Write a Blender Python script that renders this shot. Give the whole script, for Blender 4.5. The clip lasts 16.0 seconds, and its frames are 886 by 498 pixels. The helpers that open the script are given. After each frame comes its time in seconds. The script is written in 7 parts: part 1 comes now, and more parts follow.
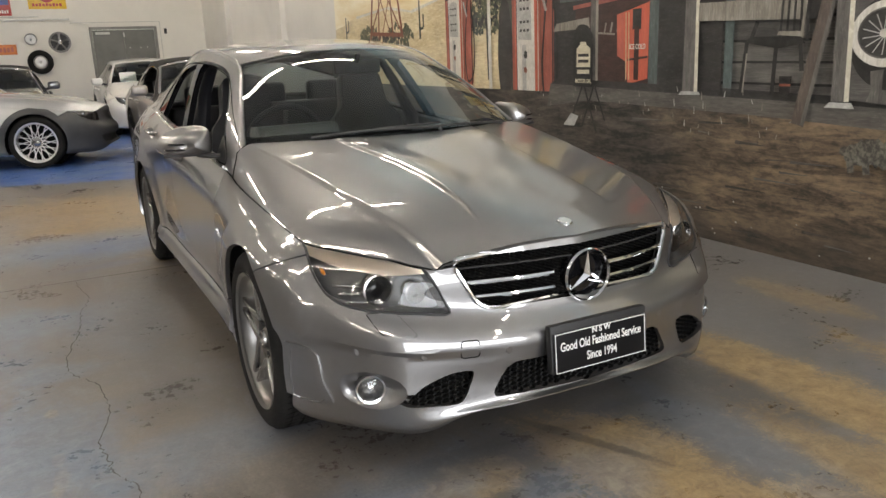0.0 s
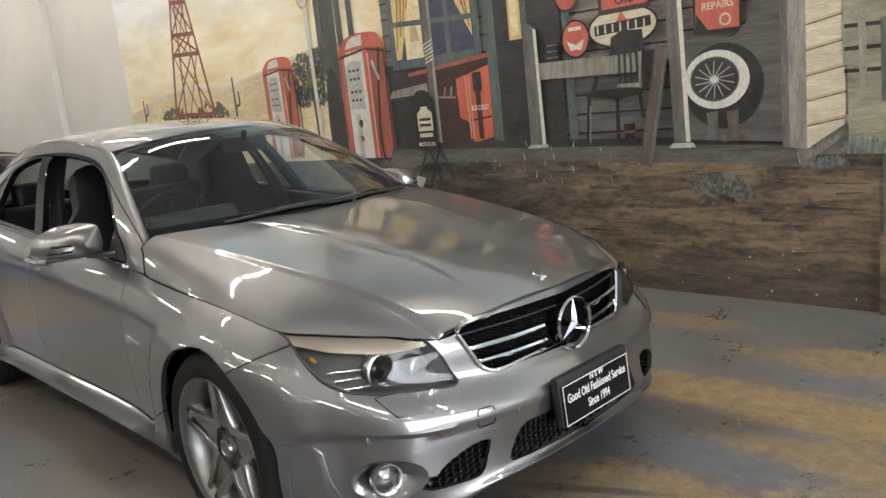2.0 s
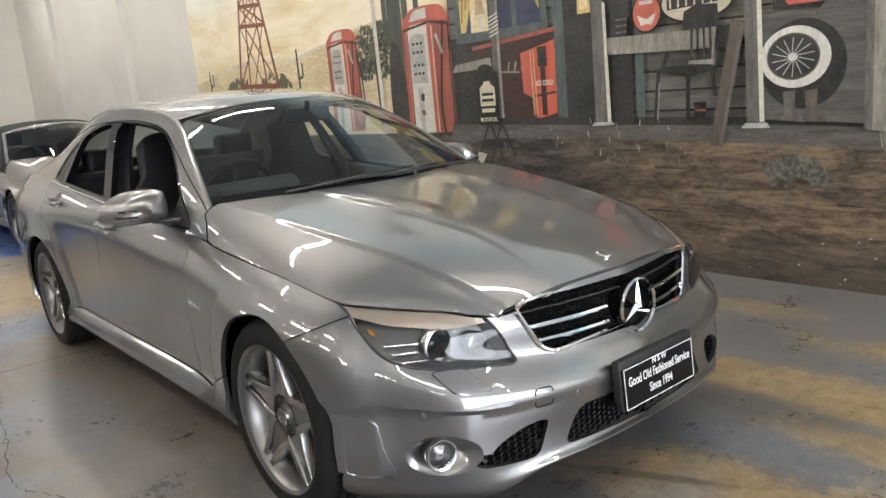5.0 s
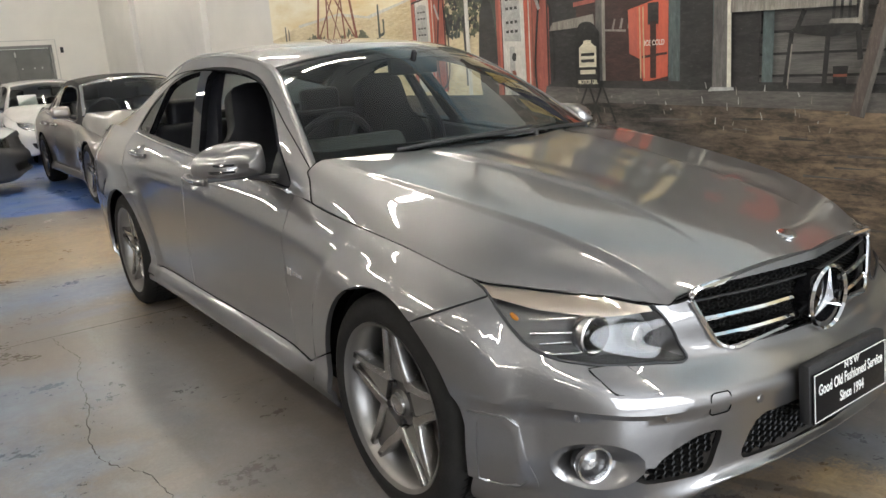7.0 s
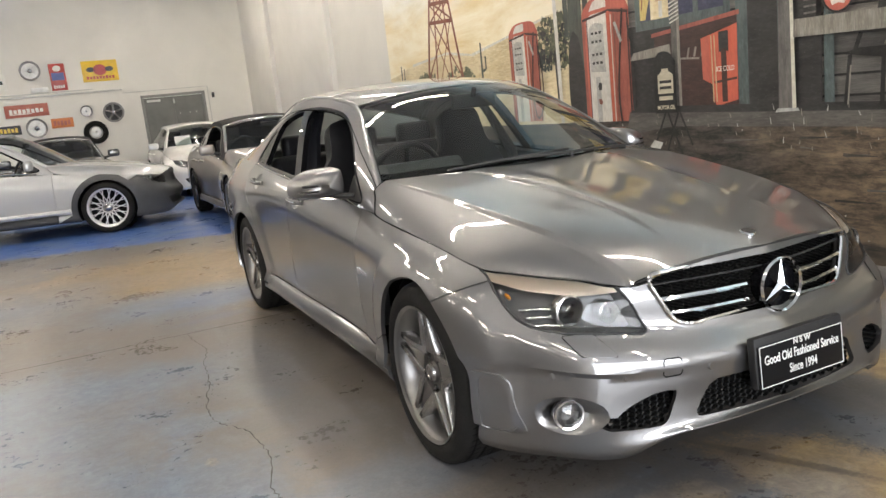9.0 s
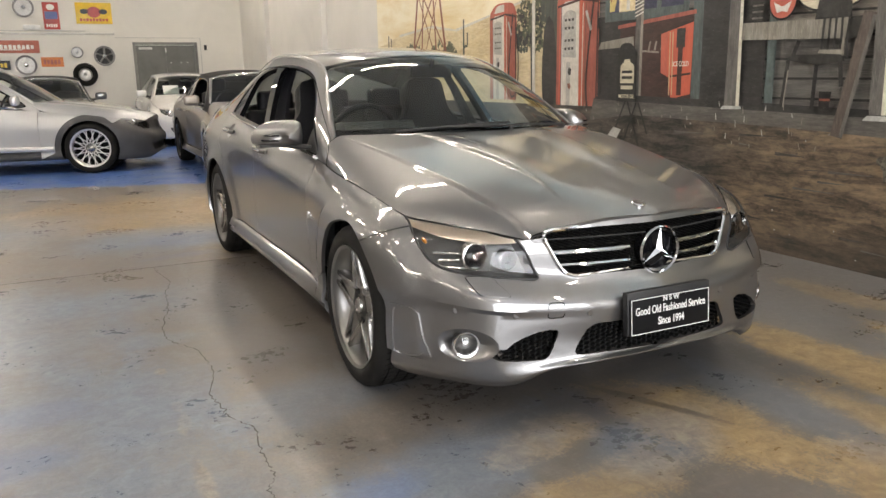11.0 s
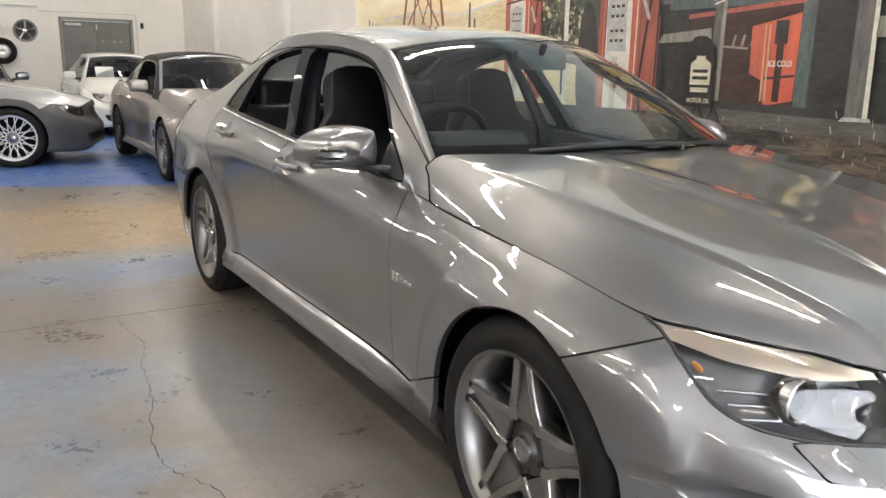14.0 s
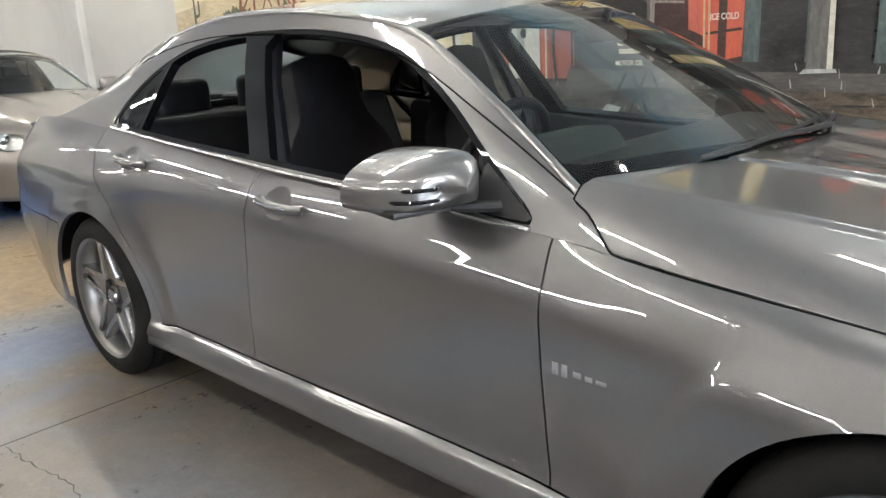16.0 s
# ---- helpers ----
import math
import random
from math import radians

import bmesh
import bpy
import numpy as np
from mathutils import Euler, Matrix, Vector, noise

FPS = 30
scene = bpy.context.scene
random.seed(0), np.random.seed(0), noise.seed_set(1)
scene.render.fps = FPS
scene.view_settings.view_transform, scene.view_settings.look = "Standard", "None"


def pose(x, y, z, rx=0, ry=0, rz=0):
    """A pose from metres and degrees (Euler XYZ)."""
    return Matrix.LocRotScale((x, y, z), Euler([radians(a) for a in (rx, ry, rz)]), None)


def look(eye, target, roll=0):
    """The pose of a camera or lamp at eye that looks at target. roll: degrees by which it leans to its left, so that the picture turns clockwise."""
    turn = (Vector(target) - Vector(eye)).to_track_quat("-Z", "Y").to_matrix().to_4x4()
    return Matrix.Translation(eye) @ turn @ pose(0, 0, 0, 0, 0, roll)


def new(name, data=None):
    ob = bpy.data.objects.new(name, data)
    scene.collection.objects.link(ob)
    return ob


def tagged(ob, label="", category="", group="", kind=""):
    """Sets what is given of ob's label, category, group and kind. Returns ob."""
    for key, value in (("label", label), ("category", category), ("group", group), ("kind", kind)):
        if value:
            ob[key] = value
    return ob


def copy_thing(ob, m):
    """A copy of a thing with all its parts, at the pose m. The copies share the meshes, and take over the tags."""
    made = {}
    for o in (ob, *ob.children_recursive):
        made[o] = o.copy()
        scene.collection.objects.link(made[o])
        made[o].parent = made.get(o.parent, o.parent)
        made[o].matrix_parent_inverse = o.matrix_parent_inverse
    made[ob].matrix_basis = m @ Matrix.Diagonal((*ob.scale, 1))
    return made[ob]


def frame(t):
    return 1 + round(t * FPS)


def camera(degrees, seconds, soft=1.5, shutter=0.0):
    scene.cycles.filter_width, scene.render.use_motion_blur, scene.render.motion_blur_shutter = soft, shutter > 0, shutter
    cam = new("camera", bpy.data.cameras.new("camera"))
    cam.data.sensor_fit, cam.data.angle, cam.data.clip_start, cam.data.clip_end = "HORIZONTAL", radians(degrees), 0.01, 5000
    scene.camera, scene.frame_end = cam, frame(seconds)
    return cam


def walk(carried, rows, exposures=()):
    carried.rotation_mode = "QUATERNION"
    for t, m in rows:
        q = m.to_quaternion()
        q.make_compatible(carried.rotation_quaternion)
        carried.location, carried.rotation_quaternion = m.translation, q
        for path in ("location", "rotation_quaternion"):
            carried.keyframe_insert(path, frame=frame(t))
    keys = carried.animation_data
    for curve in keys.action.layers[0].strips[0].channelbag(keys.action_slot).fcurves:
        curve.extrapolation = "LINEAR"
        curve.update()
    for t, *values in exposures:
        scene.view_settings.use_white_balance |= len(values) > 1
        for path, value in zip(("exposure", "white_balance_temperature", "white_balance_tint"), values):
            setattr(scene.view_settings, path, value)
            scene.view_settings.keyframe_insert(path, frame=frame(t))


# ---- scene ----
from mathutils.bvhtree import BVHTree

cam = camera(60.0, 16.0)
PATH = [
    (0, (-1.445, -2.578, 1.289), (-0.557, -0.857, 0.788), -2.3),
    (0.5, (-1.572, -2.46, 1.275), (-0.562, -0.787, 0.847), -1.8),
    (1, (-1.691, -2.278, 1.273), (-0.611, -0.647, 0.859), -4.3),
    (1.5, (-1.799, -2.191, 1.285), (-0.608, -0.628, 0.914), -5.4),
    (2, (-1.884, -2.161, 1.311), (-0.524, -0.741, 0.943), -6.2),
    (2.5, (-1.863, -2.173, 1.299), (-0.341, -0.927, 0.938), -5.0),
    (3, (-1.862, -2.165, 1.302), (-0.387, -0.871, 0.917), -3.5),
    (3.5, (-1.873, -2.162, 1.298), (-0.436, -0.825, 0.914), -2.5),
    (4, (-1.883, -2.165, 1.299), (-0.517, -0.764, 0.885), -2.3),
    (4.2, (-1.889, -2.167, 1.3), (-0.567, -0.718, 0.914), -4.9),
    (6.3, (-1.83, -1.849, 1.269), (-0.679, -0.275, 0.825), -3.0),
    (6.5, (-1.851, -1.788, 1.253), (-0.689, -0.226, 0.795), -3.5),
    (7, (-1.857, -1.711, 1.249), (-0.743, -0.121, 0.769), -3.9),
    (7.5, (-1.876, -1.79, 1.247), (-0.688, -0.266, 0.728), -3.0),
    (8, (-1.884, -1.93, 1.255), (-0.809, -0.299, 0.825), -7.1),
    (8.5, (-1.831, -2.135, 1.248), (-0.953, -0.402, 0.771), -4.5),
    (9, (-1.848, -2.342, 1.239), (-1.015, -0.563, 0.864), -6.1),
    (9.2, (-1.857, -2.421, 1.23), (-0.983, -0.67, 0.82), -5.0),
    (11.3, (-1.828, -2.766, 1.2), (-0.964, -1.021, 0.743), -0.5),
    (11.5, (-1.874, -2.721, 1.214), (-0.994, -0.992, 0.728), -0.4),
    (12, (-1.922, -2.53, 1.189), (-1.057, -0.808, 0.654), 0.8),
    (12.5, (-1.878, -2.263, 1.206), (-1.159, -0.452, 0.754), -1.3),
    (13, (-1.853, -1.966, 1.193), (-1.187, -0.141, 0.716), 1.0),
    (13.5, (-1.892, -1.674, 1.181), (-1.076, 0.072, 0.645), 0.6),
    (14, (-1.881, -1.305, 1.192), (-0.86, 0.353, 0.735), 1.1),
    (14.5, (-1.87, -0.959, 1.225), (-0.768, 0.648, 0.775), -1.2),
    (15, (-1.941, -0.668, 1.235), (-0.737, 0.875, 0.825), 0.2),
    (15.5, (-2.032, -0.422, 1.257), (-0.647, 0.931, 0.758), -1.1),
    (16, (-2.01, -0.165, 1.238), (-0.617, 1.167, 0.703), -3.1),
]
walk(cam, [(t, look(eye, target, roll)) for t, eye, target, roll in PATH],
     [(0, -0.20, 6800, 12), (1.5, -0.20, 6600, 12), (2.2, -0.16, 6450, 11), (3.5, 0.0, 6150, 9), (4.0, 0.06, 6200, 10), (6.5, -0.02, 6550, 11), (7.5, -0.02, 6350, 10), (8.5, 0.06, 6650, 12), (9, 0.04, 6600, 12),
      (11.5, 0.0, 6900, 13), (12, 0.0, 6900, 13), (13, 0.20, 6500, 12), (14.5, 0.25, 6450, 13), (15.5, 0.28, 6250, 11), (16, 0.30, 6150, 10)])

# ---- light ----
world = bpy.data.worlds.new("sky")
scene.world = world
world.use_nodes = True
_wn = world.node_tree.nodes
_sky = _wn.new("ShaderNodeTexSky")
_sky.sky_type, _sky.sun_disc = "NISHITA", False
_sky.sun_elevation, _sky.sun_rotation = radians(42), radians(160)
world.node_tree.links.new(_sky.outputs[0], _wn["Background"].inputs[0])
_wn["Background"].inputs[1].default_value = 0.12
_sun = bpy.data.lights.new("sun", "SUN")
_sun.energy, _sun.angle, _sun.color = 3.0, radians(0.5), (1.0, 0.95, 0.88)
new("sun", _sun).matrix_world = look((4, -12, 14), (2, -6, 0))
_day = bpy.data.lights.new("doorway_daylight", "AREA")
_day.shape, _day.size, _day.size_y, _day.energy, _day.color = "RECTANGLE", 8.0, 3.4, 700, (0.89, 0.94, 1.0)
new("doorway_daylight", _day).matrix_world = look((-2.0, -8.9, 2.0), (-2.0, 0, 1.3))
scene.view_settings.exposure = 0.0

# ---- materials ----
class Nodes:
    """Small builder for a node material."""

    def __init__(self, name):
        self.mat = bpy.data.materials.new(name)
        self.mat.use_nodes = True
        self.tree = self.mat.node_tree
        self.bsdf = self.tree.nodes["Principled BSDF"]
        self.out = self.tree.nodes["Material Output"]

    def node(self, kind, **inputs):
        n = self.tree.nodes.new("ShaderNode" + kind)
        return n

    def link(self, a, b):
        self.tree.links.new(a, b)

    def put(self, socket, value):
        if isinstance(value, bpy.types.NodeSocket):
            self.link(value, socket)
        else:
            socket.default_value = value

    def coords(self, scale=1.0, kind="Object"):
        c = self.node("TexCoord")
        m = self.node("Mapping")
        m.inputs["Scale"].default_value = (scale, scale, scale) if isinstance(scale, (int, float)) else scale
        self.link(c.outputs[kind], m.inputs["Vector"])
        return m.outputs[0]

    def noise(self, vec, scale, detail=4.0, rough=0.55, distort=0.0):
        n = self.node("TexNoise")
        self.link(vec, n.inputs["Vector"])
        n.inputs["Scale"].default_value, n.inputs["Detail"].default_value = scale, detail
        n.inputs["Roughness"].default_value, n.inputs["Distortion"].default_value = rough, distort
        return n.outputs["Fac"]

    def ramp(self, fac, lo, hi, a=0.0, b=1.0):
        m = self.node("MapRange")
        m.clamp = True
        self.put(m.inputs["Value"], fac)
        for k, v in (("From Min", lo), ("From Max", hi), ("To Min", a), ("To Max", b)):
            m.inputs[k].default_value = v
        return m.outputs[0]

    def mix(self, fac, a, b, mode="MIX"):
        m = self.node("Mix")
        m.data_type, m.blend_type = "RGBA", mode
        self.put(m.inputs["Factor"], fac)
        self.put(m.inputs[6], (*a, 1) if isinstance(a, tuple) else a)
        self.put(m.inputs[7], (*b, 1) if isinstance(b, tuple) else b)
        return m.outputs[2]

    def math(self, op, a, b=0.0, c=0.0):
        m = self.node("Math")
        m.operation = op
        for s, v in zip(m.inputs, (a, b, c)):
            self.put(s, v)
        return m.outputs[0]

    def bump(self, height, strength=0.2, distance=0.01):
        b = self.node("Bump")
        self.link(height, b.inputs["Height"])
        b.inputs["Strength"].default_value, b.inputs["Distance"].default_value = strength, distance
        self.link(b.outputs[0], self.bsdf.inputs["Normal"])

    def set(self, **kw):
        for k, v in kw.items():
            k = {"color": "Base Color", "rough": "Roughness", "metal": "Metallic", "coat": "Coat Weight", "coat_rough": "Coat Roughness",
                 "trans": "Transmission Weight", "ior": "IOR", "emit": "Emission Color", "power": "Emission Strength", "spec": "Specular IOR Level", "alpha": "Alpha"}[k]
            if isinstance(v, tuple) and len(v) == 3:
                v = (*v, 1)
            self.put(self.bsdf.inputs[k], v)
        return self


def plain(name, color, rough=0.5, metal=0.0, vary=0.12, scale=9.0, bump=0.0, coat=0.0, spec=0.5):
    """A surface of one colour with slight stains and grain."""
    n = Nodes(name)
    v = n.coords()
    big, fine = n.noise(v, scale), n.noise(v, scale * 14, 2)
    c = n.mix(n.ramp(big, 0.3, 0.7), tuple(x * (1 - vary) for x in color), tuple(min(1, x * (1 + vary)) for x in color))
    n.set(color=c, rough=n.ramp(fine, 0.2, 0.8, max(0.02, rough * 0.85), min(1, rough * 1.15)), metal=metal, coat=coat, coat_rough=0.03, spec=spec)
    if bump:
        n.bump(fine, bump, 0.004)
    return n.mat


def paint(name, color, metal=0.75, rough=0.32):
    """Metallic car paint under clear lacquer, with fine flake and a little dust."""
    n = Nodes(name)
    v = n.coords()
    flake = n.noise(v, 900, 1)
    dust = n.noise(v, 5, 5)
    c = n.mix(n.ramp(flake, 0.35, 0.65), tuple(x * 0.9 for x in color), tuple(min(1, x * 1.08) for x in color))
    n.set(color=c, metal=metal, rough=rough, coat=1.0, coat_rough=n.ramp(dust, 0.35, 0.75, 0.003, 0.012))
    n.bsdf.inputs["Coat IOR"].default_value = 2.15
    return n.mat


def glass(name, tint, gloss=1.0, ior=1.5):
    """Thin pane: clear with the reflection that its angle gives."""
    n = Nodes(name)
    t, g, f, m = n.node("BsdfTransparent"), n.node("BsdfGlossy"), n.node("Fresnel"), n.node("MixShader")
    t.inputs[0].default_value = (*tint, 1)
    g.inputs["Roughness"].default_value = 0.01
    f.inputs[0].default_value = ior
    n.link(n.math("MULTIPLY", f.outputs[0], gloss), m.inputs[0])
    n.link(t.outputs[0], m.inputs[1])
    n.link(g.outputs[0], m.inputs[2])
    n.link(m.outputs[0], n.out.inputs["Surface"])
    return n.mat


def glow(name, color, power):
    n = Nodes(name)
    n.set(color=color, emit=color, power=power)
    return n.mat


SILVER = paint("warm_silver_paint", (0.192, 0.188, 0.187), 0.88, 0.38)
CHROME = plain("chrome", (0.83, 0.83, 0.84), 0.06, 1.0, 0.02)
DULL_CHROME = plain("satin_metal", (0.62, 0.61, 0.6), 0.24, 1.0, 0.05)
BLACK_GLOSS = plain("gloss_black", (0.006, 0.006, 0.007), 0.04, 0.0, 0.1, spec=0.5)
MESH_BLACK = plain("mesh_black", (0.009, 0.009, 0.009), 0.4, 0.0, 0.1, spec=0.3)
BLACK_PLASTIC = plain("black_plastic", (0.02, 0.02, 0.021), 0.5, 0.0, 0.15, bump=0.05)
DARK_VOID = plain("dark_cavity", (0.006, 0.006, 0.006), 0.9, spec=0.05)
RUBBER = plain("tyre_rubber", (0.016, 0.0152, 0.0145), 0.72, 0.0, 0.2, 12, 0.08, 0.0, 0.12)
ALLOY = plain("alloy_silver", (0.23, 0.222, 0.216), 0.34, 0.85, 0.06)
ALLOY_FACE = plain("machined_alloy", (0.38, 0.37, 0.36), 0.25, 1.0, 0.05)
ALLOY_DARK = plain("alloy_shadow_grey", (0.10, 0.095, 0.09), 0.42, 0.7, 0.08)
DISC = plain("brake_disc", (0.32, 0.3, 0.29), 0.35, 1.0, 0.15)
LEATHER = plain("black_leather", (0.013, 0.013, 0.016), 0.45, 0.0, 0.2, 20, 0.1, 0.0, 0.35)
DASH = plain("dashboard_vinyl", (0.065, 0.07, 0.07), 0.6, 0.0, 0.12, 20, 0.08)
LINING = plain("grey_headlining", (0.35, 0.34, 0.32), 0.9, 0.0, 0.08)
WINDSCREEN = glass("windscreen_glass", (0.80, 0.88, 0.86), 1.5)
TINTED = glass("tinted_glass", (0.3, 0.32, 0.31))
LENS = glass("lamp_lens", (0.96, 0.97, 0.97), 1.7)
REAR_GLASS = glass("rear_screen_glass", (0.66, 0.70, 0.68), 1.4)

# ---- building helpers ----
def obj(name, bm, material, parent=None, label="", smooth=True, angle=38):
    """Links a bmesh as one mesh object; edges sharper than angle stay crisp."""
    me = bpy.data.meshes.new(name)
    bm.normal_update()
    for f in bm.faces:
        f.smooth = smooth
    if smooth:
        lim = radians(angle)
        for e in bm.edges:
            if len(e.link_faces) == 2 and e.calc_face_angle(0) > lim:
                e.smooth = False
    bm.to_mesh(me)
    bm.free()
    for m in (material if isinstance(material, (list, tuple)) else [material]):
        me.materials.append(m)
    ob = new(name, me)
    if parent is not None:
        ob.parent = parent
    if label:
        ob["label"] = label
    return ob


def part(name, bm, material, parent, label="", smooth=True, angle=38):
    return obj(name, bm, material, parent, label, smooth, angle)


def thing(name, label, category, group="", at=None, kind=""):
    ob = new(name)
    ob.empty_display_size = 0.1
    if at is not None:
        ob.matrix_world = at
    return tagged(ob, label, category, group, kind)


def box(sx, sy, sz, at=(0, 0, 0), bevel=0.0, seg=2, rot=None, bm=None):
    """A box of the given size, its centre at `at`, with rounded edges."""
    own = bmesh.new()
    bmesh.ops.create_cube(own, size=1, matrix=Matrix.Diagonal((sx, sy, sz, 1)))
    if bevel:
        bmesh.ops.bevel(own, geom=own.edges[:], offset=bevel, segments=seg, affect="EDGES", profile=0.6)
    m = Matrix.Translation(at) @ (rot.to_4x4() if rot is not None else Matrix())
    bmesh.ops.transform(own, matrix=m, verts=own.verts)
    return join(bm, own)


def join(bm, other):
    """Adds other to bm (or returns it when there is none)."""
    if bm is None:
        return other
    me = bpy.data.meshes.new("t")
    other.to_mesh(me)
    other.free()
    bm.from_mesh(me)
    bpy.data.meshes.remove(me)
    return bm


def lathe(profile, n=48, axis="X", bm=None, at=(0, 0, 0), cap=False):
    """Turns (radius, along) pairs round an axis."""
    bm = bm or bmesh.new()
    rings = []
    for r, a in profile:
        ring = []
        for k in range(n):
            w = 2 * math.pi * k / n
            c, s = r * math.cos(w), r * math.sin(w)
            p = {"X": (a, c, s), "Y": (c, a, s), "Z": (c, s, a)}[axis]
            ring.append(bm.verts.new(Vector(p) + Vector(at)))
        rings.append(ring)
    for r0, r1 in zip(rings, rings[1:]):
        for k in range(n):
            bm.faces.new((r0[k], r0[(k + 1) % n], r1[(k + 1) % n], r1[k]))
    if cap:
        bm.faces.new(rings[0])
        bm.faces.new(rings[-1][::-1])
    bmesh.ops.recalc_face_normals(bm, faces=bm.faces)
    return bm


def tube(points, r, n=8, closed=False, bm=None, flat=1.0, cap=True):
    """A round bar along a line of points; flat squashes it along its second axis."""
    bm = bm or bmesh.new()
    P = [Vector(p) for p in points]
    rings = []
    N = len(P)
    up = Vector((0, 0, 1))
    for i, p in enumerate(P):
        a, b = (P[i - 1], P[(i + 1) % N]) if closed else (P[max(0, i - 1)], P[min(N - 1, i + 1)])
        d = (b - a).normalized()
        side = d.cross(up)
        if side.length < 1e-3:
            side = d.cross(Vector((1, 0, 0)))
        side.normalize()
        u = side.cross(d)
        rr = r[i] if isinstance(r, (list, tuple)) else r
        rings.append([bm.verts.new(p + side * rr * math.cos(2 * math.pi * k / n) + u * rr * flat * math.sin(2 * math.pi * k / n)) for k in range(n)])
    for i in range(N if closed else N - 1):
        r0, r1 = rings[i], rings[(i + 1) % N]
        for k in range(n):
            bm.faces.new((r0[k], r0[(k + 1) % n], r1[(k + 1) % n], r1[k]))
    if cap and not closed:
        bm.faces.new(rings[0])
        bm.faces.new(rings[-1][::-1])
    bmesh.ops.recalc_face_normals(bm, faces=bm.faces)
    return bm


def prism(outline, a, b, axis="Y", bm=None, bevel=0.0):
    """A flat outline (u, v) made solid from a to b along an axis. Y: (x, z) outline; X: (y, z); Z: (x, y)."""
    own = bmesh.new()
    def P(u, v, w):
        return {"Y": (u, w, v), "X": (w, u, v), "Z": (u, v, w)}[axis]
    lo = [own.verts.new(P(u, v, a)) for u, v in outline]
    hi = [own.verts.new(P(u, v, b)) for u, v in outline]
    own.faces.new(lo)
    own.faces.new(hi[::-1])
    n = len(lo)
    for k in range(n):
        own.faces.new((lo[k], hi[k], hi[(k + 1) % n], lo[(k + 1) % n]))
    bmesh.ops.recalc_face_normals(own, faces=own.faces)
    if bevel:
        bmesh.ops.bevel(own, geom=own.edges[:], offset=bevel, segments=2, affect="EDGES", profile=0.6, clamp_overlap=True)
    return join(bm, own)


def crom(P, subs, closed=False):
    """Centripetal Catmull-Rom through the rows of P (n x ... x d), subs steps in each span."""
    P = np.asarray(P, float)
    n = len(P)
    flat = P.reshape(n, -1)
    if closed:
        ext = np.vstack([flat[-1:], flat, flat[:2]])
        spans = n
    else:
        ext = np.vstack([2 * flat[:1] - flat[1:2], flat, 2 * flat[-1:] - flat[-2:-1]])
        spans = n - 1
    if isinstance(subs, int):
        subs = [subs] * spans
    out = []
    d = max(1, flat.shape[1] // 3)
    for i in range(spans):
        p0, p1, p2, p3 = ext[i:i + 4]
        L = [max(1e-4, math.sqrt(np.linalg.norm(b - a) / math.sqrt(d))) for a, b in ((p0, p1), (p1, p2), (p2, p3))]
        t0, t1, t2, t3 = 0, L[0], L[0] + L[1], sum(L)
        for k in range(subs[i]):
            t = t1 + (t2 - t1) * k / subs[i]
            a1 = (t1 - t) / (t1 - t0) * p0 + (t - t0) / (t1 - t0) * p1
            a2 = (t2 - t) / (t2 - t1) * p1 + (t - t1) / (t2 - t1) * p2
            a3 = (t3 - t) / (t3 - t2) * p2 + (t - t2) / (t3 - t2) * p3
            b1 = (t2 - t) / (t2 - t0) * a1 + (t - t0) / (t2 - t0) * a2
            b2 = (t3 - t) / (t3 - t1) * a2 + (t - t1) / (t3 - t1) * a3
            out.append((t2 - t) / (t2 - t1) * b1 + (t - t1) / (t2 - t1) * b2)
    if not closed:
        out.append(flat[-1])
    return np.array(out).reshape((-1,) + P.shape[1:])


def sheet(G, mirror=True, flip=False):
    """A bmesh from a grid of points (rows x columns x 3); mirrored in x and welded on the middle plane."""
    bm = bmesh.new()
    def lay(G, flip):
        V = [[bm.verts.new(p) for p in row] for row in G]
        for r0, r1 in zip(V, V[1:]):
            for k in range(len(r0) - 1):
                q = (r0[k], r0[k + 1], r1[k + 1], r1[k])
                bm.faces.new(q[::-1] if flip else q)
    lay(G, flip)
    if mirror:
        M = np.array(G) * np.array([-1, 1, 1])
        lay(M, not flip)
        bmesh.ops.remove_doubles(bm, verts=[v for v in bm.verts if abs(v.co.x) < 1e-3], dist=5e-4)
    bm.normal_update()
    c = Vector((0, sum(v.co.y for v in bm.verts) / len(bm.verts), 0.35))
    if sum((f.calc_center_median() - c).dot(f.normal) * f.calc_area() for f in bm.faces) < 0:
        bmesh.ops.reverse_faces(bm, faces=bm.faces)
        bm.normal_update()
    return bm


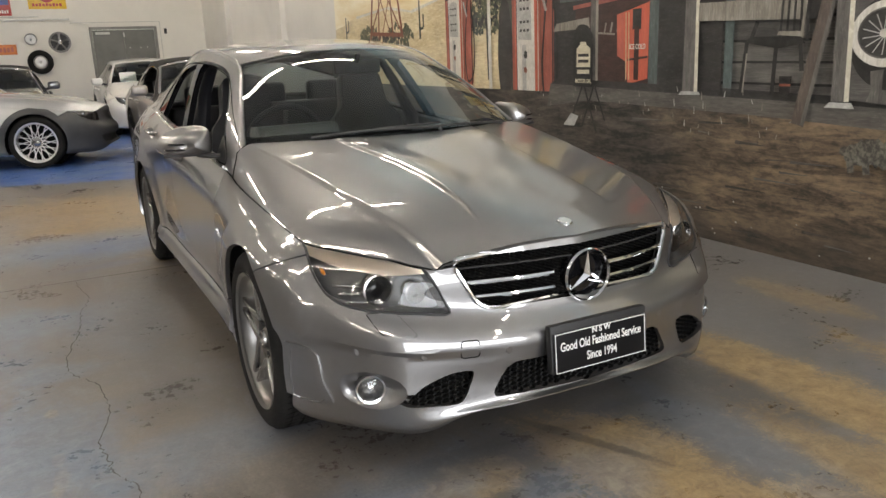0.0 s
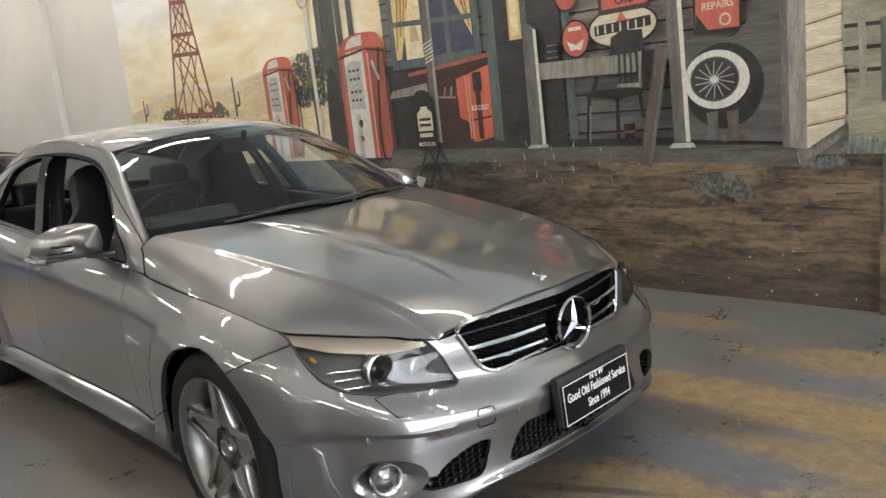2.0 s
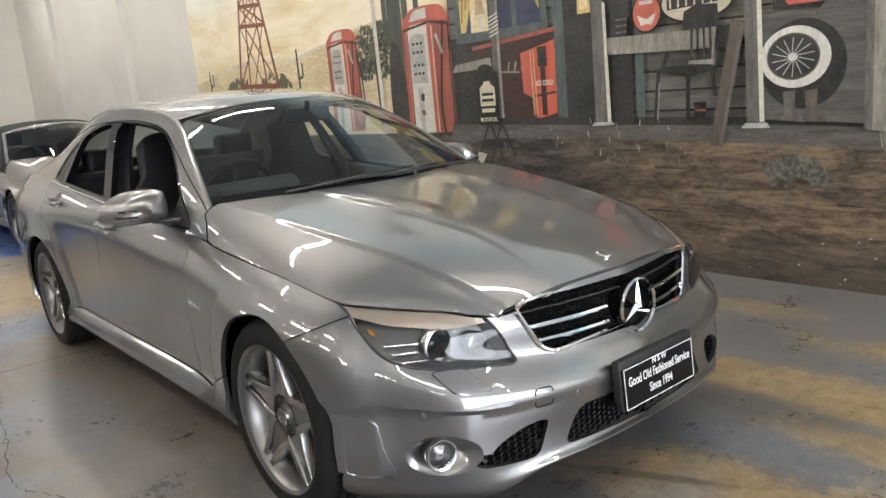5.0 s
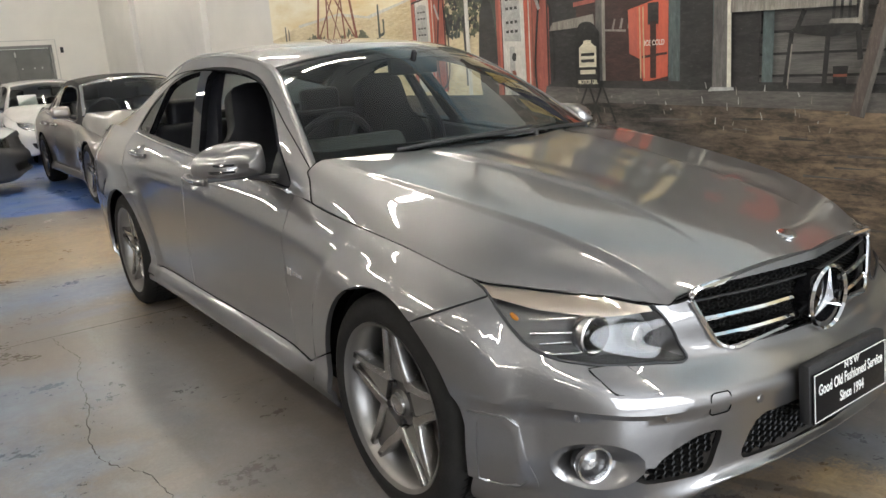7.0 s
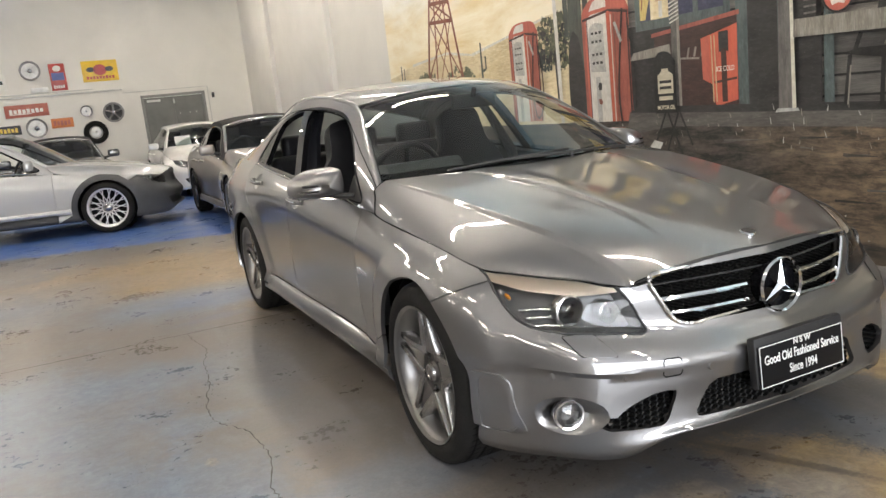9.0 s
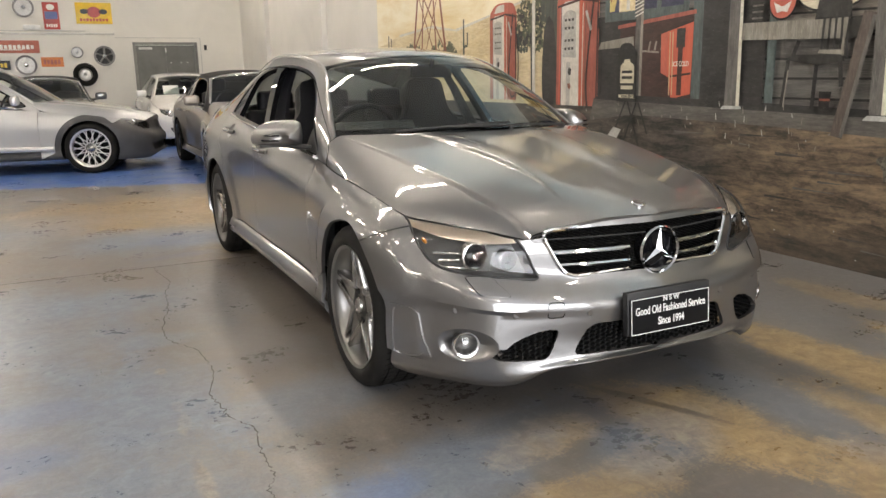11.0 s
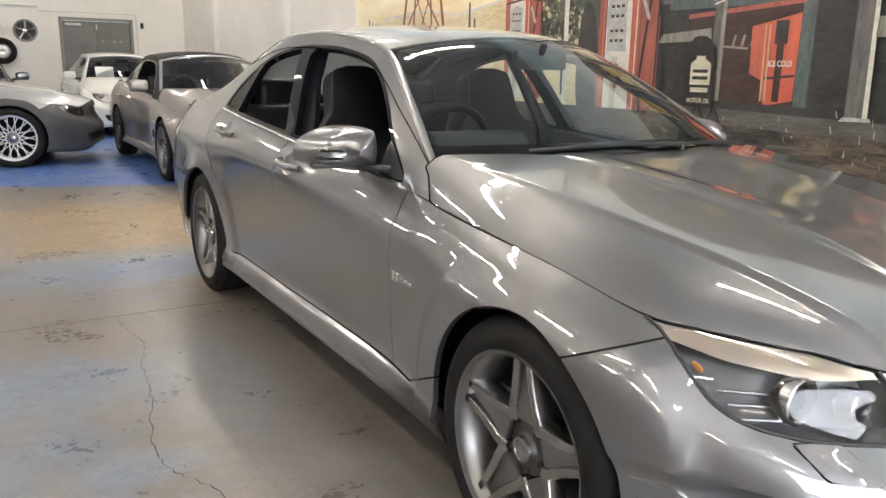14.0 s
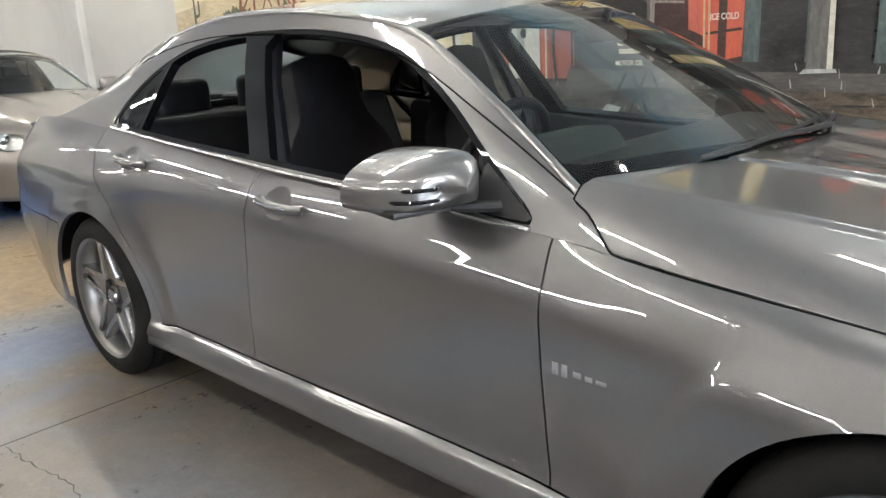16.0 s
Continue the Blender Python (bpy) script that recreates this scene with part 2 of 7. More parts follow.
def cut(bm, f):
    """Keeps the part of bm where f (of an array of points) is positive, with a clean edge along f = 0."""
    bm.verts.ensure_lookup_table()
    if not bm.verts:
        return bm
    vals = dict(zip(bm.verts, f(np.array([v.co[:] for v in bm.verts]))))
    vals = {v: (0.0 if abs(a) < 1e-5 else a) for v, a in vals.items()}
    todo = [e for e in bm.edges if vals[e.verts[0]] * vals[e.verts[1]] < 0]
    if todo:
        A = np.array([e.verts[0].co[:] for e in todo])
        B = np.array([e.verts[1].co[:] for e in todo])
        fa = np.array([vals[e.verts[0]] for e in todo])
        fb = np.array([vals[e.verts[1]] for e in todo])
        lo, hi = np.zeros(len(todo)), np.ones(len(todo))
        for _ in range(9):
            mid = (lo + hi) / 2
            s = f(A + (B - A) * mid[:, None]) * fa > 0
            lo, hi = np.where(s, mid, lo), np.where(s, hi, mid)
        for e, t in zip(todo, (lo + hi) / 2):
            _, v = bmesh.utils.edge_split(e, e.verts[0], min(0.999, max(0.001, float(t))))
            vals[v] = 0.0
    for face in list(bm.faces):
        s = [vals[v] for v in face.verts]
        if max(s) > 0 and min(s) < 0:
            z = [v for v in face.verts if vals[v] == 0]
            if len(z) >= 2:
                try:
                    bmesh.utils.face_split(face, z[0], z[1])
                except ValueError:
                    pass
    bad = [fc for fc in bm.faces if min(vals[v] for v in fc.verts) < 0 and sum(vals[v] for v in fc.verts) <= 0 or max(vals[v] for v in fc.verts) <= 0]
    bmesh.ops.delete(bm, geom=bad, context="FACES")
    return bm


def poly_sd(outline):
    """Signed distance to a closed outline in the plane, positive inside."""
    P = np.asarray(outline, float)
    Q = np.roll(P, -1, axis=0)
    def f(u, v):
        u, v = np.asarray(u)[:, None], np.asarray(v)[:, None]
        ex, ey = (Q - P)[:, 0], (Q - P)[:, 1]
        wx, wy = u - P[:, 0], v - P[:, 1]
        t = np.clip((wx * ex + wy * ey) / np.maximum(ex * ex + ey * ey, 1e-12), 0, 1)
        d = np.sqrt(((wx - ex * t) ** 2 + (wy - ey * t) ** 2).min(axis=1))
        c = (P[:, 1] > v) != (Q[:, 1] > v)
        with np.errstate(divide="ignore", invalid="ignore"):
            x = P[:, 0] + (v - P[:, 1]) * ex / np.where(ey == 0, 1e-12, ey)
        inside = (c & (u < x)).sum(axis=1) % 2 == 1
        return np.where(inside, d, -d)
    return f


def rounded(pts, r=0.02, n=4):
    """Rounds the corners of a closed outline."""
    P = [Vector((*p, 0)) for p in pts]
    out = []
    for i, p in enumerate(P):
        a, b = P[i - 1], P[(i + 1) % len(P)]
        la, lb = (a - p).length, (b - p).length
        k = min(r, la * 0.45, lb * 0.45)
        s, e = p + (a - p).normalized() * k, p + (b - p).normalized() * k
        for j in range(n + 1):
            t = j / n
            q = s * (1 - t) ** 2 + p * 2 * t * (1 - t) + e * t * t
            out.append((q.x, q.y))
    return out


def skin(bm, depth=0.014):
    """Gives a panel a turned-in edge, so that it reads as sheet metal and gaps have depth."""
    bm.normal_update()
    edges = [e for e in bm.edges if e.is_boundary]
    nrm = {v: v.normal.copy() for e in edges for v in e.verts}
    for e in edges:
        e.smooth = False
    new_geom = bmesh.ops.extrude_edge_only(bm, edges=edges)["geom"]
    # the extruded vertices sit on the old ones: move them in along the normal
    near = {}
    for v, n in nrm.items():
        near[tuple(round(c, 6) for c in v.co)] = n
    for v in new_geom:
        if isinstance(v, bmesh.types.BMVert):
            n = near.get(tuple(round(c, 6) for c in v.co))
            if n is not None:
                v.co -= n * depth
    return bm


# ---- the hall ----
X_WALL, Y_BACK, X_LEFT, Y_FRONT, TOP = 2.445, 17.0, -11.0, -9.0, 4.7


def floor_material():
    n = Nodes("worn_painted_concrete")
    v = n.coords()
    big, mid, fine = n.noise(v, 0.55, 5, 0.6, 0.6), n.noise(v, 2.3, 6, 0.65, 0.4), n.noise(v, 26, 5, 0.7)
    streak = n.noise(n.coords((1.0, 0.35, 1.0)), 7, 6, 0.7, 0.3)
    sep = n.node("SeparateXYZ")
    n.link(v, sep.inputs[0])
    X, Y = sep.outputs[0], sep.outputs[1]
    torn = n.noise(v, 15, 7, 0.8, 0.6)
    grain = n.noise(v, 85, 4, 0.7)
    grey = n.mix(n.ramp(mid, 0.3, 0.7), (0.15, 0.125, 0.105), (0.255, 0.22, 0.19))
    c = n.mix(n.ramp(n.noise(v, 1.1, 5, 0.6, 1.2), 0.48, 0.66, 0, 0.45), grey, (0.155, 0.175, 0.20))
    c = n.mix(n.ramp(streak, 0.54, 0.70, 0, 0.35), c, (0.26, 0.29, 0.32))

    def patch(cx, cy, rx, ry, turn, soft=0.5, rag=1.0):
        """An uneven patch: 1 inside, fading over its ragged edge."""
        a, b = math.cos(radians(turn)), math.sin(radians(turn))
        dx, dy = n.math("SUBTRACT", X, cx), n.math("SUBTRACT", Y, cy)
        u = n.math("DIVIDE", n.math("ADD", n.math("MULTIPLY", dx, a), n.math("MULTIPLY", dy, b)), rx)
        w = n.math("DIVIDE", n.math("SUBTRACT", n.math("MULTIPLY", dy, a), n.math("MULTIPLY", dx, b)), ry)
        d = n.math("SQRT", n.math("ADD", n.math("MULTIPLY", u, u), n.math("MULTIPLY", w, w)))
        rough = n.math("MULTIPLY", n.math("SUBTRACT", mid, 0.5), 1.6)
        for noise, k in ((streak, 1.6), (torn, -1.3 * rag), (grain, 1.5 * rag)):
            rough = n.math("ADD", rough, n.math("MULTIPLY", n.math("SUBTRACT", noise, 0.5), k))
        d = n.math("ADD", d, n.math("MAXIMUM", rough, -0.34))
        return n.ramp(d, 0.85, 0.85 + soft, 1, 0)

    # the car's shade painted into the floor colour, along with darker concrete
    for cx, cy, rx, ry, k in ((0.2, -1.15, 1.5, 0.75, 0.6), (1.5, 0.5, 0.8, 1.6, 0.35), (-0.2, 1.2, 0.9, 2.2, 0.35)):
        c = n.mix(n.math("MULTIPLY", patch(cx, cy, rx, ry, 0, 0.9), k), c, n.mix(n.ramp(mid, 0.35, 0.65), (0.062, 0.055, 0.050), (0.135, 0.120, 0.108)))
    # bare grey lane along the painted wall
    c = n.mix(n.math("MULTIPLY", patch(1.75, -1.2, 1.15, 3.2, 0, 0.8, 0.3), 0.75), c, n.mix(n.ramp(mid, 0.35, 0.65), (0.125, 0.125, 0.127), (0.20, 0.20, 0.205)))
    ochre = n.mix(n.ramp(torn, 0.35, 0.65), (0.25, 0.165, 0.08), (0.43, 0.315, 0.165))
    for cx, cy, rx, ry, turn, k in ((-0.8, 4.75, 1.5, 0.85, -12, 0.95), (1.0, -1.0, 0.17, 0.95, 0, 0.95), (0.66, -1.40, 0.12, 0.5, 0, 0.8), (1.6, -1.35, 0.16, 0.65, 4, 0.85), (1.87, -0.1, 0.10, 0.35, 0, 0.6), (1.2, -3.2, .3, 1.2, 0, .7),
                                    (0.1, -0.95, 0.18, 0.40, 12, 0.95), (-0.48, -0.76, 0.20, 0.10, 20, 0.8), (-0.52, -1.12, 0.33, 0.12, 10, 0.65), (0.35, -1.6, 0.25, 0.3, 0, 0.7), (-1.56, 0.52, 0.022, 0.04, 0, 0.8), (-1.55, -0.06, 0.022, 0.09, -6, 0.8), (-1.55, 0.11, 0.018, 0.04, 0, 0.7),
                                    (-1.55, -0.50, 0.025, 0.13, 0, 0.8), (-0.6, 3.0, 0.35, 0.5, 0, 0.55), (-3.4, 3.6, 1.1, 0.5, 10, 0.35), (1.5, 5.6, 1.0, 0.9, 0, 0.6)):
        large = rx * ry > 0.25
        c = n.mix(n.math("MULTIPLY", patch(cx, cy, rx, ry, turn, 0.8 if large else 0.5, 0.5 if large else 1.0), k), c, ochre)
    haze = n.mix(n.ramp(torn, 0.30, 0.70), (0.13, 0.18, 0.29), (0.28, 0.35, 0.42))
    for cx, cy, rx, ry, turn, k in ((-1.15, 3.5, 0.6, 0.34, 0, 0.8), (-0.95, -0.85, 0.5, 0.16, 20, 0.65), (-2.0, 0.1, 0.45, 0.5, 20, 0.6), (-2.6, 4.6, 0.9, 0.4, 10, 0.5), (-0.15, -0.95, 0.26, 0.12, 20, 0.5), (0.45, -1.0, 0.10, 0.35, 0, 0.3), (-2.2, 1.6, 0.45, 0.5, 0, 0.6), (-2.42, 4.05, 0.5, 0.35, 0, 0.55), (-1.62, 1.72, 0.25, 0.22, 0, 0.5), (-1.13, -0.08, 0.28, 0.16, 20, 0.45), (-2.1, 1.0, 0.35, 0.3, 0, 0.5), (-1.56, 0.95, 0.16, 0.08, 0, 0.6), (-1.46, 3.5, 0.22, 0.2, 0, 0.5), (-1.62, 0.2, 0.2, 0.35, 0, 0.5), (-1.2, 1.6, 0.2, 0.4, 0, 0.3),
                                    (1.35, -1.2, 0.12, 0.3, 0, 0.25), (-2.6, 1.8, 0.7, 0.3, 0, 0.45), (-1.75, -0.6, 0.35, 0.25, 0, 0.55)):
        c = n.mix(n.math("MULTIPLY", patch(cx, cy, rx, ry, turn, 0.9, 0.35), k * 0.72), c, haze)
    for cx, cy, rx, ry, turn, k in ((-1.0, 3.35, 0.30, 0.20, 0, 0.85), (-1.1, -0.83, 0.12, 0.07, 25, 0.8), (-1.15, 2.8, 0.2, 0.06, 10, 0.5), (-2.15, -0.1, 0.18, 0.1, 0, 0.6), (0.0, -0.62, 0.2, 0.06, 15, 0.2), (-2.0, 0.28, 0.16, 0.1, 0, 0.5)):
        c = n.mix(n.math("MULTIPLY", patch(cx, cy, rx, ry, turn, 0.9, 0.6), k * 0.5), c, (0.10, 0.18, 0.40))
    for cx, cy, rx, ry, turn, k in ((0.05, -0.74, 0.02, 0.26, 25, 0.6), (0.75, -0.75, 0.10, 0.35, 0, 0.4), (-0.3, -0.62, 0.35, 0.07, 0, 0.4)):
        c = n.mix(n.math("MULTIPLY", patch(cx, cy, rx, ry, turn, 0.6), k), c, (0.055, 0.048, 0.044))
    # blue painted bay, its front edge worn
    edge = n.math("SUBTRACT", Y, n.math("ADD", n.math("MULTIPLY", X, -0.36), 6.55))
    edge = n.math("ADD", edge, n.math("MULTIPLY", n.math("SUBTRACT", streak, 0.5), 0.5))
    blue = n.mix(n.ramp(n.noise(v, 1.6, 6, 0.7, 0.5), 0.45, 0.75), (0.045, 0.14, 0.46), (0.22, 0.29, 0.42))
    c = n.mix(n.ramp(edge, -0.06, 0.12), c, blue)
    # mottling, oil and scraped streaks
    c = n.mix(n.ramp(n.noise(v, 4.5, 4, 0.5, 0.4), 0.42, 0.72, 0, 0.16), c, (0.11, 0.10, 0.09))
    c = n.mix(n.ramp(n.noise(n.coords((3.0, 0.8, 1.0)), 6, 8, 0.8, 1.2), 0.56, 0.78, 0, 0.18), c, (0.36, 0.37, 0.38))
    c = n.mix(n.ramp(n.noise(n.coords((0.7, 2.6, 1.0)), 5, 8, 0.8, 0.8), 0.50, 0.80, 0, 0.2), c, (0.30, 0.21, 0.13))
    # scuffs and pits
    c = n.mix(n.ramp(torn, 0.36, 0.62, 0.12, 0), c, (0.07, 0.062, 0.058))
    c = n.mix(n.ramp(fine, 0.52, 0.75, 0, 0.10), c, (0.40, 0.40, 0.39))
    c = n.mix(n.ramp(grain, 0.30, 0.55, 0.14, 0), c, (0.075, 0.068, 0.062))
    c = n.mix(n.ramp(n.noise(v, 55, 3, 0.6), 0.60, 0.90, 0, 0.08), c, (0.06, 0.055, 0.05))
    c = n.mix(n.ramp(n.noise(v, 17, 5, 0.6, 0.5), 0.58, 0.82, 0, 0.12), c, (0.45, 0.46, 0.46))
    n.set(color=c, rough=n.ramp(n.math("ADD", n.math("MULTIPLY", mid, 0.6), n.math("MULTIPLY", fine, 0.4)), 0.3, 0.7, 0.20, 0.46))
    n.bump(fine, 0.12, 0.003)
    return n.mat


def wall_material(name, color):
    """Painted wall with faint stains and a fine roller grain."""
    n = Nodes(name)
    v = n.coords()
    stain, fine = n.noise(v, 0.7, 5, 0.6, 0.4), n.noise(v, 60, 3)
    c = n.mix(n.ramp(stain, 0.35, 0.7), color, tuple(x * 0.88 for x in color))
    n.set(color=c, rough=0.6)
    n.bump(fine, 0.15, 0.003)
    return n.mat


FLOOR = floor_material()
CREAM = wall_material("cream_wall_paint", (0.80, 0.775, 0.71))
WHITE_BRICK = wall_material("white_brick_paint", (0.74, 0.72, 0.675))
CEILING = wall_material("ceiling_sheet", (0.48, 0.51, 0.54))
# tone of the unseen left wall, kept low to darken flank reflections
SIDE_GREY = wall_material("side_wall_grey", (0.24, 0.235, 0.23))
DOOR_GREY = plain("grey_door_paint", (0.15, 0.15, 0.135), 0.45, 0, 0.15, 3)
FRAME_GREY = plain("grey_frame_paint", (0.22, 0.22, 0.20), 0.45)
TUBE_GLOW = glow("fluorescent_tube", (1.0, 0.925, 0.80), 90.0)
BATTEN_WHITE = plain("batten_white", (0.8, 0.8, 0.78), 0.4)
JOINT = plain("dark_joint_filler", (0.06, 0.055, 0.05), 0.8)
GALV = plain("grey_conduit", (0.55, 0.54, 0.51), 0.4, 0.3)


def structure(name, bm, mat, label="", smooth=False):
    return tagged(obj(name, bm, mat, None, "", smooth), label, "", "", "structure")


def hall():
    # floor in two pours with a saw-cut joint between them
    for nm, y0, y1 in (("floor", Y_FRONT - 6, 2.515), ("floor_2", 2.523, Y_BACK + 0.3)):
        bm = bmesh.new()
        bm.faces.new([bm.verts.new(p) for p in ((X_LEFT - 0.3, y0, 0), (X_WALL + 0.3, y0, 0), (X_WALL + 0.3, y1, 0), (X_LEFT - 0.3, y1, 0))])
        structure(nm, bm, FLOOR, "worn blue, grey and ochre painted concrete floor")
    structure("floor_joint", box(X_WALL - X_LEFT, 0.05, 0.03, ((X_WALL + X_LEFT) / 2, 2.519, -0.021)), JOINT)
    # the long crack
    rng = random.Random(4)
    way = crom([(-1.37, 2.50, 0), (-1.36, 2.30, 0), (-1.33, 2.10, 0), (-1.385, 1.78, 0), (-1.41, 1.5, 0), (-1.478, 1.10, 0), (-1.475, .92, 0), (-1.388, .735, 0), (-1.36, .48, 0), (-1.415, .142, 0), (-1.396, .0, 0), (-1.397, -.07, 0), (-1.33, -.23, 0),
                (-1.353, -.423, 0), (-1.353, -.57, 0), (-1.39, -.668, 0), (-1.347, -.781, 0), (-1.33, -1.05, 0), (-1.36, -1.4, 0)], 9)
    bm = bmesh.new()
    prev = None
    for k, p in enumerate(way):
        w = 0.0011 + 0.0014 * rng.random() * (1 if k % 7 else 1.6)
        d = (rng.random() - .5) * .016
        q = [bm.verts.new((p[0] + d + s * w, p[1] + (rng.random() - .5) * .006, 0.0012)) for s in (-1, 1)]
        if prev:
            bm.faces.new((prev[0], prev[1], q[1], q[0]))
        prev = q
    structure("floor_crack", bm, JOINT, "long jagged crack in the concrete")
    t = 0.25
    structure("wall_right", box(t, Y_BACK - Y_FRONT + t * 2, TOP, (X_WALL + 0.012 + t / 2, (Y_BACK + Y_FRONT) / 2, TOP / 2)), WHITE_BRICK, "white painted brick side wall")
    for y, w, d in ((10.5, 0.42, 0.10), (14.4, 0.42, 0.10)):
        structure("pilaster", box(d, w, TOP, (X_WALL + 0.012 - d / 2, y, TOP / 2), 0.01), WHITE_BRICK, "white painted brick pilaster")
    # back wall with a real opening for the double door
    dx0, dx1, dz = -0.08, 1.37, 2.10
    bm = bmesh.new()
    box(dx0 - X_LEFT, t, TOP, ((dx0 + X_LEFT) / 2, Y_BACK + t / 2, TOP / 2), bm=bm)
    box(X_WALL + 0.2 - dx1, t, TOP, ((X_WALL + 0.2 + dx1) / 2, Y_BACK + t / 2, TOP / 2), bm=bm)
    box(dx1 - dx0, t, TOP - dz, ((dx1 + dx0) / 2, Y_BACK + t / 2, (TOP + dz) / 2), bm=bm)
    structure("wall_back", bm, CREAM, "cream painted back wall")
    door = thing("door_1", "closed dark grey double door in the back wall", "door", kind="structure")
    bm = bmesh.new()
    for x in (dx0 + .03, dx1 - .03):
        box(.06, .12, dz, (x, Y_BACK + .03, dz / 2), .004, bm=bm)
    box(dx1 - dx0, .12, .06, ((dx0 + dx1) / 2, Y_BACK + .03, dz - .03), .004, bm=bm)
    part("door_frame", bm, FRAME_GREY, door, smooth=False)
    m = (dx0 + dx1) / 2
    for x in (m - .33, m + .33):
        leaf = part("door_leaf", box(.655, .045, dz - .07, (x, Y_BACK + .045, (dz - .07) / 2), .004), DOOR_GREY, door, smooth=False)
    part("door_closer", box(.30, .05, .05, (m - .45, Y_BACK - .0, dz - .14), .008), GALV, door)
    part("bolt", box(.03, .02, .10, (m, Y_BACK + .012, dz - .18), .004), GALV, door)
    for x in (m + .10, m + .33, m + .48):
        part("fixing", box(.02, .012, .03, (x, Y_BACK + .018, dz - .47), .003), GALV, door)
    # out-of-view wall, closes the hall and darkens what the doors mirror
    structure("wall_left", box(t, Y_BACK - Y_FRONT + t * 2, TOP, (X_LEFT - t / 2, (Y_BACK + Y_FRONT) / 2, TOP / 2)), SIDE_GREY, "unseen side wall, dark grey to deepen the flank reflections")
    # front wall with the open roller door behind the camera
    ox0, ox1, oz = -6.2, 2.2, 3.8
    bm = bmesh.new()
    box(ox0 - X_LEFT, t, TOP, ((ox0 + X_LEFT) / 2, Y_FRONT - t / 2, TOP / 2), bm=bm)
    box(X_WALL + .2 - ox1, t, TOP, ((X_WALL + .2 + ox1) / 2, Y_FRONT - t / 2, TOP / 2), bm=bm)
    box(ox1 - ox0, t, TOP - oz, ((ox1 + ox0) / 2, Y_FRONT - t / 2, (TOP + oz) / 2), bm=bm)
    structure("wall_front", bm, CREAM, "cream painted front wall with an open doorway")
    structure("ceiling", box(X_WALL - X_LEFT + .6, Y_BACK - Y_FRONT + .6, .2, ((X_WALL + X_LEFT) / 2, (Y_BACK + Y_FRONT) / 2, TOP + .1)), CEILING)
    bm = bmesh.new()
    bm.faces.new([bm.verts.new(p) for p in ((-60, -80, -.03), (60, -80, -.03), (60, Y_FRONT - 6, -.03), (-60, Y_FRONT - 6, -.03))])
    structure("ground", bm, plain("asphalt", (.06, .06, .06), .8))
    # fluorescent battens in rows under the ceiling
    first = None
    for x in (-7.0, -3.4, .85):
        for y in (-6.3, -3.3, -.3, 2.7, 5.7, 8.7, 11.7, 14.7):
            if (x, y) == (.85, 2.7):
                continue
            at = pose(x, y, TOP - .55, 0, 0, 0)
            if first is None:
                first = thing("ceiling_light", "white fluorescent batten hung under the ceiling", "lamp", "battens under the ceiling", at)
                part("batten", box(.09, 1.5, .06, (0, 0, .05), .008), BATTEN_WHITE, first)
                for s in (-.028, .028):
                    part("tube", tube([(s, -.72, 0), (s, .72, 0)], .014, 8), TUBE_GLOW, first)
                for s in (-.5, .5):
                    part("rod", tube([(0, s, .08), (0, s, .55)], .006, 6), GALV, first)
            else:
                copy_thing(first, at)
    for x in (-.95, .75):
        copy_thing(first, pose(x, 3.5, TOP - .45, 0, 0, 90))
    # conduit along the back wall and over the door
    con = thing("conduit", "grey cable duct across the back wall", "conduit")
    part("duct", box(4.6, .04, .035, (-2.75, Y_BACK - .02, 2.28), .006), GALV, con)
    part("duct", box(4.0, .03, .02, (-3.05, Y_BACK - .015, 2.34), .005), GALV, con)
    part("duct", box(1.9, .02, .015, (.5, Y_BACK - .01, 2.20), .004), GALV, con)
    part("duct", box(.015, .02, 2.2, (1.45, Y_BACK - .01, 1.1), .004), GALV, con)


hall()

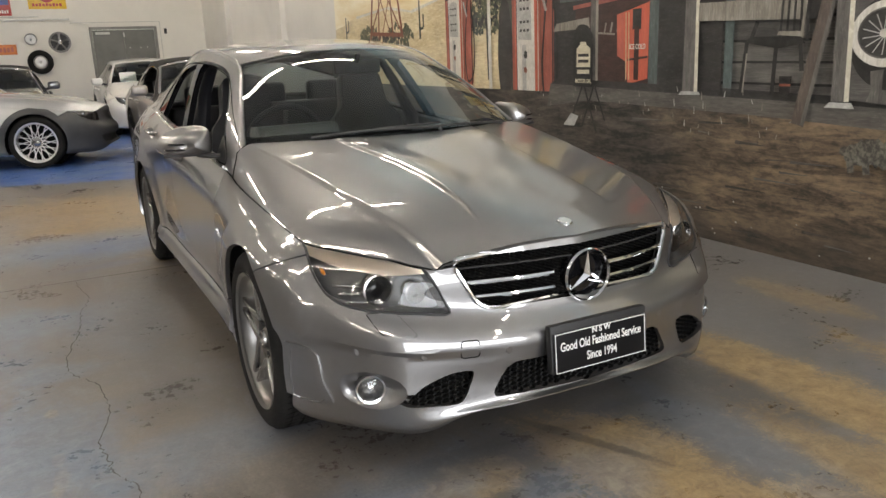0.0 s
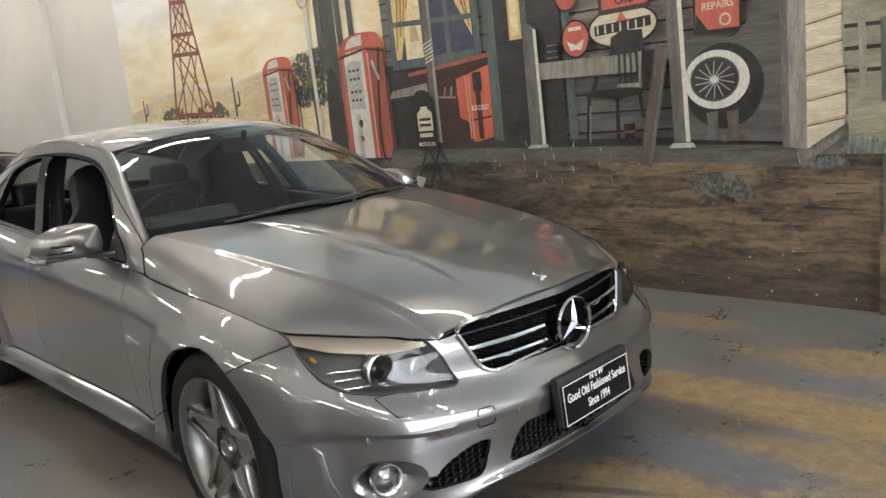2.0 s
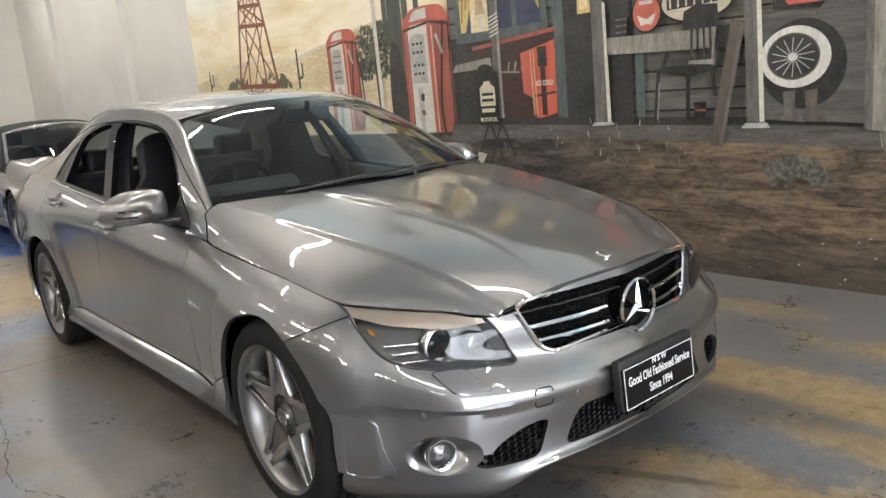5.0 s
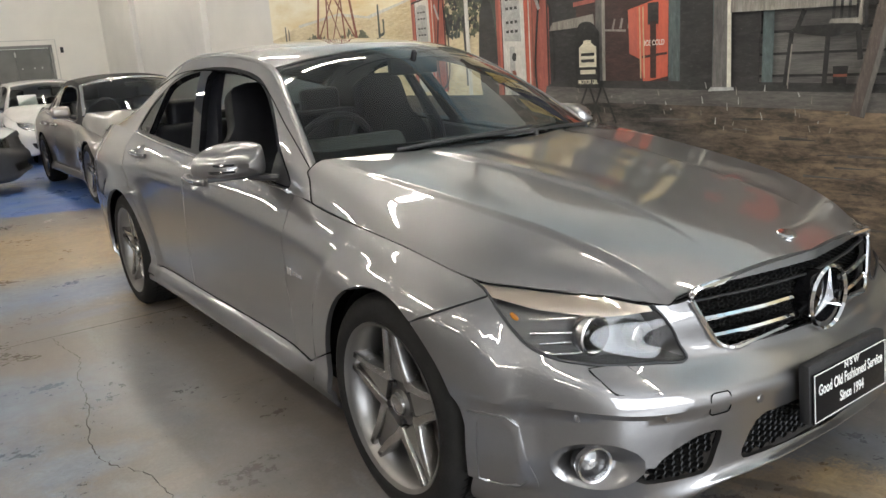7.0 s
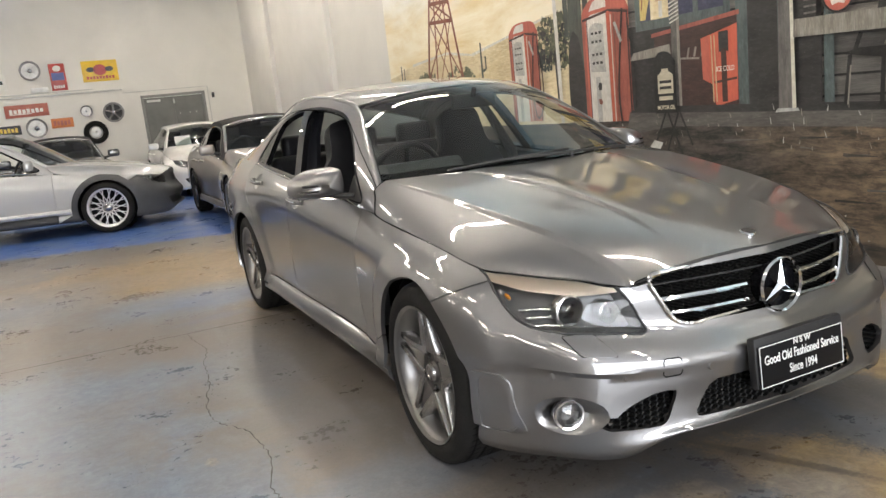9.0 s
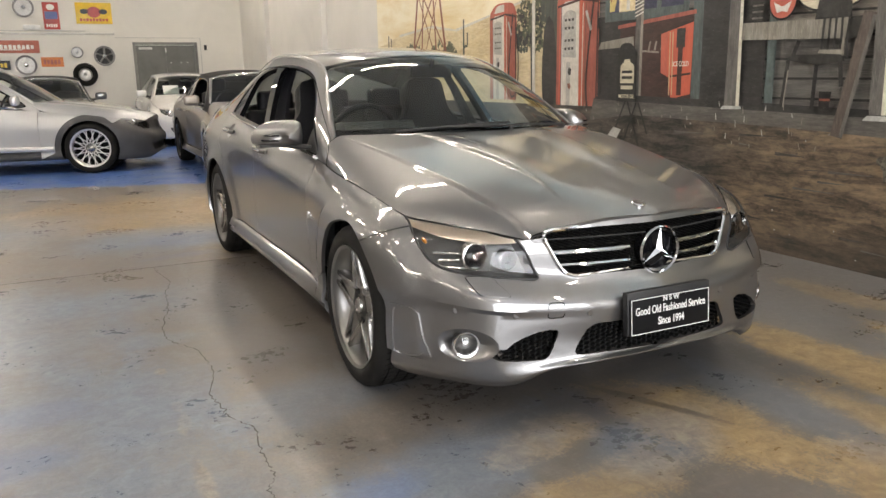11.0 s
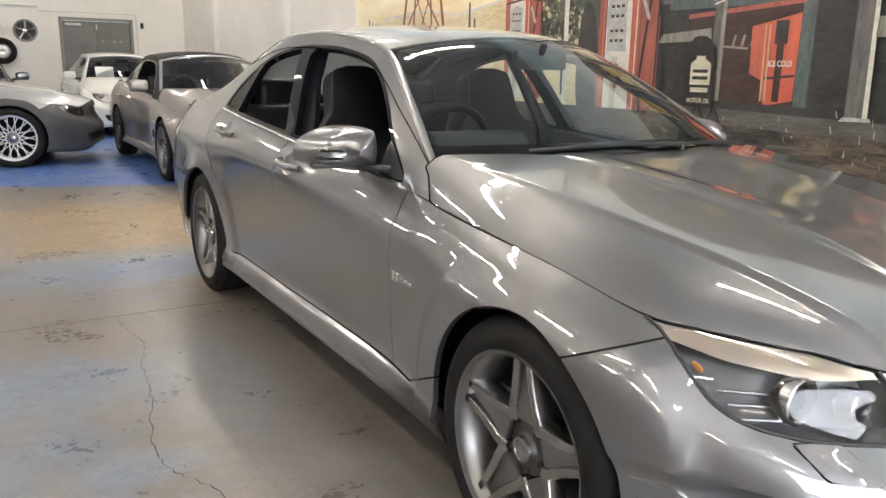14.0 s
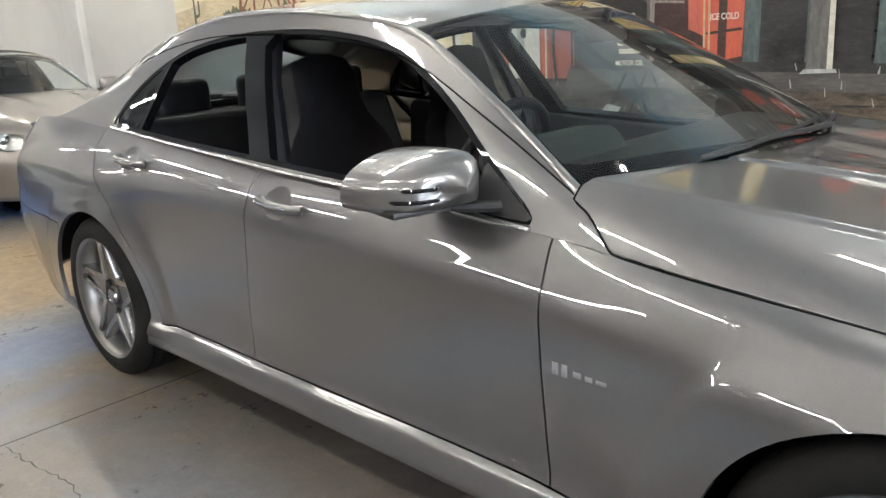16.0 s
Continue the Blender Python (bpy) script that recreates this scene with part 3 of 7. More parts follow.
# ---- the silver sedan: front axle at y = 0, nose towards -y ----
def body_rows():
    """Waterlines of the lower body, from the middle of the nose round one side to the middle of the tail."""
    return [
        [(0, -.752, .232), (.250, -.742, .228), (.420, -.712, .216), (.545, -.645, .160), (.710, -.48, .156), (.820, -.33, .165), (.860, 0, .170), (.847, .42, .190), (.837, .72, .190),
         (.835, 1.65, .190), (.837, 2.35, .190), (.860, 2.765, .180), (.850, 3.15, .200), (.800, 3.5, .220), (.680, 3.74, .240), (.380, 3.83, .250), (0, 3.85, .250)],
        [(0, -.788, .245), (.250, -.773, .241), (.430, -.732, .230), (.575, -.662, .188), (.740, -.49, .190), (.845, -.33, .200), (.885, 0, .210), (.877, .42, .222), (.869, .72, .222),
         (.867, 1.65, .222), (.869, 2.35, .222), (.885, 2.765, .220), (.865, 3.15, .240), (.810, 3.5, .250), (.700, 3.77, .270), (.400, 3.87, .280), (0, 3.89, .280)],
        [(0, -.768, .265), (.250, -.755, .262), (.450, -.714, .255), (.610, -.647, .250), (.750, -.49, .250), (.850, -.33, .260), (.889, 0, .280), (.870, .42, .283), (.850, .72, .283),
         (.848, 1.65, .283), (.852, 2.35, .283), (.888, 2.765, .290), (.872, 3.15, .300), (.820, 3.5, .310), (.720, 3.79, .320), (.400, 3.89, .330), (0, 3.91, .330)],
        [(0, -.768, .315), (.250, -.752, .315), (.450, -.712, .315), (.620, -.648, .32), (.755, -.495, .33), (.853, -.33, .33), (.892, 0, .34), (.860, .42, .315), (.830, .72, .31),
         (.828, 1.65, .31), (.834, 2.35, .315), (.890, 2.765, .34), (.876, 3.15, .36), (.830, 3.5, .37), (.730, 3.8, .38), (.400, 3.9, .38), (0, 3.92, .38)],
        [(0, -.79, .40), (.250, -.765, .405), (.450, -.722, .415), (.620, -.655, .425), (.760, -.50, .44), (.862, -.33, .45), (.896, 0, .45), (.864, .42, .43), (.835, .72, .42),
         (.834, 1.65, .42), (.840, 2.35, .43), (.892, 2.765, .45), (.880, 3.15, .45), (.840, 3.5, .46), (.740, 3.82, .46), (.400, 3.915, .46), (0, 3.935, .46)],
        [(0, -.783, .455), (.250, -.755, .46), (.450, -.705, .475), (.600, -.642, .495), (.745, -.50, .52), (.860, -.32, .53), (.898, 0, .54), (.865, .42, .53), (.838, .72, .53),
         (.838, 1.65, .53), (.844, 2.35, .54), (.893, 2.765, .56), (.880, 3.15, .56), (.845, 3.5, .56), (.745, 3.82, .56), (.400, 3.92, .56), (0, 3.94, .56)],
        [(0, -.738, .512), (.250, -.703, .518), (.430, -.648, .53), (.570, -.60, .545), (.725, -.47, .58), (.850, -.31, .60), (.893, 0, .62), (.862, .42, .62), (.835, .72, .62),
         (.838, 1.65, .63), (.844, 2.35, .64), (.885, 2.765, .66), (.872, 3.15, .66), (.840, 3.5, .66), (.740, 3.80, .66), (.400, 3.9, .66), (0, 3.92, .66)],
        [(0, -.728, .61), (.250, -.693, .61), (.450, -.632, .605), (.570, -.570, .635), (.710, -.428, .655), (.825, -.285, .66), (.868, 0, .69), (.850, .42, .70), (.826, .72, .71),
         (.833, 1.65, .735), (.838, 2.35, .75), (.868, 2.765, .77), (.858, 3.15, .78), (.825, 3.5, .78), (.730, 3.79, .77), (.400, 3.885, .77), (0, 3.905, .77)],
        [(0, -.713, .675), (.250, -.678, .668), (.455, -.623, .638), (.570, -.535, .666), (.695, -.388, .686), (.788, -.272, .693), (.822, 0, .738), (.818, .42, .772), (.786, .72, .79),
         (.820, 1.65, .83), (.820, 2.35, .86), (.815, 2.765, .89), (.800, 3.15, .90), (.760, 3.5, .9), (.680, 3.78, .88), (.380, 3.88, .88), (0, 3.9, .88)],
        [(0, -.703, .712), (.250, -.672, .70), (.460, -.618, .657), (.570, -.50, .682), (.680, -.362, .70), (.745, -.268, .71), (.776, 0, .757), (.779, .42, .798), (.765, .70, .828),
         (.765, 1.65, .885), (.760, 2.35, .935), (.745, 2.765, .968), (.715, 3.15, .985), (.690, 3.5, .985), (.620, 3.78, .96), (.360, 3.86, .955), (0, 3.88, .955)],
    ]


def loft(rows, step=0.03, across=4):
    """Fine grid through the waterlines; x turned to the car's right (-x)."""
    P = np.array(rows, float)
    P[..., 0] *= -1
    cols = P.transpose(1, 0, 2)
    span = np.linalg.norm(np.diff(cols, axis=0), axis=2).mean(axis=1)
    fine = crom(cols, [max(2, int(round(s / step))) for s in span])
    fine[0, :, 0] = fine[-1, :, 0] = 0
    G = crom(fine.transpose(1, 0, 2), across)
    # fair the surface along the car and, above the skirts, up it
    for k in range(90):
        w = .5 if k % 2 == 0 else -.51
        G[:, 1:-1] += w * ((G[:, :-2] + G[:, 2:]) / 2 - G[:, 1:-1])
    s = 4 * across
    for k in range(30):
        w = .5 if k % 2 == 0 else -.51
        G[s:-1] += w * ((G[s - 1:-2] + G[s + 1:]) / 2 - G[s:-1])
    # settle the flanks behind the front axle into one even sweep
    soft = np.clip((G[..., 1] + .05) / .35, 0, 1) * np.clip((3.3 - G[..., 1]) / .3, 0, 1) * np.clip((np.abs(G[..., 0]) - .6) / .08, 0, 1) * np.clip((G[..., 2] - .42) / .1, 0, 1)
    w = soft[1:-1, 1:-1, None] * .5
    for k in range(60):
        G[1:-1, 1:-1] += w * ((G[1:-1, :-2] + G[1:-1, 2:]) / 2 - G[1:-1, 1:-1])
        if k % 8 == 0:
            G[1:-1, 1:-1] += w * ((G[:-2, 1:-1] + G[2:, 1:-1]) / 2 - G[1:-1, 1:-1])
    return G


RAIL = [(.694, .692, .908), (.61, 1.0, 1.098), (.526, 1.328, 1.258), (.533, 1.60, 1.314), (.54, 1.95, 1.340), (.54, 2.3, 1.327), (.54, 2.62, 1.268), (.585, 2.95, 1.138), (.64, 3.3, 1.005)]
CROWN = [(0, .47, .945), (0, .82, 1.148), (0, 1.18, 1.316), (0, 1.5, 1.362), (0, 1.95, 1.386), (0, 2.35, 1.372), (0, 2.75, 1.312), (0, 3.1, 1.165), (0, 3.42, 1.02)]
BELT = [(.752, .60, .812), (.767, .95, .848), (.768, 1.35, .871), (.767, 1.65, .887), (.764, 1.95, .909), (.760, 2.3, .933), (.750, 2.65, .96), (.73, 3.0, .98), (.70, 3.35, .985)]


def roof_grid(rail, crown, n=7, m=14, bow=2.3):
    """Windscreen, roof and rear window as one surface between the two roof rails; row 0 is the cowl."""
    R, C = crom(np.array(rail), n), crom(np.array(crown), n)
    R[:, 0] *= -1
    v = np.linspace(0, 1, m)[None, :, None]
    G = C[:, None] + (R - C)[:, None] * v ** bow
    G[..., 0] = R[:, None, 0] * v[..., 0]
    return G


def side_grid(rail, belt, n=7, m=14, bulge=0.022):
    R, B = crom(np.array(rail), n), crom(np.array(belt), n)
    R[:, 0] *= -1
    B[:, 0] *= -1
    v = np.linspace(0, 1, m)[None, :, None]
    G = B[:, None] + (R - B)[:, None] * v
    G[..., 0] -= bulge * np.sin(math.pi * v[..., 0] ** 1.4) * np.clip((B[:, 1] - .62) / .3, 0, 1)[:, None]
    return G


def ease(y, ys, vs):
    """Smooth curve through the given stops."""
    C = crom([(a, b, 0) for a, b in zip(ys, vs)], 12)
    return np.interp(y, C[:, 0], C[:, 1])


def dome_x(y):
    return ease(y, [-.75, -.55, -.3, 0, .3, .75], [.27, .26, .245, .262, .31, .37])


def crease_x(y):
    """Where the outer bonnet crease runs, from the grille corner to the foot of the screen."""
    return ease(y, [-.75, -.6, -.5, -.29, -.08, .2, .45, .67, .8], [.43, .452, .482, .535, .572, .607, .640, .662, .674])


def hood_z(x, y):
    """Height of the bonnet: crowned, with a stepped outer crease, sides falling to the shut line and two power domes."""
    x = np.abs(x)
    zc = ease(y, [-.72, -.62, -.5, -.28, 0, .3, .6, .8], [.708, .747, .782, .83, .877, .921, .957, .975])
    xe = ease(y, [-.72, -.612, -.5, -.362, -.268, 0, .42, .70], [.49, .49, .57, .68, .745, .776, .779, .762])
    ze = ease(y, [-.72, -.612, -.5, -.362, -.268, 0, .42, .70], [.636, .650, .677, .695, .705, .752, .794, .826])
    half = ease(y, [-.75, -.3, .2, .7], [.012, .013, .011, .006])
    xc = np.minimum(crease_x(y), xe - .03)
    deep = ease(y, [-.75, -.5, 0, .4, .75], [.014, .014, .012, .009, .004])
    droop = ease(y, [-.75, -.62, -.5, -.3, 0], [.064, .056, .024, .006, 0])
    crown = lambda q: zc - .036 * (q / xe) ** 2 - droop * (q / xe) ** 3
    q = np.clip((x - xc + half) / (2 * half), 0, 1)
    top = crown(np.minimum(x, xc + half)) - deep * q * q * (3 - 2 * q)
    foot = crown(xc + half) - deep
    u = np.clip((x - xc - half) / np.maximum(xe - xc - half, .01), 0, 1.3)
    z = np.where(x < xc + half, top, foot - np.maximum(0, foot - ze) * (.5 * u + .5 * u ** 3))
    # domes, fading out towards the nose
    xd = dome_x(y)
    w = np.clip(ease(y, [-.75, -.58, -.38, -.05, .3, .56, .75], [0, 0, .6, 1, .8, .15, 0]), 0, 1)
    q = np.clip(np.minimum((xd + .008 - x) / .016, (x - xd + .18) / .15), 0, 1)
    return z + w * 0.015 * q * q * (3 - 2 * q)


def build_sedan():
    car = thing("sedan", "warm silver sedan with chrome grille, parked beside the painted wall", "car")
    G = loft(body_rows(), 0.022, 5)
    for yc, amount in ((0, .017), (2.765, .012)):
        r = np.hypot(G[..., 1] - yc, G[..., 2] - .325)
        on = (np.abs(G[..., 0]) > .6) & (G[..., 2] > .25)
        lip = np.clip((.485 - r) / .026, 0, 1)
        fade = np.clip((.715 - G[..., 2]) / .07, 0, 1)
        G[..., 0] -= np.where(on, amount * lip * lip * (3 - 2 * lip) * fade, 0)
    d = G[..., 2] - np.interp(G[..., 1], [.1, .7, 1.6, 2.7, 3.4], [.66, .715, .765, .815, .83])
    G[..., 0] -= np.where((np.abs(G[..., 0]) > .6) & (G[..., 1] > -.1), .0042 * np.exp(-np.where(d > 0, d / .022, d / .06) ** 2) * np.interp(G[..., 1], [-.1, .45, 3.4], [0, 1, 1]), 0)
    # shelf under the lamps: the bumper steps in below a crisp line
    du, dv = np.gradient(G, axis=1), np.gradient(G, axis=0)
    nrm = np.cross(du, dv)
    nrm /= np.maximum(np.linalg.norm(nrm, axis=2, keepdims=True), 1e-9)
    nrm *= np.sign((nrm * (G - np.array([0, 1.0, .4]))).sum(axis=2, keepdims=True))
    below = np.interp(np.abs(G[..., 0]), [0, .3, .55, .8, .9], [.405, .425, .432, .452, .46]) - G[..., 2]
    push = .019 * np.clip(below / .014, 0, 1) * np.clip((.13 - below) / .11, 0, 1) * np.interp(np.abs(G[..., 0]), [.25, .45, .66], [.12, .4, 1])
    G -= nrm * np.where((G[..., 1] < -.28), push * np.interp(G[..., 1], [-.40, -.28], [1, .3]), 0)[..., None]
    lower = sheet(G, flip=True)
    # surface lookups
    flat = G.reshape(-1, 3)
    nose = flat[flat[:, 1] < -0.2]
    flank = flat[(flat[:, 0] < -0.6)]

    def front_y(x, z):
        d = (nose[:, 0] + abs(x)) ** 2 + (nose[:, 2] - z) ** 2
        k = np.argsort(d)[:4]
        w = 1 / (d[k] + 1e-6)
        return float((nose[k, 1] * w).sum() / w.sum())

    def side_x(y, z):
        d = (flank[:, 1] - y) ** 2 + (flank[:, 2] - z) ** 2
        k = np.argsort(d)[:4]
        w = 1 / (d[k] + 1e-6)
        return float((flank[k, 0] * w).sum() / w.sum())

    # outlines on the nose (x, z) and the flank (y, z)
    lamp = crom([(.505, .69), (.486, .650), (.463, .605), (.450, .570), (.436, .529), (.54, .537), (.62, .544), (.678, .553), (.722, .568), (.748, .592), (.760, .622), (.765, .665), (.750, .712), (.745, .77), (.65, .78), (.56, .735)], 4, True)
    grille = rounded([(-.425, .69), (.425, .69), (.345, .53), (-.345, .53)], .045, 6)
    mid_in = rounded([(-.29, .372), (.29, .372), (.352, .266), (.0, .258), (-.352, .266)], .03)
    out_in = rounded([(.392, .366), (.47, .362), (.555, .325), (.612, .262), (.435, .258)], .03)
    f_lamp, f_gr, f_mid, f_out = (poly_sd(o) for o in (lamp, grille, mid_in, out_in))
    A = lambda p: np.abs(p[:, 0])
    front = lambda p: np.where(p[:, 1] < -0.2, 0.0, -9.0)
    lampf = lambda p: np.where(p[:, 1] < -0.2, f_lamp(A(p), p[:, 2]), -1)
    grf = lambda p: np.where(p[:, 1] < -0.4, f_gr(p[:, 0], p[:, 2]), -1)
    pocket = crom([(.748, .308, 0), (.735, .348, 0), (.69, .370, 0), (.64, .362, 0), (.602, .335, 0), (.594, .302, 0), (.622, .268, 0), (.672, .250, 0), (.725, .264, 0)], 4, True)[:, :2]
    f_fog = poly_sd(pocket)
    fogf = lambda p: np.where(p[:, 1] < -0.3, f_fog(A(p), p[:, 2]), -1)
    holes = lambda p: np.max([lampf(p), grf(p), np.where(p[:, 1] < -.4, f_mid(p[:, 0], p[:, 2]), -1), np.where(p[:, 1] < -.4, f_out(A(p), p[:, 2]), -1), fogf(p)], axis=0)
    arch_f = lambda p: .347 - np.hypot(p[:, 1] - .004, p[:, 2] - .322)
    arch_r = lambda p: .348 - np.hypot(p[:, 1] - 2.765, p[:, 2] - .322)
    arches = lambda p: np.where(A(p) > .4, np.maximum(arch_f(p), arch_r(p)), -1)
    seam_b = lambda p: (-.288 - (p[:, 2] - .673) * 2.2 - p[:, 1]) / 2.4          # ahead of it: bumper
    door_a = lambda p: p[:, 1] - np.interp(p[:, 2], [.28, .5, .83], [.682, .690, .716])
    door_b = lambda p: p[:, 1] - np.interp(p[:, 2], [.28, .6, .9], [1.80, 1.76, 1.735])
    door_c = lambda p: p[:, 1] - np.interp(p[:, 2], [.30, .45, .60, .72, .80, .9, .99], [2.34, 2.38, 2.48, 2.60, 2.70, 2.76, 2.77])
    sill = lambda p: p[:, 2] - np.interp(p[:, 1], [.3, .72, 2.4], [.29, .302, .305])
    tail = lambda p: np.minimum(p[:, 1] - 3.02, .60 - p[:, 2])
    g = 0.0022

    def panel(name, fs, label="", mat=SILVER, src=None, depth=0.016):
        bm = (src or lower).copy()
        for f in fs:
            cut(bm, f)
        return part(name, skin(bm, depth), mat, car, label)

    neg = lambda f: (lambda p: -f(p))
    off = lambda f, d=g: (lambda p: f(p) - d)
    right, left = (lambda p: -p[:, 0]), (lambda p: p[:, 0])
    bumper = panel("front_bumper", [off(seam_b), neg(holes), neg(arches)])
    for side in (right, left):
        panel("front_fender", [off(neg(seam_b)), off(neg(door_a)), neg(arches), neg(holes), side, off(lambda p: np.maximum(sill(p), -.36 + 0 * p[:, 1] + np.where(p[:, 1] < .30, 9, 0)))])
        cup_f = lambda p: np.hypot((p[:, 1] - 1.60) / 1.35, p[:, 2] - .815) - .0445
        cup_r = lambda p: np.hypot((p[:, 1] - 2.475) / 1.35, p[:, 2] - .875) - .0445
        panel("front_door", [off(door_a), off(neg(door_b)), off(sill), cup_f, side])
        panel("rear_door", [off(door_b), off(neg(door_c)), off(sill), neg(arches), cup_r, side])
        panel("sill", [off(neg(sill)), lambda p: p[:, 1] - .30, lambda p: 2.45 - p[:, 1], neg(arches), side])
        panel("rear_fender", [off(door_c), off(neg(tail)), neg(arches), side])
    panel("rear_bumper", [off(tail), neg(arches)])

    # bonnet
    rows = []
    for y in np.linspace(-.75, .74, 110):
        xd, xl = float(dome_x(y)), float(crease_x(y))
        stops = [0, xd - .18, xd - .02, xd + .014, xl - .018, xl + .018, .80]
        across = np.concatenate([np.linspace(a, b, k, endpoint=False) for a, b, k in zip(stops, stops[1:], (4, 8, 8, 7, 12, 14))] + [[.80]])
        rows.append([(x, y) for x in np.concatenate([-across[:0:-1], across])])
    H = np.array(rows)
    H = np.dstack([H, hood_z(H[..., 0], H[..., 1])])
    hood = sheet(H, mirror=False)
    edge = [(0, -.703), (.25, -.672), (.44, -.625), (.465, -.612), (.57, -.497), (.68, -.359), (.742, -.265), (.773, 0), (.776, .42), (.770, .55), (.766, .580), (.757, .600), (.730, .652), (.706, .704), (.66, .690), (.5, .608), (.25, .524), (0, .494)]
    half = crom([(x, y, 0) for x, y in edge], 5)[:, :2]
    f_hood = poly_sd([tuple(q) for q in half] + [(-x, y) for x, y in half[::-1][1:-1]])
    panel("bonnet", [lambda p: f_hood(p[:, 0], p[:, 1]) - np.where(p[:, 1] > .57, .001, .0022)], src=hood)
    seam = [(sx * x, y, float(hood_z(np.array([x]), np.array([y]))[0]) - .0004) for sx in (1,) for x, y in half if -.66 < y < .70 and x > .40]
    # black tube drawn for the dark shade in the bonnet's shut gap
    for sx in (-1, 1):
        part("bonnet_gap_line", tube([(sx * (x + .001), y, z) for x, y, z in seam], [.0015 if y < -.45 else .0026 for x, y, z in seam], 6), DARK_VOID, car)

    # roof, screens and side frames
    RG = roof_grid(RAIL, CROWN)
    k1, k2 = 14, 42
    part("roof", skin(sheet(RG[k1:k2 + 1]), .01), SILVER, car)
    ws = sheet(RG[:k1 + 1])
    inner = lambda p: np.minimum(np.minimum(p[:, 1] - (.508 + .25 * (p[:, 0] / .66) ** 2), (1.155 + .13 * (p[:, 0] / .5) ** 2) - p[:, 1]),
                                 np.interp(p[:, 1], [.69, 1.328], [.672, .500]) - A(p))
    screen = part("windscreen", ws.copy(), WINDSCREEN, car, "clear windscreen with black border")
    border = cut(ws, neg(inner))
    bmesh.ops.translate(border, verts=border.verts, vec=(0, .002, -.004))
    part("windscreen_border", border, BLACK_GLOSS, screen)
    part("rear_window", sheet(RG[k2:]), REAR_GLASS, car)
    SG = side_grid([(.712, .615, .862)] + RAIL, [(.760, .535, .795)] + BELT)
    dlo = crom([(.775, .848, 0), (1.0, .868, 0), (1.35, .887, 0), (1.95, .922, 0), (2.4, .951, 0), (2.70, .974, 0), (2.735, .985, 0), (2.69, 1.055, 0), (2.55, 1.160, 0), (2.35, 1.238, 0),
                (2.1, 1.274, 0), (1.85, 1.282, 0), (1.6, 1.268, 0), (1.36, 1.220, 0), (1.1, 1.095, 0), (.9, .955, 0)], 4, True)[:, :2]
    f_dlo = poly_sd(dlo)
    D = lambda p: f_dlo(p[:, 1], p[:, 2])
    post = lambda p: p[:, 1] - np.interp(p[:, 2], [.9, 1.3], [1.745, 1.955])
    quart = lambda p: p[:, 1] - np.interp(p[:, 2], [.95, 1.22], [2.525, 2.43])
    front_win = lambda p: np.minimum(np.minimum(D(p) - .014, -post(p) - .045), p[:, 1] - .93)
    rear_win = lambda p: np.minimum(np.minimum(D(p) - .014, post(p) - .055), -quart(p) - .012)
    quarter = lambda p: np.minimum(D(p) - .014, quart(p) - .012)
    for side, sg in ((right, -1), (left, 1)):
        frame = sheet(SG)
        cut(frame, side)
        trim = frame.copy()
        cut(frame, neg(D))
        part("side_frame", skin(frame, .02), SILVER, car)
        cut(trim, D)
        q = trim.copy()
        for f in (front_win, rear_win, quarter):
            cut(trim, neg(f))
        bmesh.ops.translate(trim, verts=trim.verts, vec=(-.003 * sg, 0, 0))
        tr = part("window_trim", skin(trim, .03), BLACK_GLOSS, car, "gloss black window surround")
        cut(q, quarter)
        bmesh.ops.translate(q, verts=q.verts, vec=(-.006 * sg, 0, 0))
        part("quarter_glass", q, TINTED, car)
        row = [q for q in SG[:, -3] if q[1] < 2.72]
        part("frame_seam", tube([(sg * (abs(q[0]) + .0005), q[1], q[2]) for q in row[2:]], .0022, 5), DARK_VOID, car)
        b = crom(np.array(BELT), 6)
        line = [(sg * (x + .004), y, z + .008) for x, y, z in b if .74 < y < 2.76]
        part("belt_moulding", tube(line, .007, 6), DULL_CHROME, car)

    # rounded roof edge down to the pillar foot
    edge_line = [p for p in crom(np.array(RAIL), 6) if p[1] < 3.2]
    for sg in (-1, 1):
        part("roof_edge", tube([(sg * (x - .006), y, z - .0075) for x, y, z in edge_line], .0145, 10), SILVER, car)
    # nose furniture
    mesh_at = lambda x, z, back: (x, front_y(x, z) + back, z)
    for f, nm, back, src in ((lambda p: np.where(p[:, 1] < -.4, f_gr(p[:, 0], p[:, 2]) + .012, -1), "grille_backing", .06, lower), (lambda p: np.where(p[:, 1] < -.4, f_mid(p[:, 0], p[:, 2]) + .012, -1), "intake_backing", .07, lower),
                             (lambda p: np.where(p[:, 1] < -.4, f_out(A(p), p[:, 2]) + .012, -1), "intake_backing", .06, lower)):
        for side in ((lambda p: p[:, 0] + 2,) if back != .06 or nm == "grille_backing" else (right, left)):
            bm = cut(cut(src.copy(), f), side)
            bmesh.ops.translate(bm, verts=bm.verts, vec=(0, back, 0))
            part(nm, bm, DARK_VOID, bumper)

    def ring_on(outline, back=0.0):
        return [(x, front_y(x, z) + back, z) for x, z in outline]

    gr = part("grille_frame", tube(ring_on(grille, -.004), .0085, 8, True), CHROME, car, "chrome grille surround")
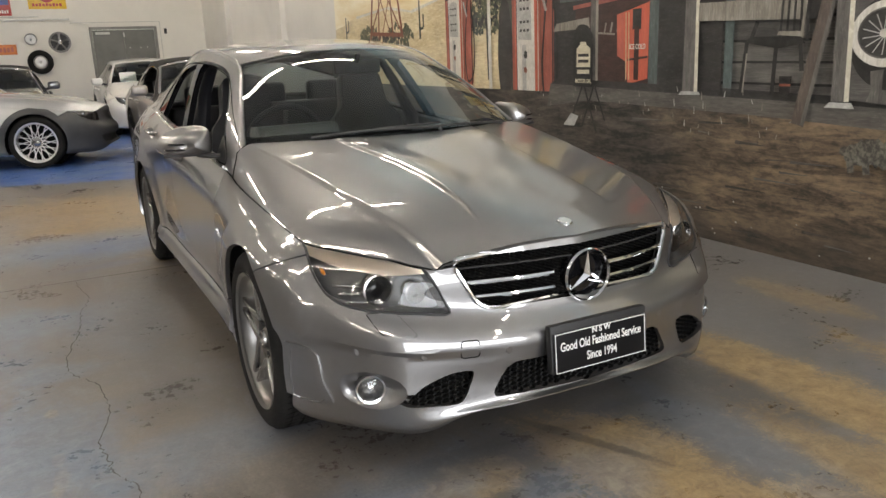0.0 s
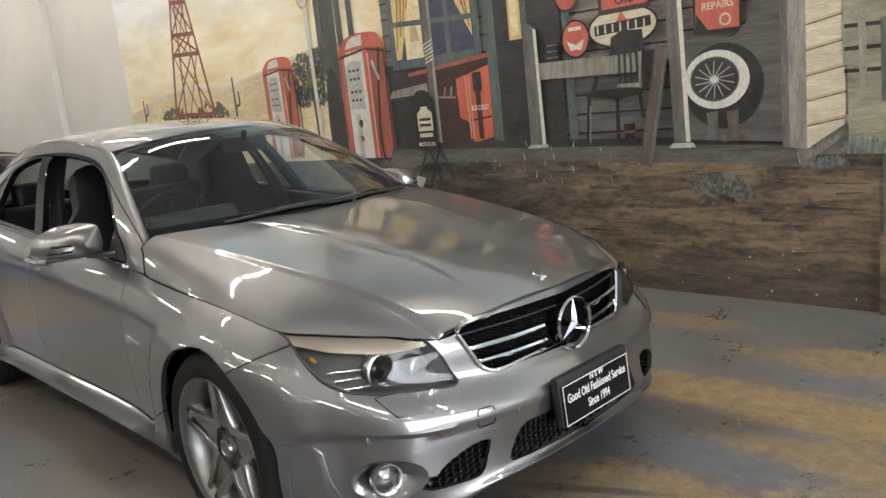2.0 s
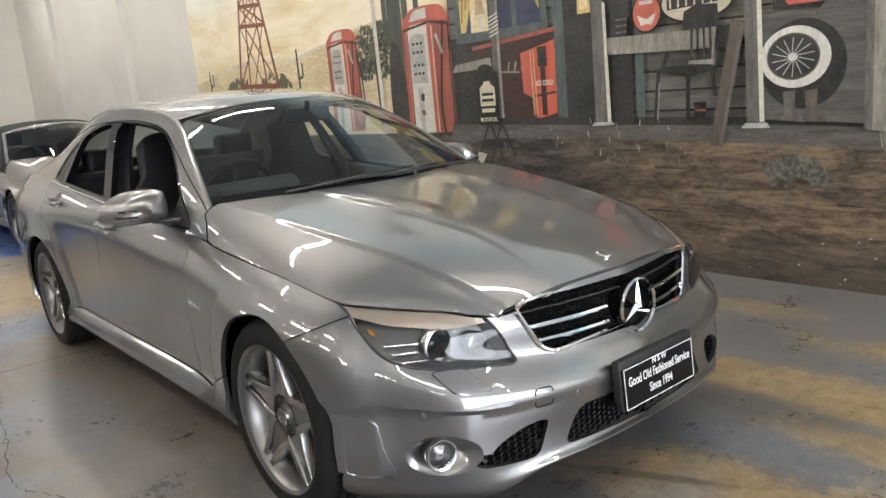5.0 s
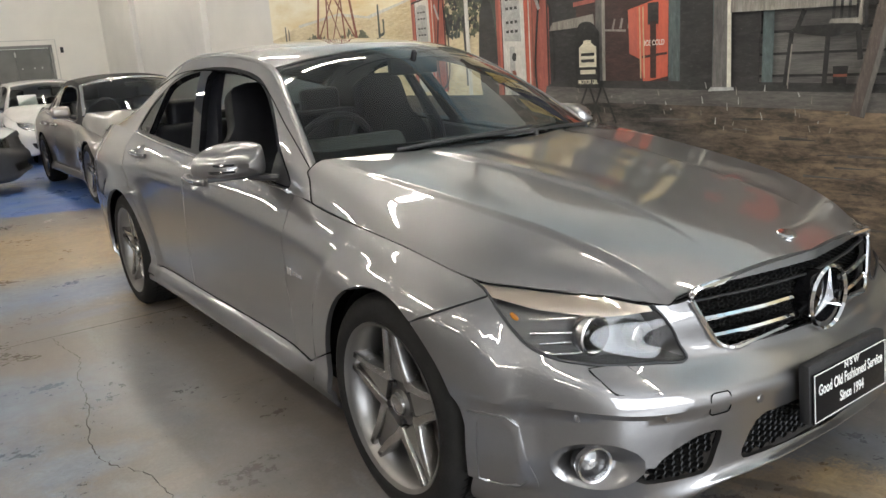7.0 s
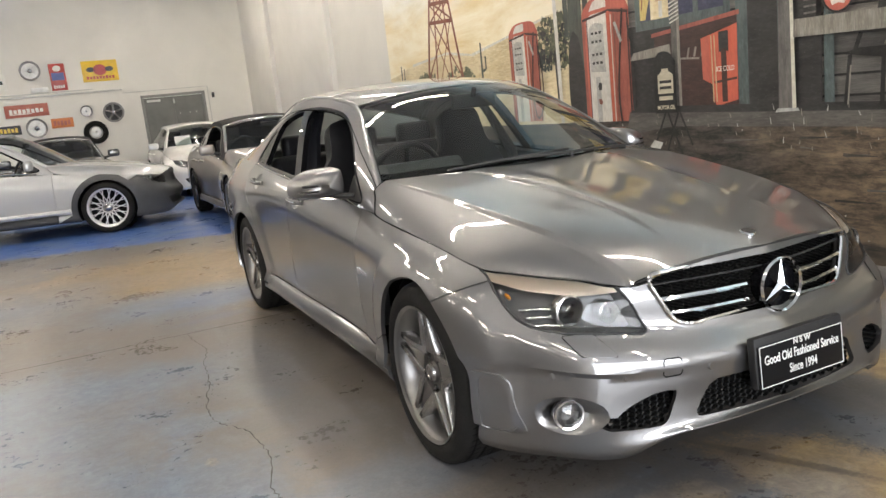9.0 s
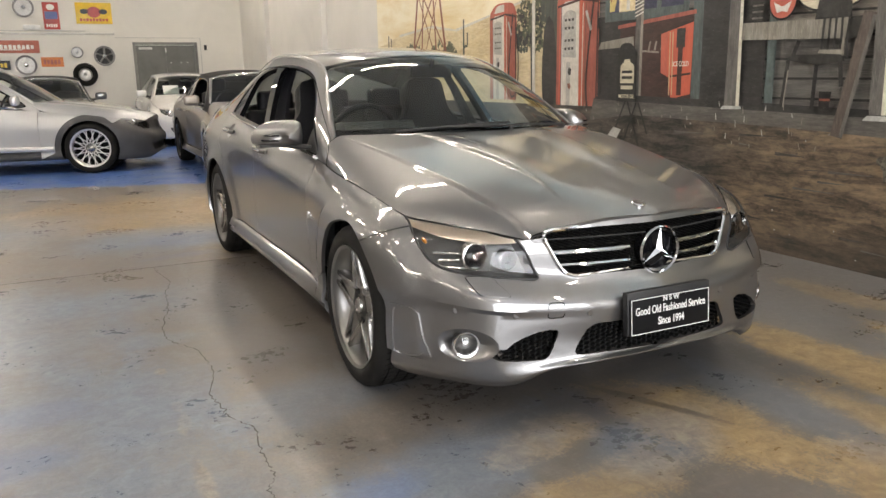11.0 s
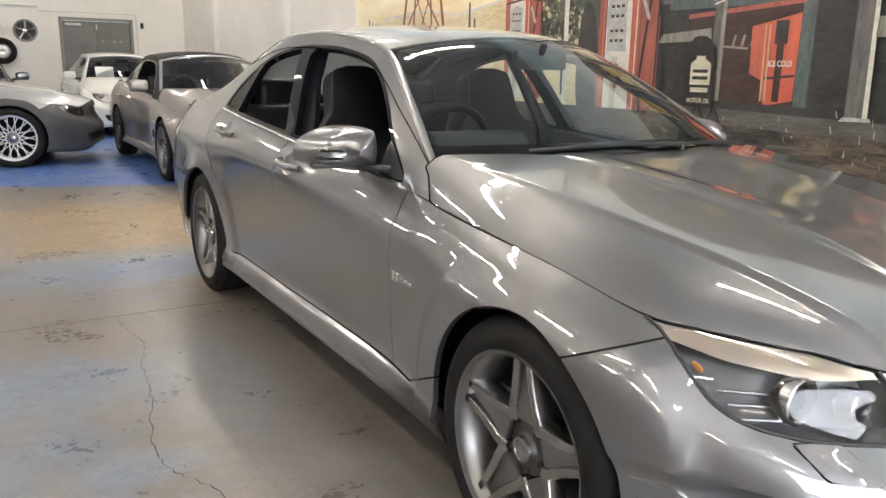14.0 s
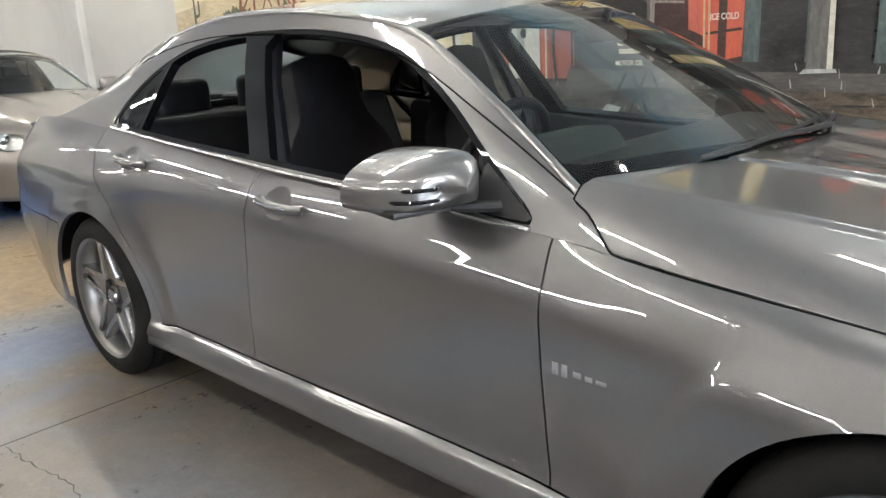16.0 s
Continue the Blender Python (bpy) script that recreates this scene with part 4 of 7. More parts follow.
    for z0, z1, th in ((.655, .655, .006), (.612, .612, .0165), (.566, .566, .0165)):
        for sg in (-1, 1):
            w0, w1 = .10 if th > .01 else .0, np.interp(z0, [.53, .69], [.35, .425]) - .012
            L = [(sg * (w0 + (w1 - w0) * k / 10), front_y(w0 + (w1 - w0) * k / 10, z0) + .012, z0 + .008 * (1 - k / 10) * 0) for k in range(11)]
            part("slat", tube(L, th, 8, flat=.55), CHROME if th > .01 else BLACK_PLASTIC, gr)
    honeycomb(lambda x, z: f_gr(np.array([x]), np.array([z]))[0], lambda x, z: front_y(x, z) + .035, (-.43, .43, .53, .69), .0095, gr, "fine_mesh", .0018)
    honeycomb(lambda x, z: f_mid(np.array([x]), np.array([z]))[0], lambda x, z: front_y(x, z) + .028, (-.35, .35, .24, .36), .0145, bumper, "honeycomb_mesh", .0026)
    for sg in (-1, 1):
        honeycomb(lambda x, z: f_out(np.array([abs(x)]), np.array([z]))[0], lambda x, z: front_y(x, z) + .028, ((.39, .61, .25, .36) if sg > 0 else (-.61, -.39, .25, .36)), .0145, bumper, "honeycomb_mesh", .0026)
    # star emblem: ring and three tapered arms
    star = part("star_emblem", lathe([(.077, 0), (.0815, -.007), (.0865, 0), (.0815, .008), (.077, 0)], 48, "Y", at=(0, -.752, .597)), CHROME, gr, "round chrome emblem with three arms")
    arms = bmesh.new()
    for k in range(3):
        a = math.pi / 2 + k * 2 * math.pi / 3
        tip = Vector((math.cos(a), 0, math.sin(a))) * .079
        for s in (-1, 1):
            b = Vector((math.cos(a + s * math.pi / 3), 0, math.sin(a + s * math.pi / 3))) * .017
            v = [arms.verts.new(Vector((0, -.752, .597)) + q) for q in (Vector((0, -.013, 0)), tip, b)]
            arms.faces.new(v if s < 0 else v[::-1])
            v = [arms.verts.new(Vector((0, -.752, .597)) + q) for q in (Vector((0, .006, 0)), tip, b)]
            arms.faces.new(v[::-1] if s < 0 else v)
    bmesh.ops.recalc_face_normals(arms, faces=arms.faces)
    part("three_arm_star", arms, CHROME, star, smooth=False)
    part("boss", lathe([(.001, .03), (.06, .03), (.066, .01), (.066, .06)], 32, "Y", at=(0, -.755, .597)), BLACK_GLOSS, star)
    part("bonnet_badge", lathe([(.0005, -.004), (.022, -.004), (.026, 0), (.026, .004), (.0005, .004)], 32, "Z", at=(0, 0, 0)), CHROME, car, "small round chrome badge").matrix_local = pose(0, -.632, hood_z(np.array([0.0]), np.array([-.632]))[0] + .003, 14, 0, 0) @ Matrix.Rotation(math.pi, 4, "X")

    # head lamps
    for side, sg in ((right, -1), (left, 1)):
        lens = cut(cut(lower.copy(), lambda p: lampf(p) - .002), side)
        bowl = lens.copy()
        bowl.normal_update()
        back = {v: v.normal.copy() for v in bowl.verts}
        skin(bowl, .0)
        inner_v = [v for v in bowl.verts if v in back]
        for v in inner_v:
            v.co -= Vector((0, -.075, 0))
        brow = lambda p: p[:, 2] - np.interp(A(p), [.47, .52, .60, .70, .76], [.648, .646, .646, .664, .690])
        upper = cut(lens.copy(), brow)
        head = part("head_lamp", cut(bowl, neg(brow)), LAMP_GREY, car, "clear head lamp with two projectors")
        bmesh.ops.translate(upper, verts=upper.verts, vec=(0, .010, -.003))
        part("reflector", upper, LAMP_WARM_LIT, head)
        for v in lens.verts:
            x, z = abs(v.co.x), v.co.z
            k = min(float(f_lamp(np.array([x]), np.array([z]))[0]), float(np.interp(x, [.46, .57, .68, .745], [.657, .682, .70, .71])) - z) / .055
            k = min(1.0, max(0.0, k))
            v.co += Vector((sg * .35, -.85, -.05)) * (.0015 * k * k * (3 - 2 * k))
        part("lens", lens, LENS, head)
        rim = ring_on([(sg * x, z) for x, z in lamp[3:49]], -.001)
        part("seal", tube(rim, .0042, 6), BLACK_PLASTIC, head)
        for x, z, r, d in ((.612, .60, .047, .035), (.515, .588, .034, .035)):
            y = front_y(x, z) + d
            part("projector_shroud", lathe([(r * 1.02, .02), (r * 1.02, -.012), (r * .92, -.014), (r * .80, .0), (r * .78, .03)], 32, "Y", at=(sg * x, y, z)), DULL_CHROME, head)
            part("projector_lens", lathe([(.001, -.012), (r * .4, -.010), (r * .7, .0), (r * .8, .012)], 28, "Y", at=(sg * x, y, z)), BLACK_GLOSS, head)
        L = [(sg * x, front_y(x, z) + .028, z) for x, z in crom([(.50, .645, 0), (.55, .644, 0), (.63, .649, 0), (.71, .667, 0)], 5)[:, :2]]
        part("brow_line", tube(L, .004, 6), CHROME, head)
        L = [(sg * x, front_y(x, z) + .035, z) for x, z in ((.730, .636), (.733, .643), (.735, .650))]
        part("indicator", tube(L, [.004, .0065, .004], 8), AMBER, head, "amber indicator")
        for k in range(3):
            z = .560 + .022 * k
            L = [(sg * x, front_y(x, z) + .045, z) for x in (.60, .65, .70 + .008 * k)]
            part("rib", tube(L, .0032, 6), DULL_CHROME, head)

    # fog lamps, washer covers, tow cover, sensors
    for sg in (-1, 1):
        cup = cut(cut(lower.copy(), fogf), right if sg < 0 else left)
        for v in cup.verts:
            k = min(1.0, max(0.0, float(f_fog(np.array([abs(v.co.x)]), np.array([v.co.z]))[0]) / .05))
            v.co += Vector((-sg * .016, .058, 0)) * (k * k * (3 - 2 * k))
        part("fog_pocket", cup, SILVER, bumper)
        y = front_y(.676, .310) + .012
        pod = part("fog_lamp", lathe([(.058, .012), (.056, .03), (.05, .06), (.001, .062)], 32, "Y"), BLACK_PLASTIC, car, "round fog lamp with chrome ring")
        pod.matrix_local = Matrix.Translation((sg * .678, y, .311)) @ Matrix.Rotation(sg * radians(16), 4, "Z") @ Matrix.Scale(.80, 4)
        part("ring", lathe([(.046, .02), (.049, .006), (.056, .004), (.058, .014), (.056, .03)], 40, "Y"), CHROME, pod)
        part("lamp_glass", lathe([(.001, .002), (.03, .008), (.047, .018)], 28, "Y"), LENS, pod)
        dish = lathe([(.012, .05), (.03, .04), (.046, .022)], 14, "Y")
        part("reflector", dish, ALLOY, pod, smooth=False)
        part("bulb_cap", lathe([(.001, .02), (.012, .022), (.014, .05)], 16, "Y"), CHROME, pod)
    for sg in (-1, 1):
        o = [(.667, .541), (.590, .543), (.552, .482), (.645, .490)]
        f = poly_sd(rounded(o, .008, 3))
        wash = cut(cut(lower.copy(), lambda p: np.where(p[:, 1] < -.4, f(A(p), p[:, 2]), -1)), right if sg < 0 else left)
        bmesh.ops.translate(wash, verts=wash.verts, vec=(0, -.0025, .001))
        part("washer_cover", skin(wash, .004), SILVER, bumper)
        part("seam", tube(ring_on([(sg * x, z) for x, z in rounded(o, .008, 3)], -.0005), .0022, 4, True), DARK_VOID, bumper)
    sq = rounded([(-.44, .458), (-.385, .458), (-.385, .405), (-.44, .405)], .012, 4)
    part("seam", tube(ring_on(sq, -.0005), .0018, 4, True), DARK_VOID, bumper)
    for x, z in ((-.541, .422), (-.294, .415), (.294, .415), (.541, .422), (-.70, .43), (.70, .43)):
        part("parking_sensor", lathe([(.0005, -.002), (.010, -.002), (.012, .0), (.0135, .002)], 20, "Y", at=(x, front_y(x, z), z)), SILVER, bumper)

    # framed pockets beside the bumper corners
    for sg in (-1, 1):
        f = poly_sd(rounded([(-.338, .432), (-.43, .425), (-.452, .405), (-.482, .245), (-.40, .232), (-.338, .235)], .014))
        whole = cut(cut(lower.copy(), lambda p: np.where(p[:, 1] < -.2, f(p[:, 1], p[:, 2]), -1)), right if sg < 0 else left)
        edge_b = lambda p: .013 - np.where(p[:, 1] > -.365, .012, f(p[:, 1], p[:, 2]))
        rim_b = cut(whole.copy(), edge_b)
        bmesh.ops.translate(rim_b, verts=rim_b.verts, vec=(sg * .006, -.005, 0))
        blade = part("corner_blade", skin(rim_b, .012), SILVER, bumper)
        slot = cut(whole, lambda p: -edge_b(p))
        bmesh.ops.translate(slot, verts=slot.verts, vec=(sg * .0015, -.0015, 0))
        part("pocket", slot, SILVER, blade)

    # door handles with cups
    for sg in (-1, 1):
        for y, z in ((1.60, .815), (2.475, .875)):
            x = sg * abs(side_x(y, z))
            ring = lambda p: np.hypot((p[:, 1] - y) / 1.35, p[:, 2] - z) - .0445
            dish = cut(cut(lower.copy(), neg(ring)), right if sg < 0 else left)
            bmesh.ops.subdivide_edges(dish, edges=dish.edges[:], cuts=2, use_grid_fill=True)
            for v in dish.verts:
                v.co.x -= sg * .017 * max(0.0, 1 - (math.hypot((v.co.y - y) / 1.35, v.co.z - z) / .0445) ** 2)
            part("handle_cup", dish, SILVER, car)
            L = [(x + sg * d, y + k, z + .004 + k * .08) for k, d in ((-.115, .004), (-.09, .026), (-.04, .036), (.02, .036), (.055, .026), (.07, .004))]
            part("door_handle", tube(L, .013, 10, flat=1.0), SILVER, car, "silver door handle with chrome strip")
            part("grip_strip", tube([(a + sg * .010, b, c + .003) for a, b, c in L[1:5]], .005, 6), CHROME, car)

    # mirrors
    for sg in (-1, 1):
        prof = crom([(.775, .996, 0), (.84, .998, 0), (.90, .982, 0), (.945, .955, 0), (.962, .918, 0), (.958, .893, 0), (.93, .886, 0), (.80, .886, 0), (.768, .892, 0), (.764, .975, 0)], 4, True)[:, :2]
        rings = []
        bm = bmesh.new()
        for y, s in ((.866, .12), (.869, .34), (.877, .58), (.892, .79), (.918, .93), (.965, 1.0), (1.04, 1.0), (1.075, .97)):
            cx, cz = .87, .93
            sw = (y - .885) * .10
            rings.append([bm.verts.new((sg * (cx + (x - cx) * s + sw), y + (x - .78) * .25, cz + (z - cz) * s * 1.08)) for x, z in prof])
        for r0, r1 in zip(rings, rings[1:]):
            for k in range(len(r0)):
                bm.faces.new((r0[k], r0[(k + 1) % len(r0)], r1[(k + 1) % len(r0)], r1[k]))
        bm.faces.new(rings[0])
        bmesh.ops.recalc_face_normals(bm, faces=bm.faces)
        mir = part("wing_mirror", bm, SILVER, car, "silver wing mirror with slim indicator lamp")
        bm = bmesh.new()
        bm.faces.new([bm.verts.new(v.co) for v in [mir.data.vertices[i] for i in range(7 * len(prof), 8 * len(prof))]])
        bmesh.ops.translate(bm, verts=bm.verts, vec=(0, -.006, 0))
        part("mirror_glass", bm, CHROME, mir)
        part("mirror_foot", tube([(sg * .745, .865, .876), (sg * .79, .90, .880), (sg * .83, .935, .882)], [.020, .022, .016], 8, flat=.6), BLACK_PLASTIC, mir)
        part("mirror_base", box(.185, .13, .016, (sg * .870, 1.0, .886), .007, 2, Euler((0, 0, sg * radians(14))).to_matrix()), BLACK_PLASTIC, mir)
        shell = BVHTree.FromPolygons([v.co for v in mir.data.vertices], [p.vertices for p in mir.data.polygons])
        for z, a0, a1 in ((.936, 12, 62), (.912, 12, 78)):
            L = []
            for k in range(11):
                a = radians(a0 + (a1 - a0) * k / 10)
                way = Vector((sg * math.sin(a), -math.cos(a), 0))
                hit = shell.ray_cast(Vector((sg * .87, 1.0, z)) + way * .4, -way)[0]
                if hit is not None:
                    L.append(hit)
            part("indicator_strip", tube(L, [.002] + [.0048] * (len(L) - 2) + [.002], 6), BLACK_GLOSS, mir)
        f = poly_sd([(.77, .85), (.93, .862), (.93, .965), (.9, .945)])
        tri = cut(sheet(SG), lambda p: f(p[:, 1], p[:, 2]))
        cut(tri, right if sg < 0 else left)
        bmesh.ops.translate(tri, verts=tri.verts, vec=(sg * .003, 0, 0))
        part("mirror_triangle", skin(tri, .01), BLACK_PLASTIC, car)

    # wipers and cowl
    def on_glass(x, k=1.0, lift=.010):
        """A point on the windscreen near its foot: x across, k rows up."""
        a, b = RG[int(k)], RG[int(k) + 1]
        q = k - int(k)
        line = a * (1 - q) + b * q
        y, z = np.interp(abs(x), -line[:, 0], line[:, 1]), np.interp(abs(x), -line[:, 0], line[:, 2])
        return (x, float(y) - lift * .49, float(z) + lift * .87)
    for x0, x1, k0, k1_, px in ((-.43, .16, .45, .85, .14), (.03, .57, .35, .5, .52)):
        L = [on_glass(x0 + (x1 - x0) * k / 10, k0 + (k1_ - k0) * k / 10) for k in range(11)]
        wiper = part("wiper", tube(L, .0042, 6, flat=1.4), BLACK_PLASTIC, car)
        piv = on_glass(px, .1, .02)
        mid = L[4] if px < 0.3 else L[5]
        part("wiper_arm", tube([piv, tuple((a * 2 + b) / 3 for a, b in zip(piv, mid)), mid], [.008, .0065, .005], 6), BLACK_PLASTIC, wiper)
        part("wiper_pivot", lathe([(.001, .004), (.008, .002), (.010, -.02)], 14, "Z", at=piv), BLACK_PLASTIC, wiper)

    # badge bars on the front fenders
    for sg in (-1, 1):
        for k, (y, w) in enumerate(((.657, .016), (.634, .015), (.603, .020), (.575, .018), (.545, .024))):
            x = sg * (abs(side_x(y, .588)) + .002)
            part("badge_bar", box(.004, w, .028 if k < 2 else .018 - .002 * k, (x, y, .588), .0015), CHROME, car)

    # number plate carrying the dealer's words
    plate = part("plate_holder", box(.40, .03, .165, (0, 0, 0), .01), BLACK_PLASTIC, car, "black plate with white border and dealer's words")
    plate.matrix_local = pose(0, -.802, .402, -4, 0, 0) @ Matrix.Diagonal((.93, 1, .93, 1))
    part("plate", box(.385, .004, .135, (0, -.018, -.012), .003), PLATE_BLACK, plate)
    for a, b, c, d in ((-.186, .186, .053, .0025), (-.186, .186, -.077, .0025)):
        part("border_bar", box(b - a, .002, d, (0, -.0205, c)), WHITE_PAINT, plate)
    for x in (-.186, .186):
        part("border_bar", box(.0025, .002, .132, (x, -.0205, -.012)), WHITE_PAINT, plate)
    for words, size, z, sx in (("N S W", .022, .034, 1.25), ("Good Old Fashioned Service", .036, -.006, .80), ("Since 1994", .036, -.053, .80)):
        lettering(words, size, WHITE_PAINT, plate, Matrix.Translation((0, -.0212, z)) @ Matrix.Rotation(radians(90), 4, "X") @ Matrix.Diagonal((sx, 1.15, 1, 1)), bold=.0006)

    # wheels, wells and floor pan
    for sg in (-1, 1):
        for y, r in ((0, .322), (2.765, .320)):
            w = road_wheel(r, .235 if y < 1 else .25)
            w.parent = car
            w.matrix_local = Matrix.Translation((sg * (.769 if y < 1 else .750), y, r)) @ (Matrix() if sg < 0 else Matrix.Rotation(math.pi, 4, "Z"))
            well = bmesh.new()
            prev = None
            for k in range(25):
                a = math.pi * (-.015 + 1.03 * k / 24)
                q = [well.verts.new((sg * xx, y + .354 * math.cos(a), .323 + .354 * math.sin(a))) for xx in (.835, .52)]
                if prev:
                    well.faces.new((prev[0], q[0], q[1], prev[1]))
                prev = q
            part("wheel_well", well, DARK_VOID, car)
            part("well_back", lathe([(.001, sg * .53), (.36, sg * .53)], 24, "X", at=(0, y, .33)), DARK_VOID, car)
    part("floor_pan", box(1.45, 1.95, .06, (0, 1.38, .19), .02), DARK_VOID, car)
    part("engine_bay", box(1.02, 1.1, .06, (0, .02, .21), .02), DARK_VOID, car)
    part("tail_pan", box(1.02, 1.0, .06, (0, 3.1, .24), .02), DARK_VOID, car)
    sedan_cabin(car)
    # boot lid
    xs, ys = np.linspace(-.72, .72, 30), np.linspace(3.1, 3.9, 18)
    X, Y = np.meshgrid(xs, ys)
    Z = np.interp(Y, [3.1, 3.4, 3.88], [1.03, 1.02, .965]) - .03 * (X / .65) ** 4
    part("boot_lid", skin(cut(sheet(np.stack([X, Y, Z], 2), mirror=False), lambda p: np.minimum(.69 - A(p), 3.89 - .12 * (p[:, 0] / .6) ** 2 - p[:, 1]))), SILVER, car)
    return car


def honeycomb(inside, depth, span, cell, parent, name, bar):
    """Hexagonal mesh cells with real walls, kept where the outline holds them."""
    bm = bmesh.new()
    x0, x1, z0, z1 = span
    dx, dz = cell * 1.5, cell * math.sqrt(3) * .62
    cols = int((x1 - x0) / dx) + 2
    rws = int((z1 - z0) / dz) + 2
    for i in range(cols):
        for j in range(rws):
            x, z = x0 + i * dx, z0 + (j + (i % 2) * .5) * dz
            if inside(x, z) < -cell * .2:
                continue
            y = depth(x, z)
            o, n = [], []
            for k in range(6):
                a = math.pi / 3 * k
                u, v = math.cos(a), math.sin(a) * .72
                o.append(bm.verts.new((x + u * cell * 1.0, y - .002, z + v * cell)))
                n.append(bm.verts.new((x + u * (cell - bar), y - .004, z + v * (cell - bar))))
            b = [bm.verts.new((v.co.x, y + .012, v.co.z)) for v in n]
            for k in range(6):
                m = (k + 1) % 6
                bm.faces.new((o[k], o[m], n[m], n[k]))
                bm.faces.new((n[k], n[m], b[m], b[k]))
    bmesh.ops.recalc_face_normals(bm, faces=bm.faces)
    return part(name, bm, MESH_BLACK, parent, smooth=False)


def lettering(words, size, material, parent, m, bold=0.0, align="CENTER"):
    cu = bpy.data.curves.new("lettering", "FONT")
    cu.body, cu.size, cu.align_x, cu.extrude, cu.offset = words, size, align, .0004, bold
    tmp = bpy.data.objects.new("lettering", cu)
    me = bpy.data.meshes.new_from_object(tmp)
    bpy.data.objects.remove(tmp)
    me.materials.clear()
    me.materials.append(material)
    ob = new("lettering", me)
    ob.parent = parent
    ob.matrix_local = m
    return ob


LAMP_GREY = plain("lamp_housing_grey", (0.10, 0.098, 0.096), 0.3, 0.4, 0.05)


def fluted(name, color):
    """Pale moulded reflector with fine upright flutes."""
    n = Nodes(name)
    v = n.coords((1, 0.35, 0))
    w = n.node("TexWave")
    n.link(v, w.inputs["Vector"])
    w.inputs["Scale"].default_value = 70
    w.inputs["Distortion"].default_value = 0.6
    n.set(color=n.mix(n.ramp(w.outputs["Fac"], 0.1, 0.9), tuple(x * 0.95 for x in color), color), rough=0.3, metal=0.6)
    n.bump(w.outputs["Fac"], 0.12, 0.002)
    return n.mat


# peach tint paints in the warm ceiling light that the reflector mirrors
LAMP_WARM_LIT = fluted("lamp_reflector_warm_lit", (1.0, 0.86, 0.73))
AMBER = plain("amber_plastic", (0.75, 0.27, 0.03), 0.15)
PLATE_BLACK = plain("plate_black", (0.008, 0.008, 0.009), 0.35, spec=0.15)
WHITE_PAINT = plain("white_enamel", (0.85, 0.85, 0.83), 0.4, 0, 0.04)


def road_wheel(r, width):
    """Five-armed alloy wheel; its outer face looks along -x."""
    h = width / 2
    rim_r = r - .088
    rim = lathe([(rim_r - .002, -h + .012), (rim_r + .010, -h + .004), (rim_r + .012, -h + .012), (rim_r + .004, -h + .02), (rim_r - .012, -h + .05), (rim_r - .022, h * .4), (rim_r + .008, h)], 56, "X")
    w = part("wheel", rim, ALLOY, None, "five-armed silver alloy wheel")
    tyre = [(rim_r + .006, -h + .010), (rim_r + .022, -h + .001), (r - .045, -h - .002), (r - .018, -h + .010), (r - .005, -h + .026)]
    n_groove = 4
    t0, t1 = -h + .026, h - .026
    for k in range(n_groove):
        c = t0 + (t1 - t0) * (k + .5) / n_groove
        tyre += [(r, c - .006), (r - .007, c - .004), (r - .007, c + .004), (r, c + .006)]
    tyre += [(r - .005, h - .026), (r - .018, h - .010), (r - .045, h), (rim_r + .01, h)]
    part("tyre", lathe(tyre, 72, "X"), RUBBER, w, "black low-profile tyre", angle=60)
    tread = bmesh.new()
    for k in range(70):
        for c0, c1, skew in ((-h + .03, -.045, .03), (-.035, .035, 0), (.045, h - .03, -.03)):
            a = 2 * math.pi * k / 70
            q = [(c0, a - .006), (c0, a + .006), (c1, a + .006 + skew), (c1, a - .006 + skew)]
            tread.faces.new([tread.verts.new((x, (r + .0007) * math.sin(b), (r + .0007) * math.cos(b))) for x, b in q])
    part("tread", tread, DARK_VOID, w, smooth=False)
    face = -h + .03
    for k in range(5):
        a = 2 * math.pi * k / 5
        arm = bmesh.new()
        for s in (-1, 1):
            prof = [(.060, .048, 0), (.092, .046, 0), (.13, .036, 0), (.18, .0275, 0), (rim_r - .004, .0225, 0)]
            C = crom(prof, 4)[:, :2]
            rings = []
            for j, (rad, off) in enumerate(C):
                q = j / (len(C) - 1)
                wd = .0105 + .0055 * (1 - q)
                x0 = face + .012 * (1 - q) - .004 * q
                rings.append([arm.verts.new((x, s * off + u, rad)) for x, u in ((x0 + .045, -wd * 1.1), (x0 + .004, -wd), (x0, -wd * .78), (x0, wd * .78), (x0 + .004, wd), (x0 + .045, wd * 1.1))])
            for r0, r1 in zip(rings, rings[1:]):
                for m in range(6):
                    arm.faces.new((r0[m], r0[(m + 1) % 6], r1[(m + 1) % 6], r1[m]))
            arm.faces.new(rings[0])
            arm.faces.new(rings[-1][::-1])
        bmesh.ops.recalc_face_normals(arm, faces=arm.faces)
        bmesh.ops.rotate(arm, verts=arm.verts, cent=(0, 0, 0), matrix=Matrix.Rotation(a, 3, "X"))
        part("spoke", arm, ALLOY_FACE, w)
        web = prism([(-.05, .07), (-.037, .13), (-.018, rim_r - .004), (.018, rim_r - .004), (.037, .13), (.05, .07)], face + .015, face + .042, "X", bmesh.new())
        bmesh.ops.rotate(web, verts=web.verts, cent=(0, 0, 0), matrix=Matrix.Rotation(a, 3, "X"))
        part("web", web, ALLOY, w)
        b = a + math.pi / 5
        part("wheel_bolt", lathe([(.001, face + .018), (.008, face + .018), (.010, face + .035)], 12, "X", at=(0, -.056 * math.sin(b), .056 * math.cos(b))), BLACK_PLASTIC, w)
    part("hub", lathe([(.034, face + .012), (.040, face + .022), (.066, face + .03), (.072, face + .06)], 40, "X"), ALLOY_DARK, w)
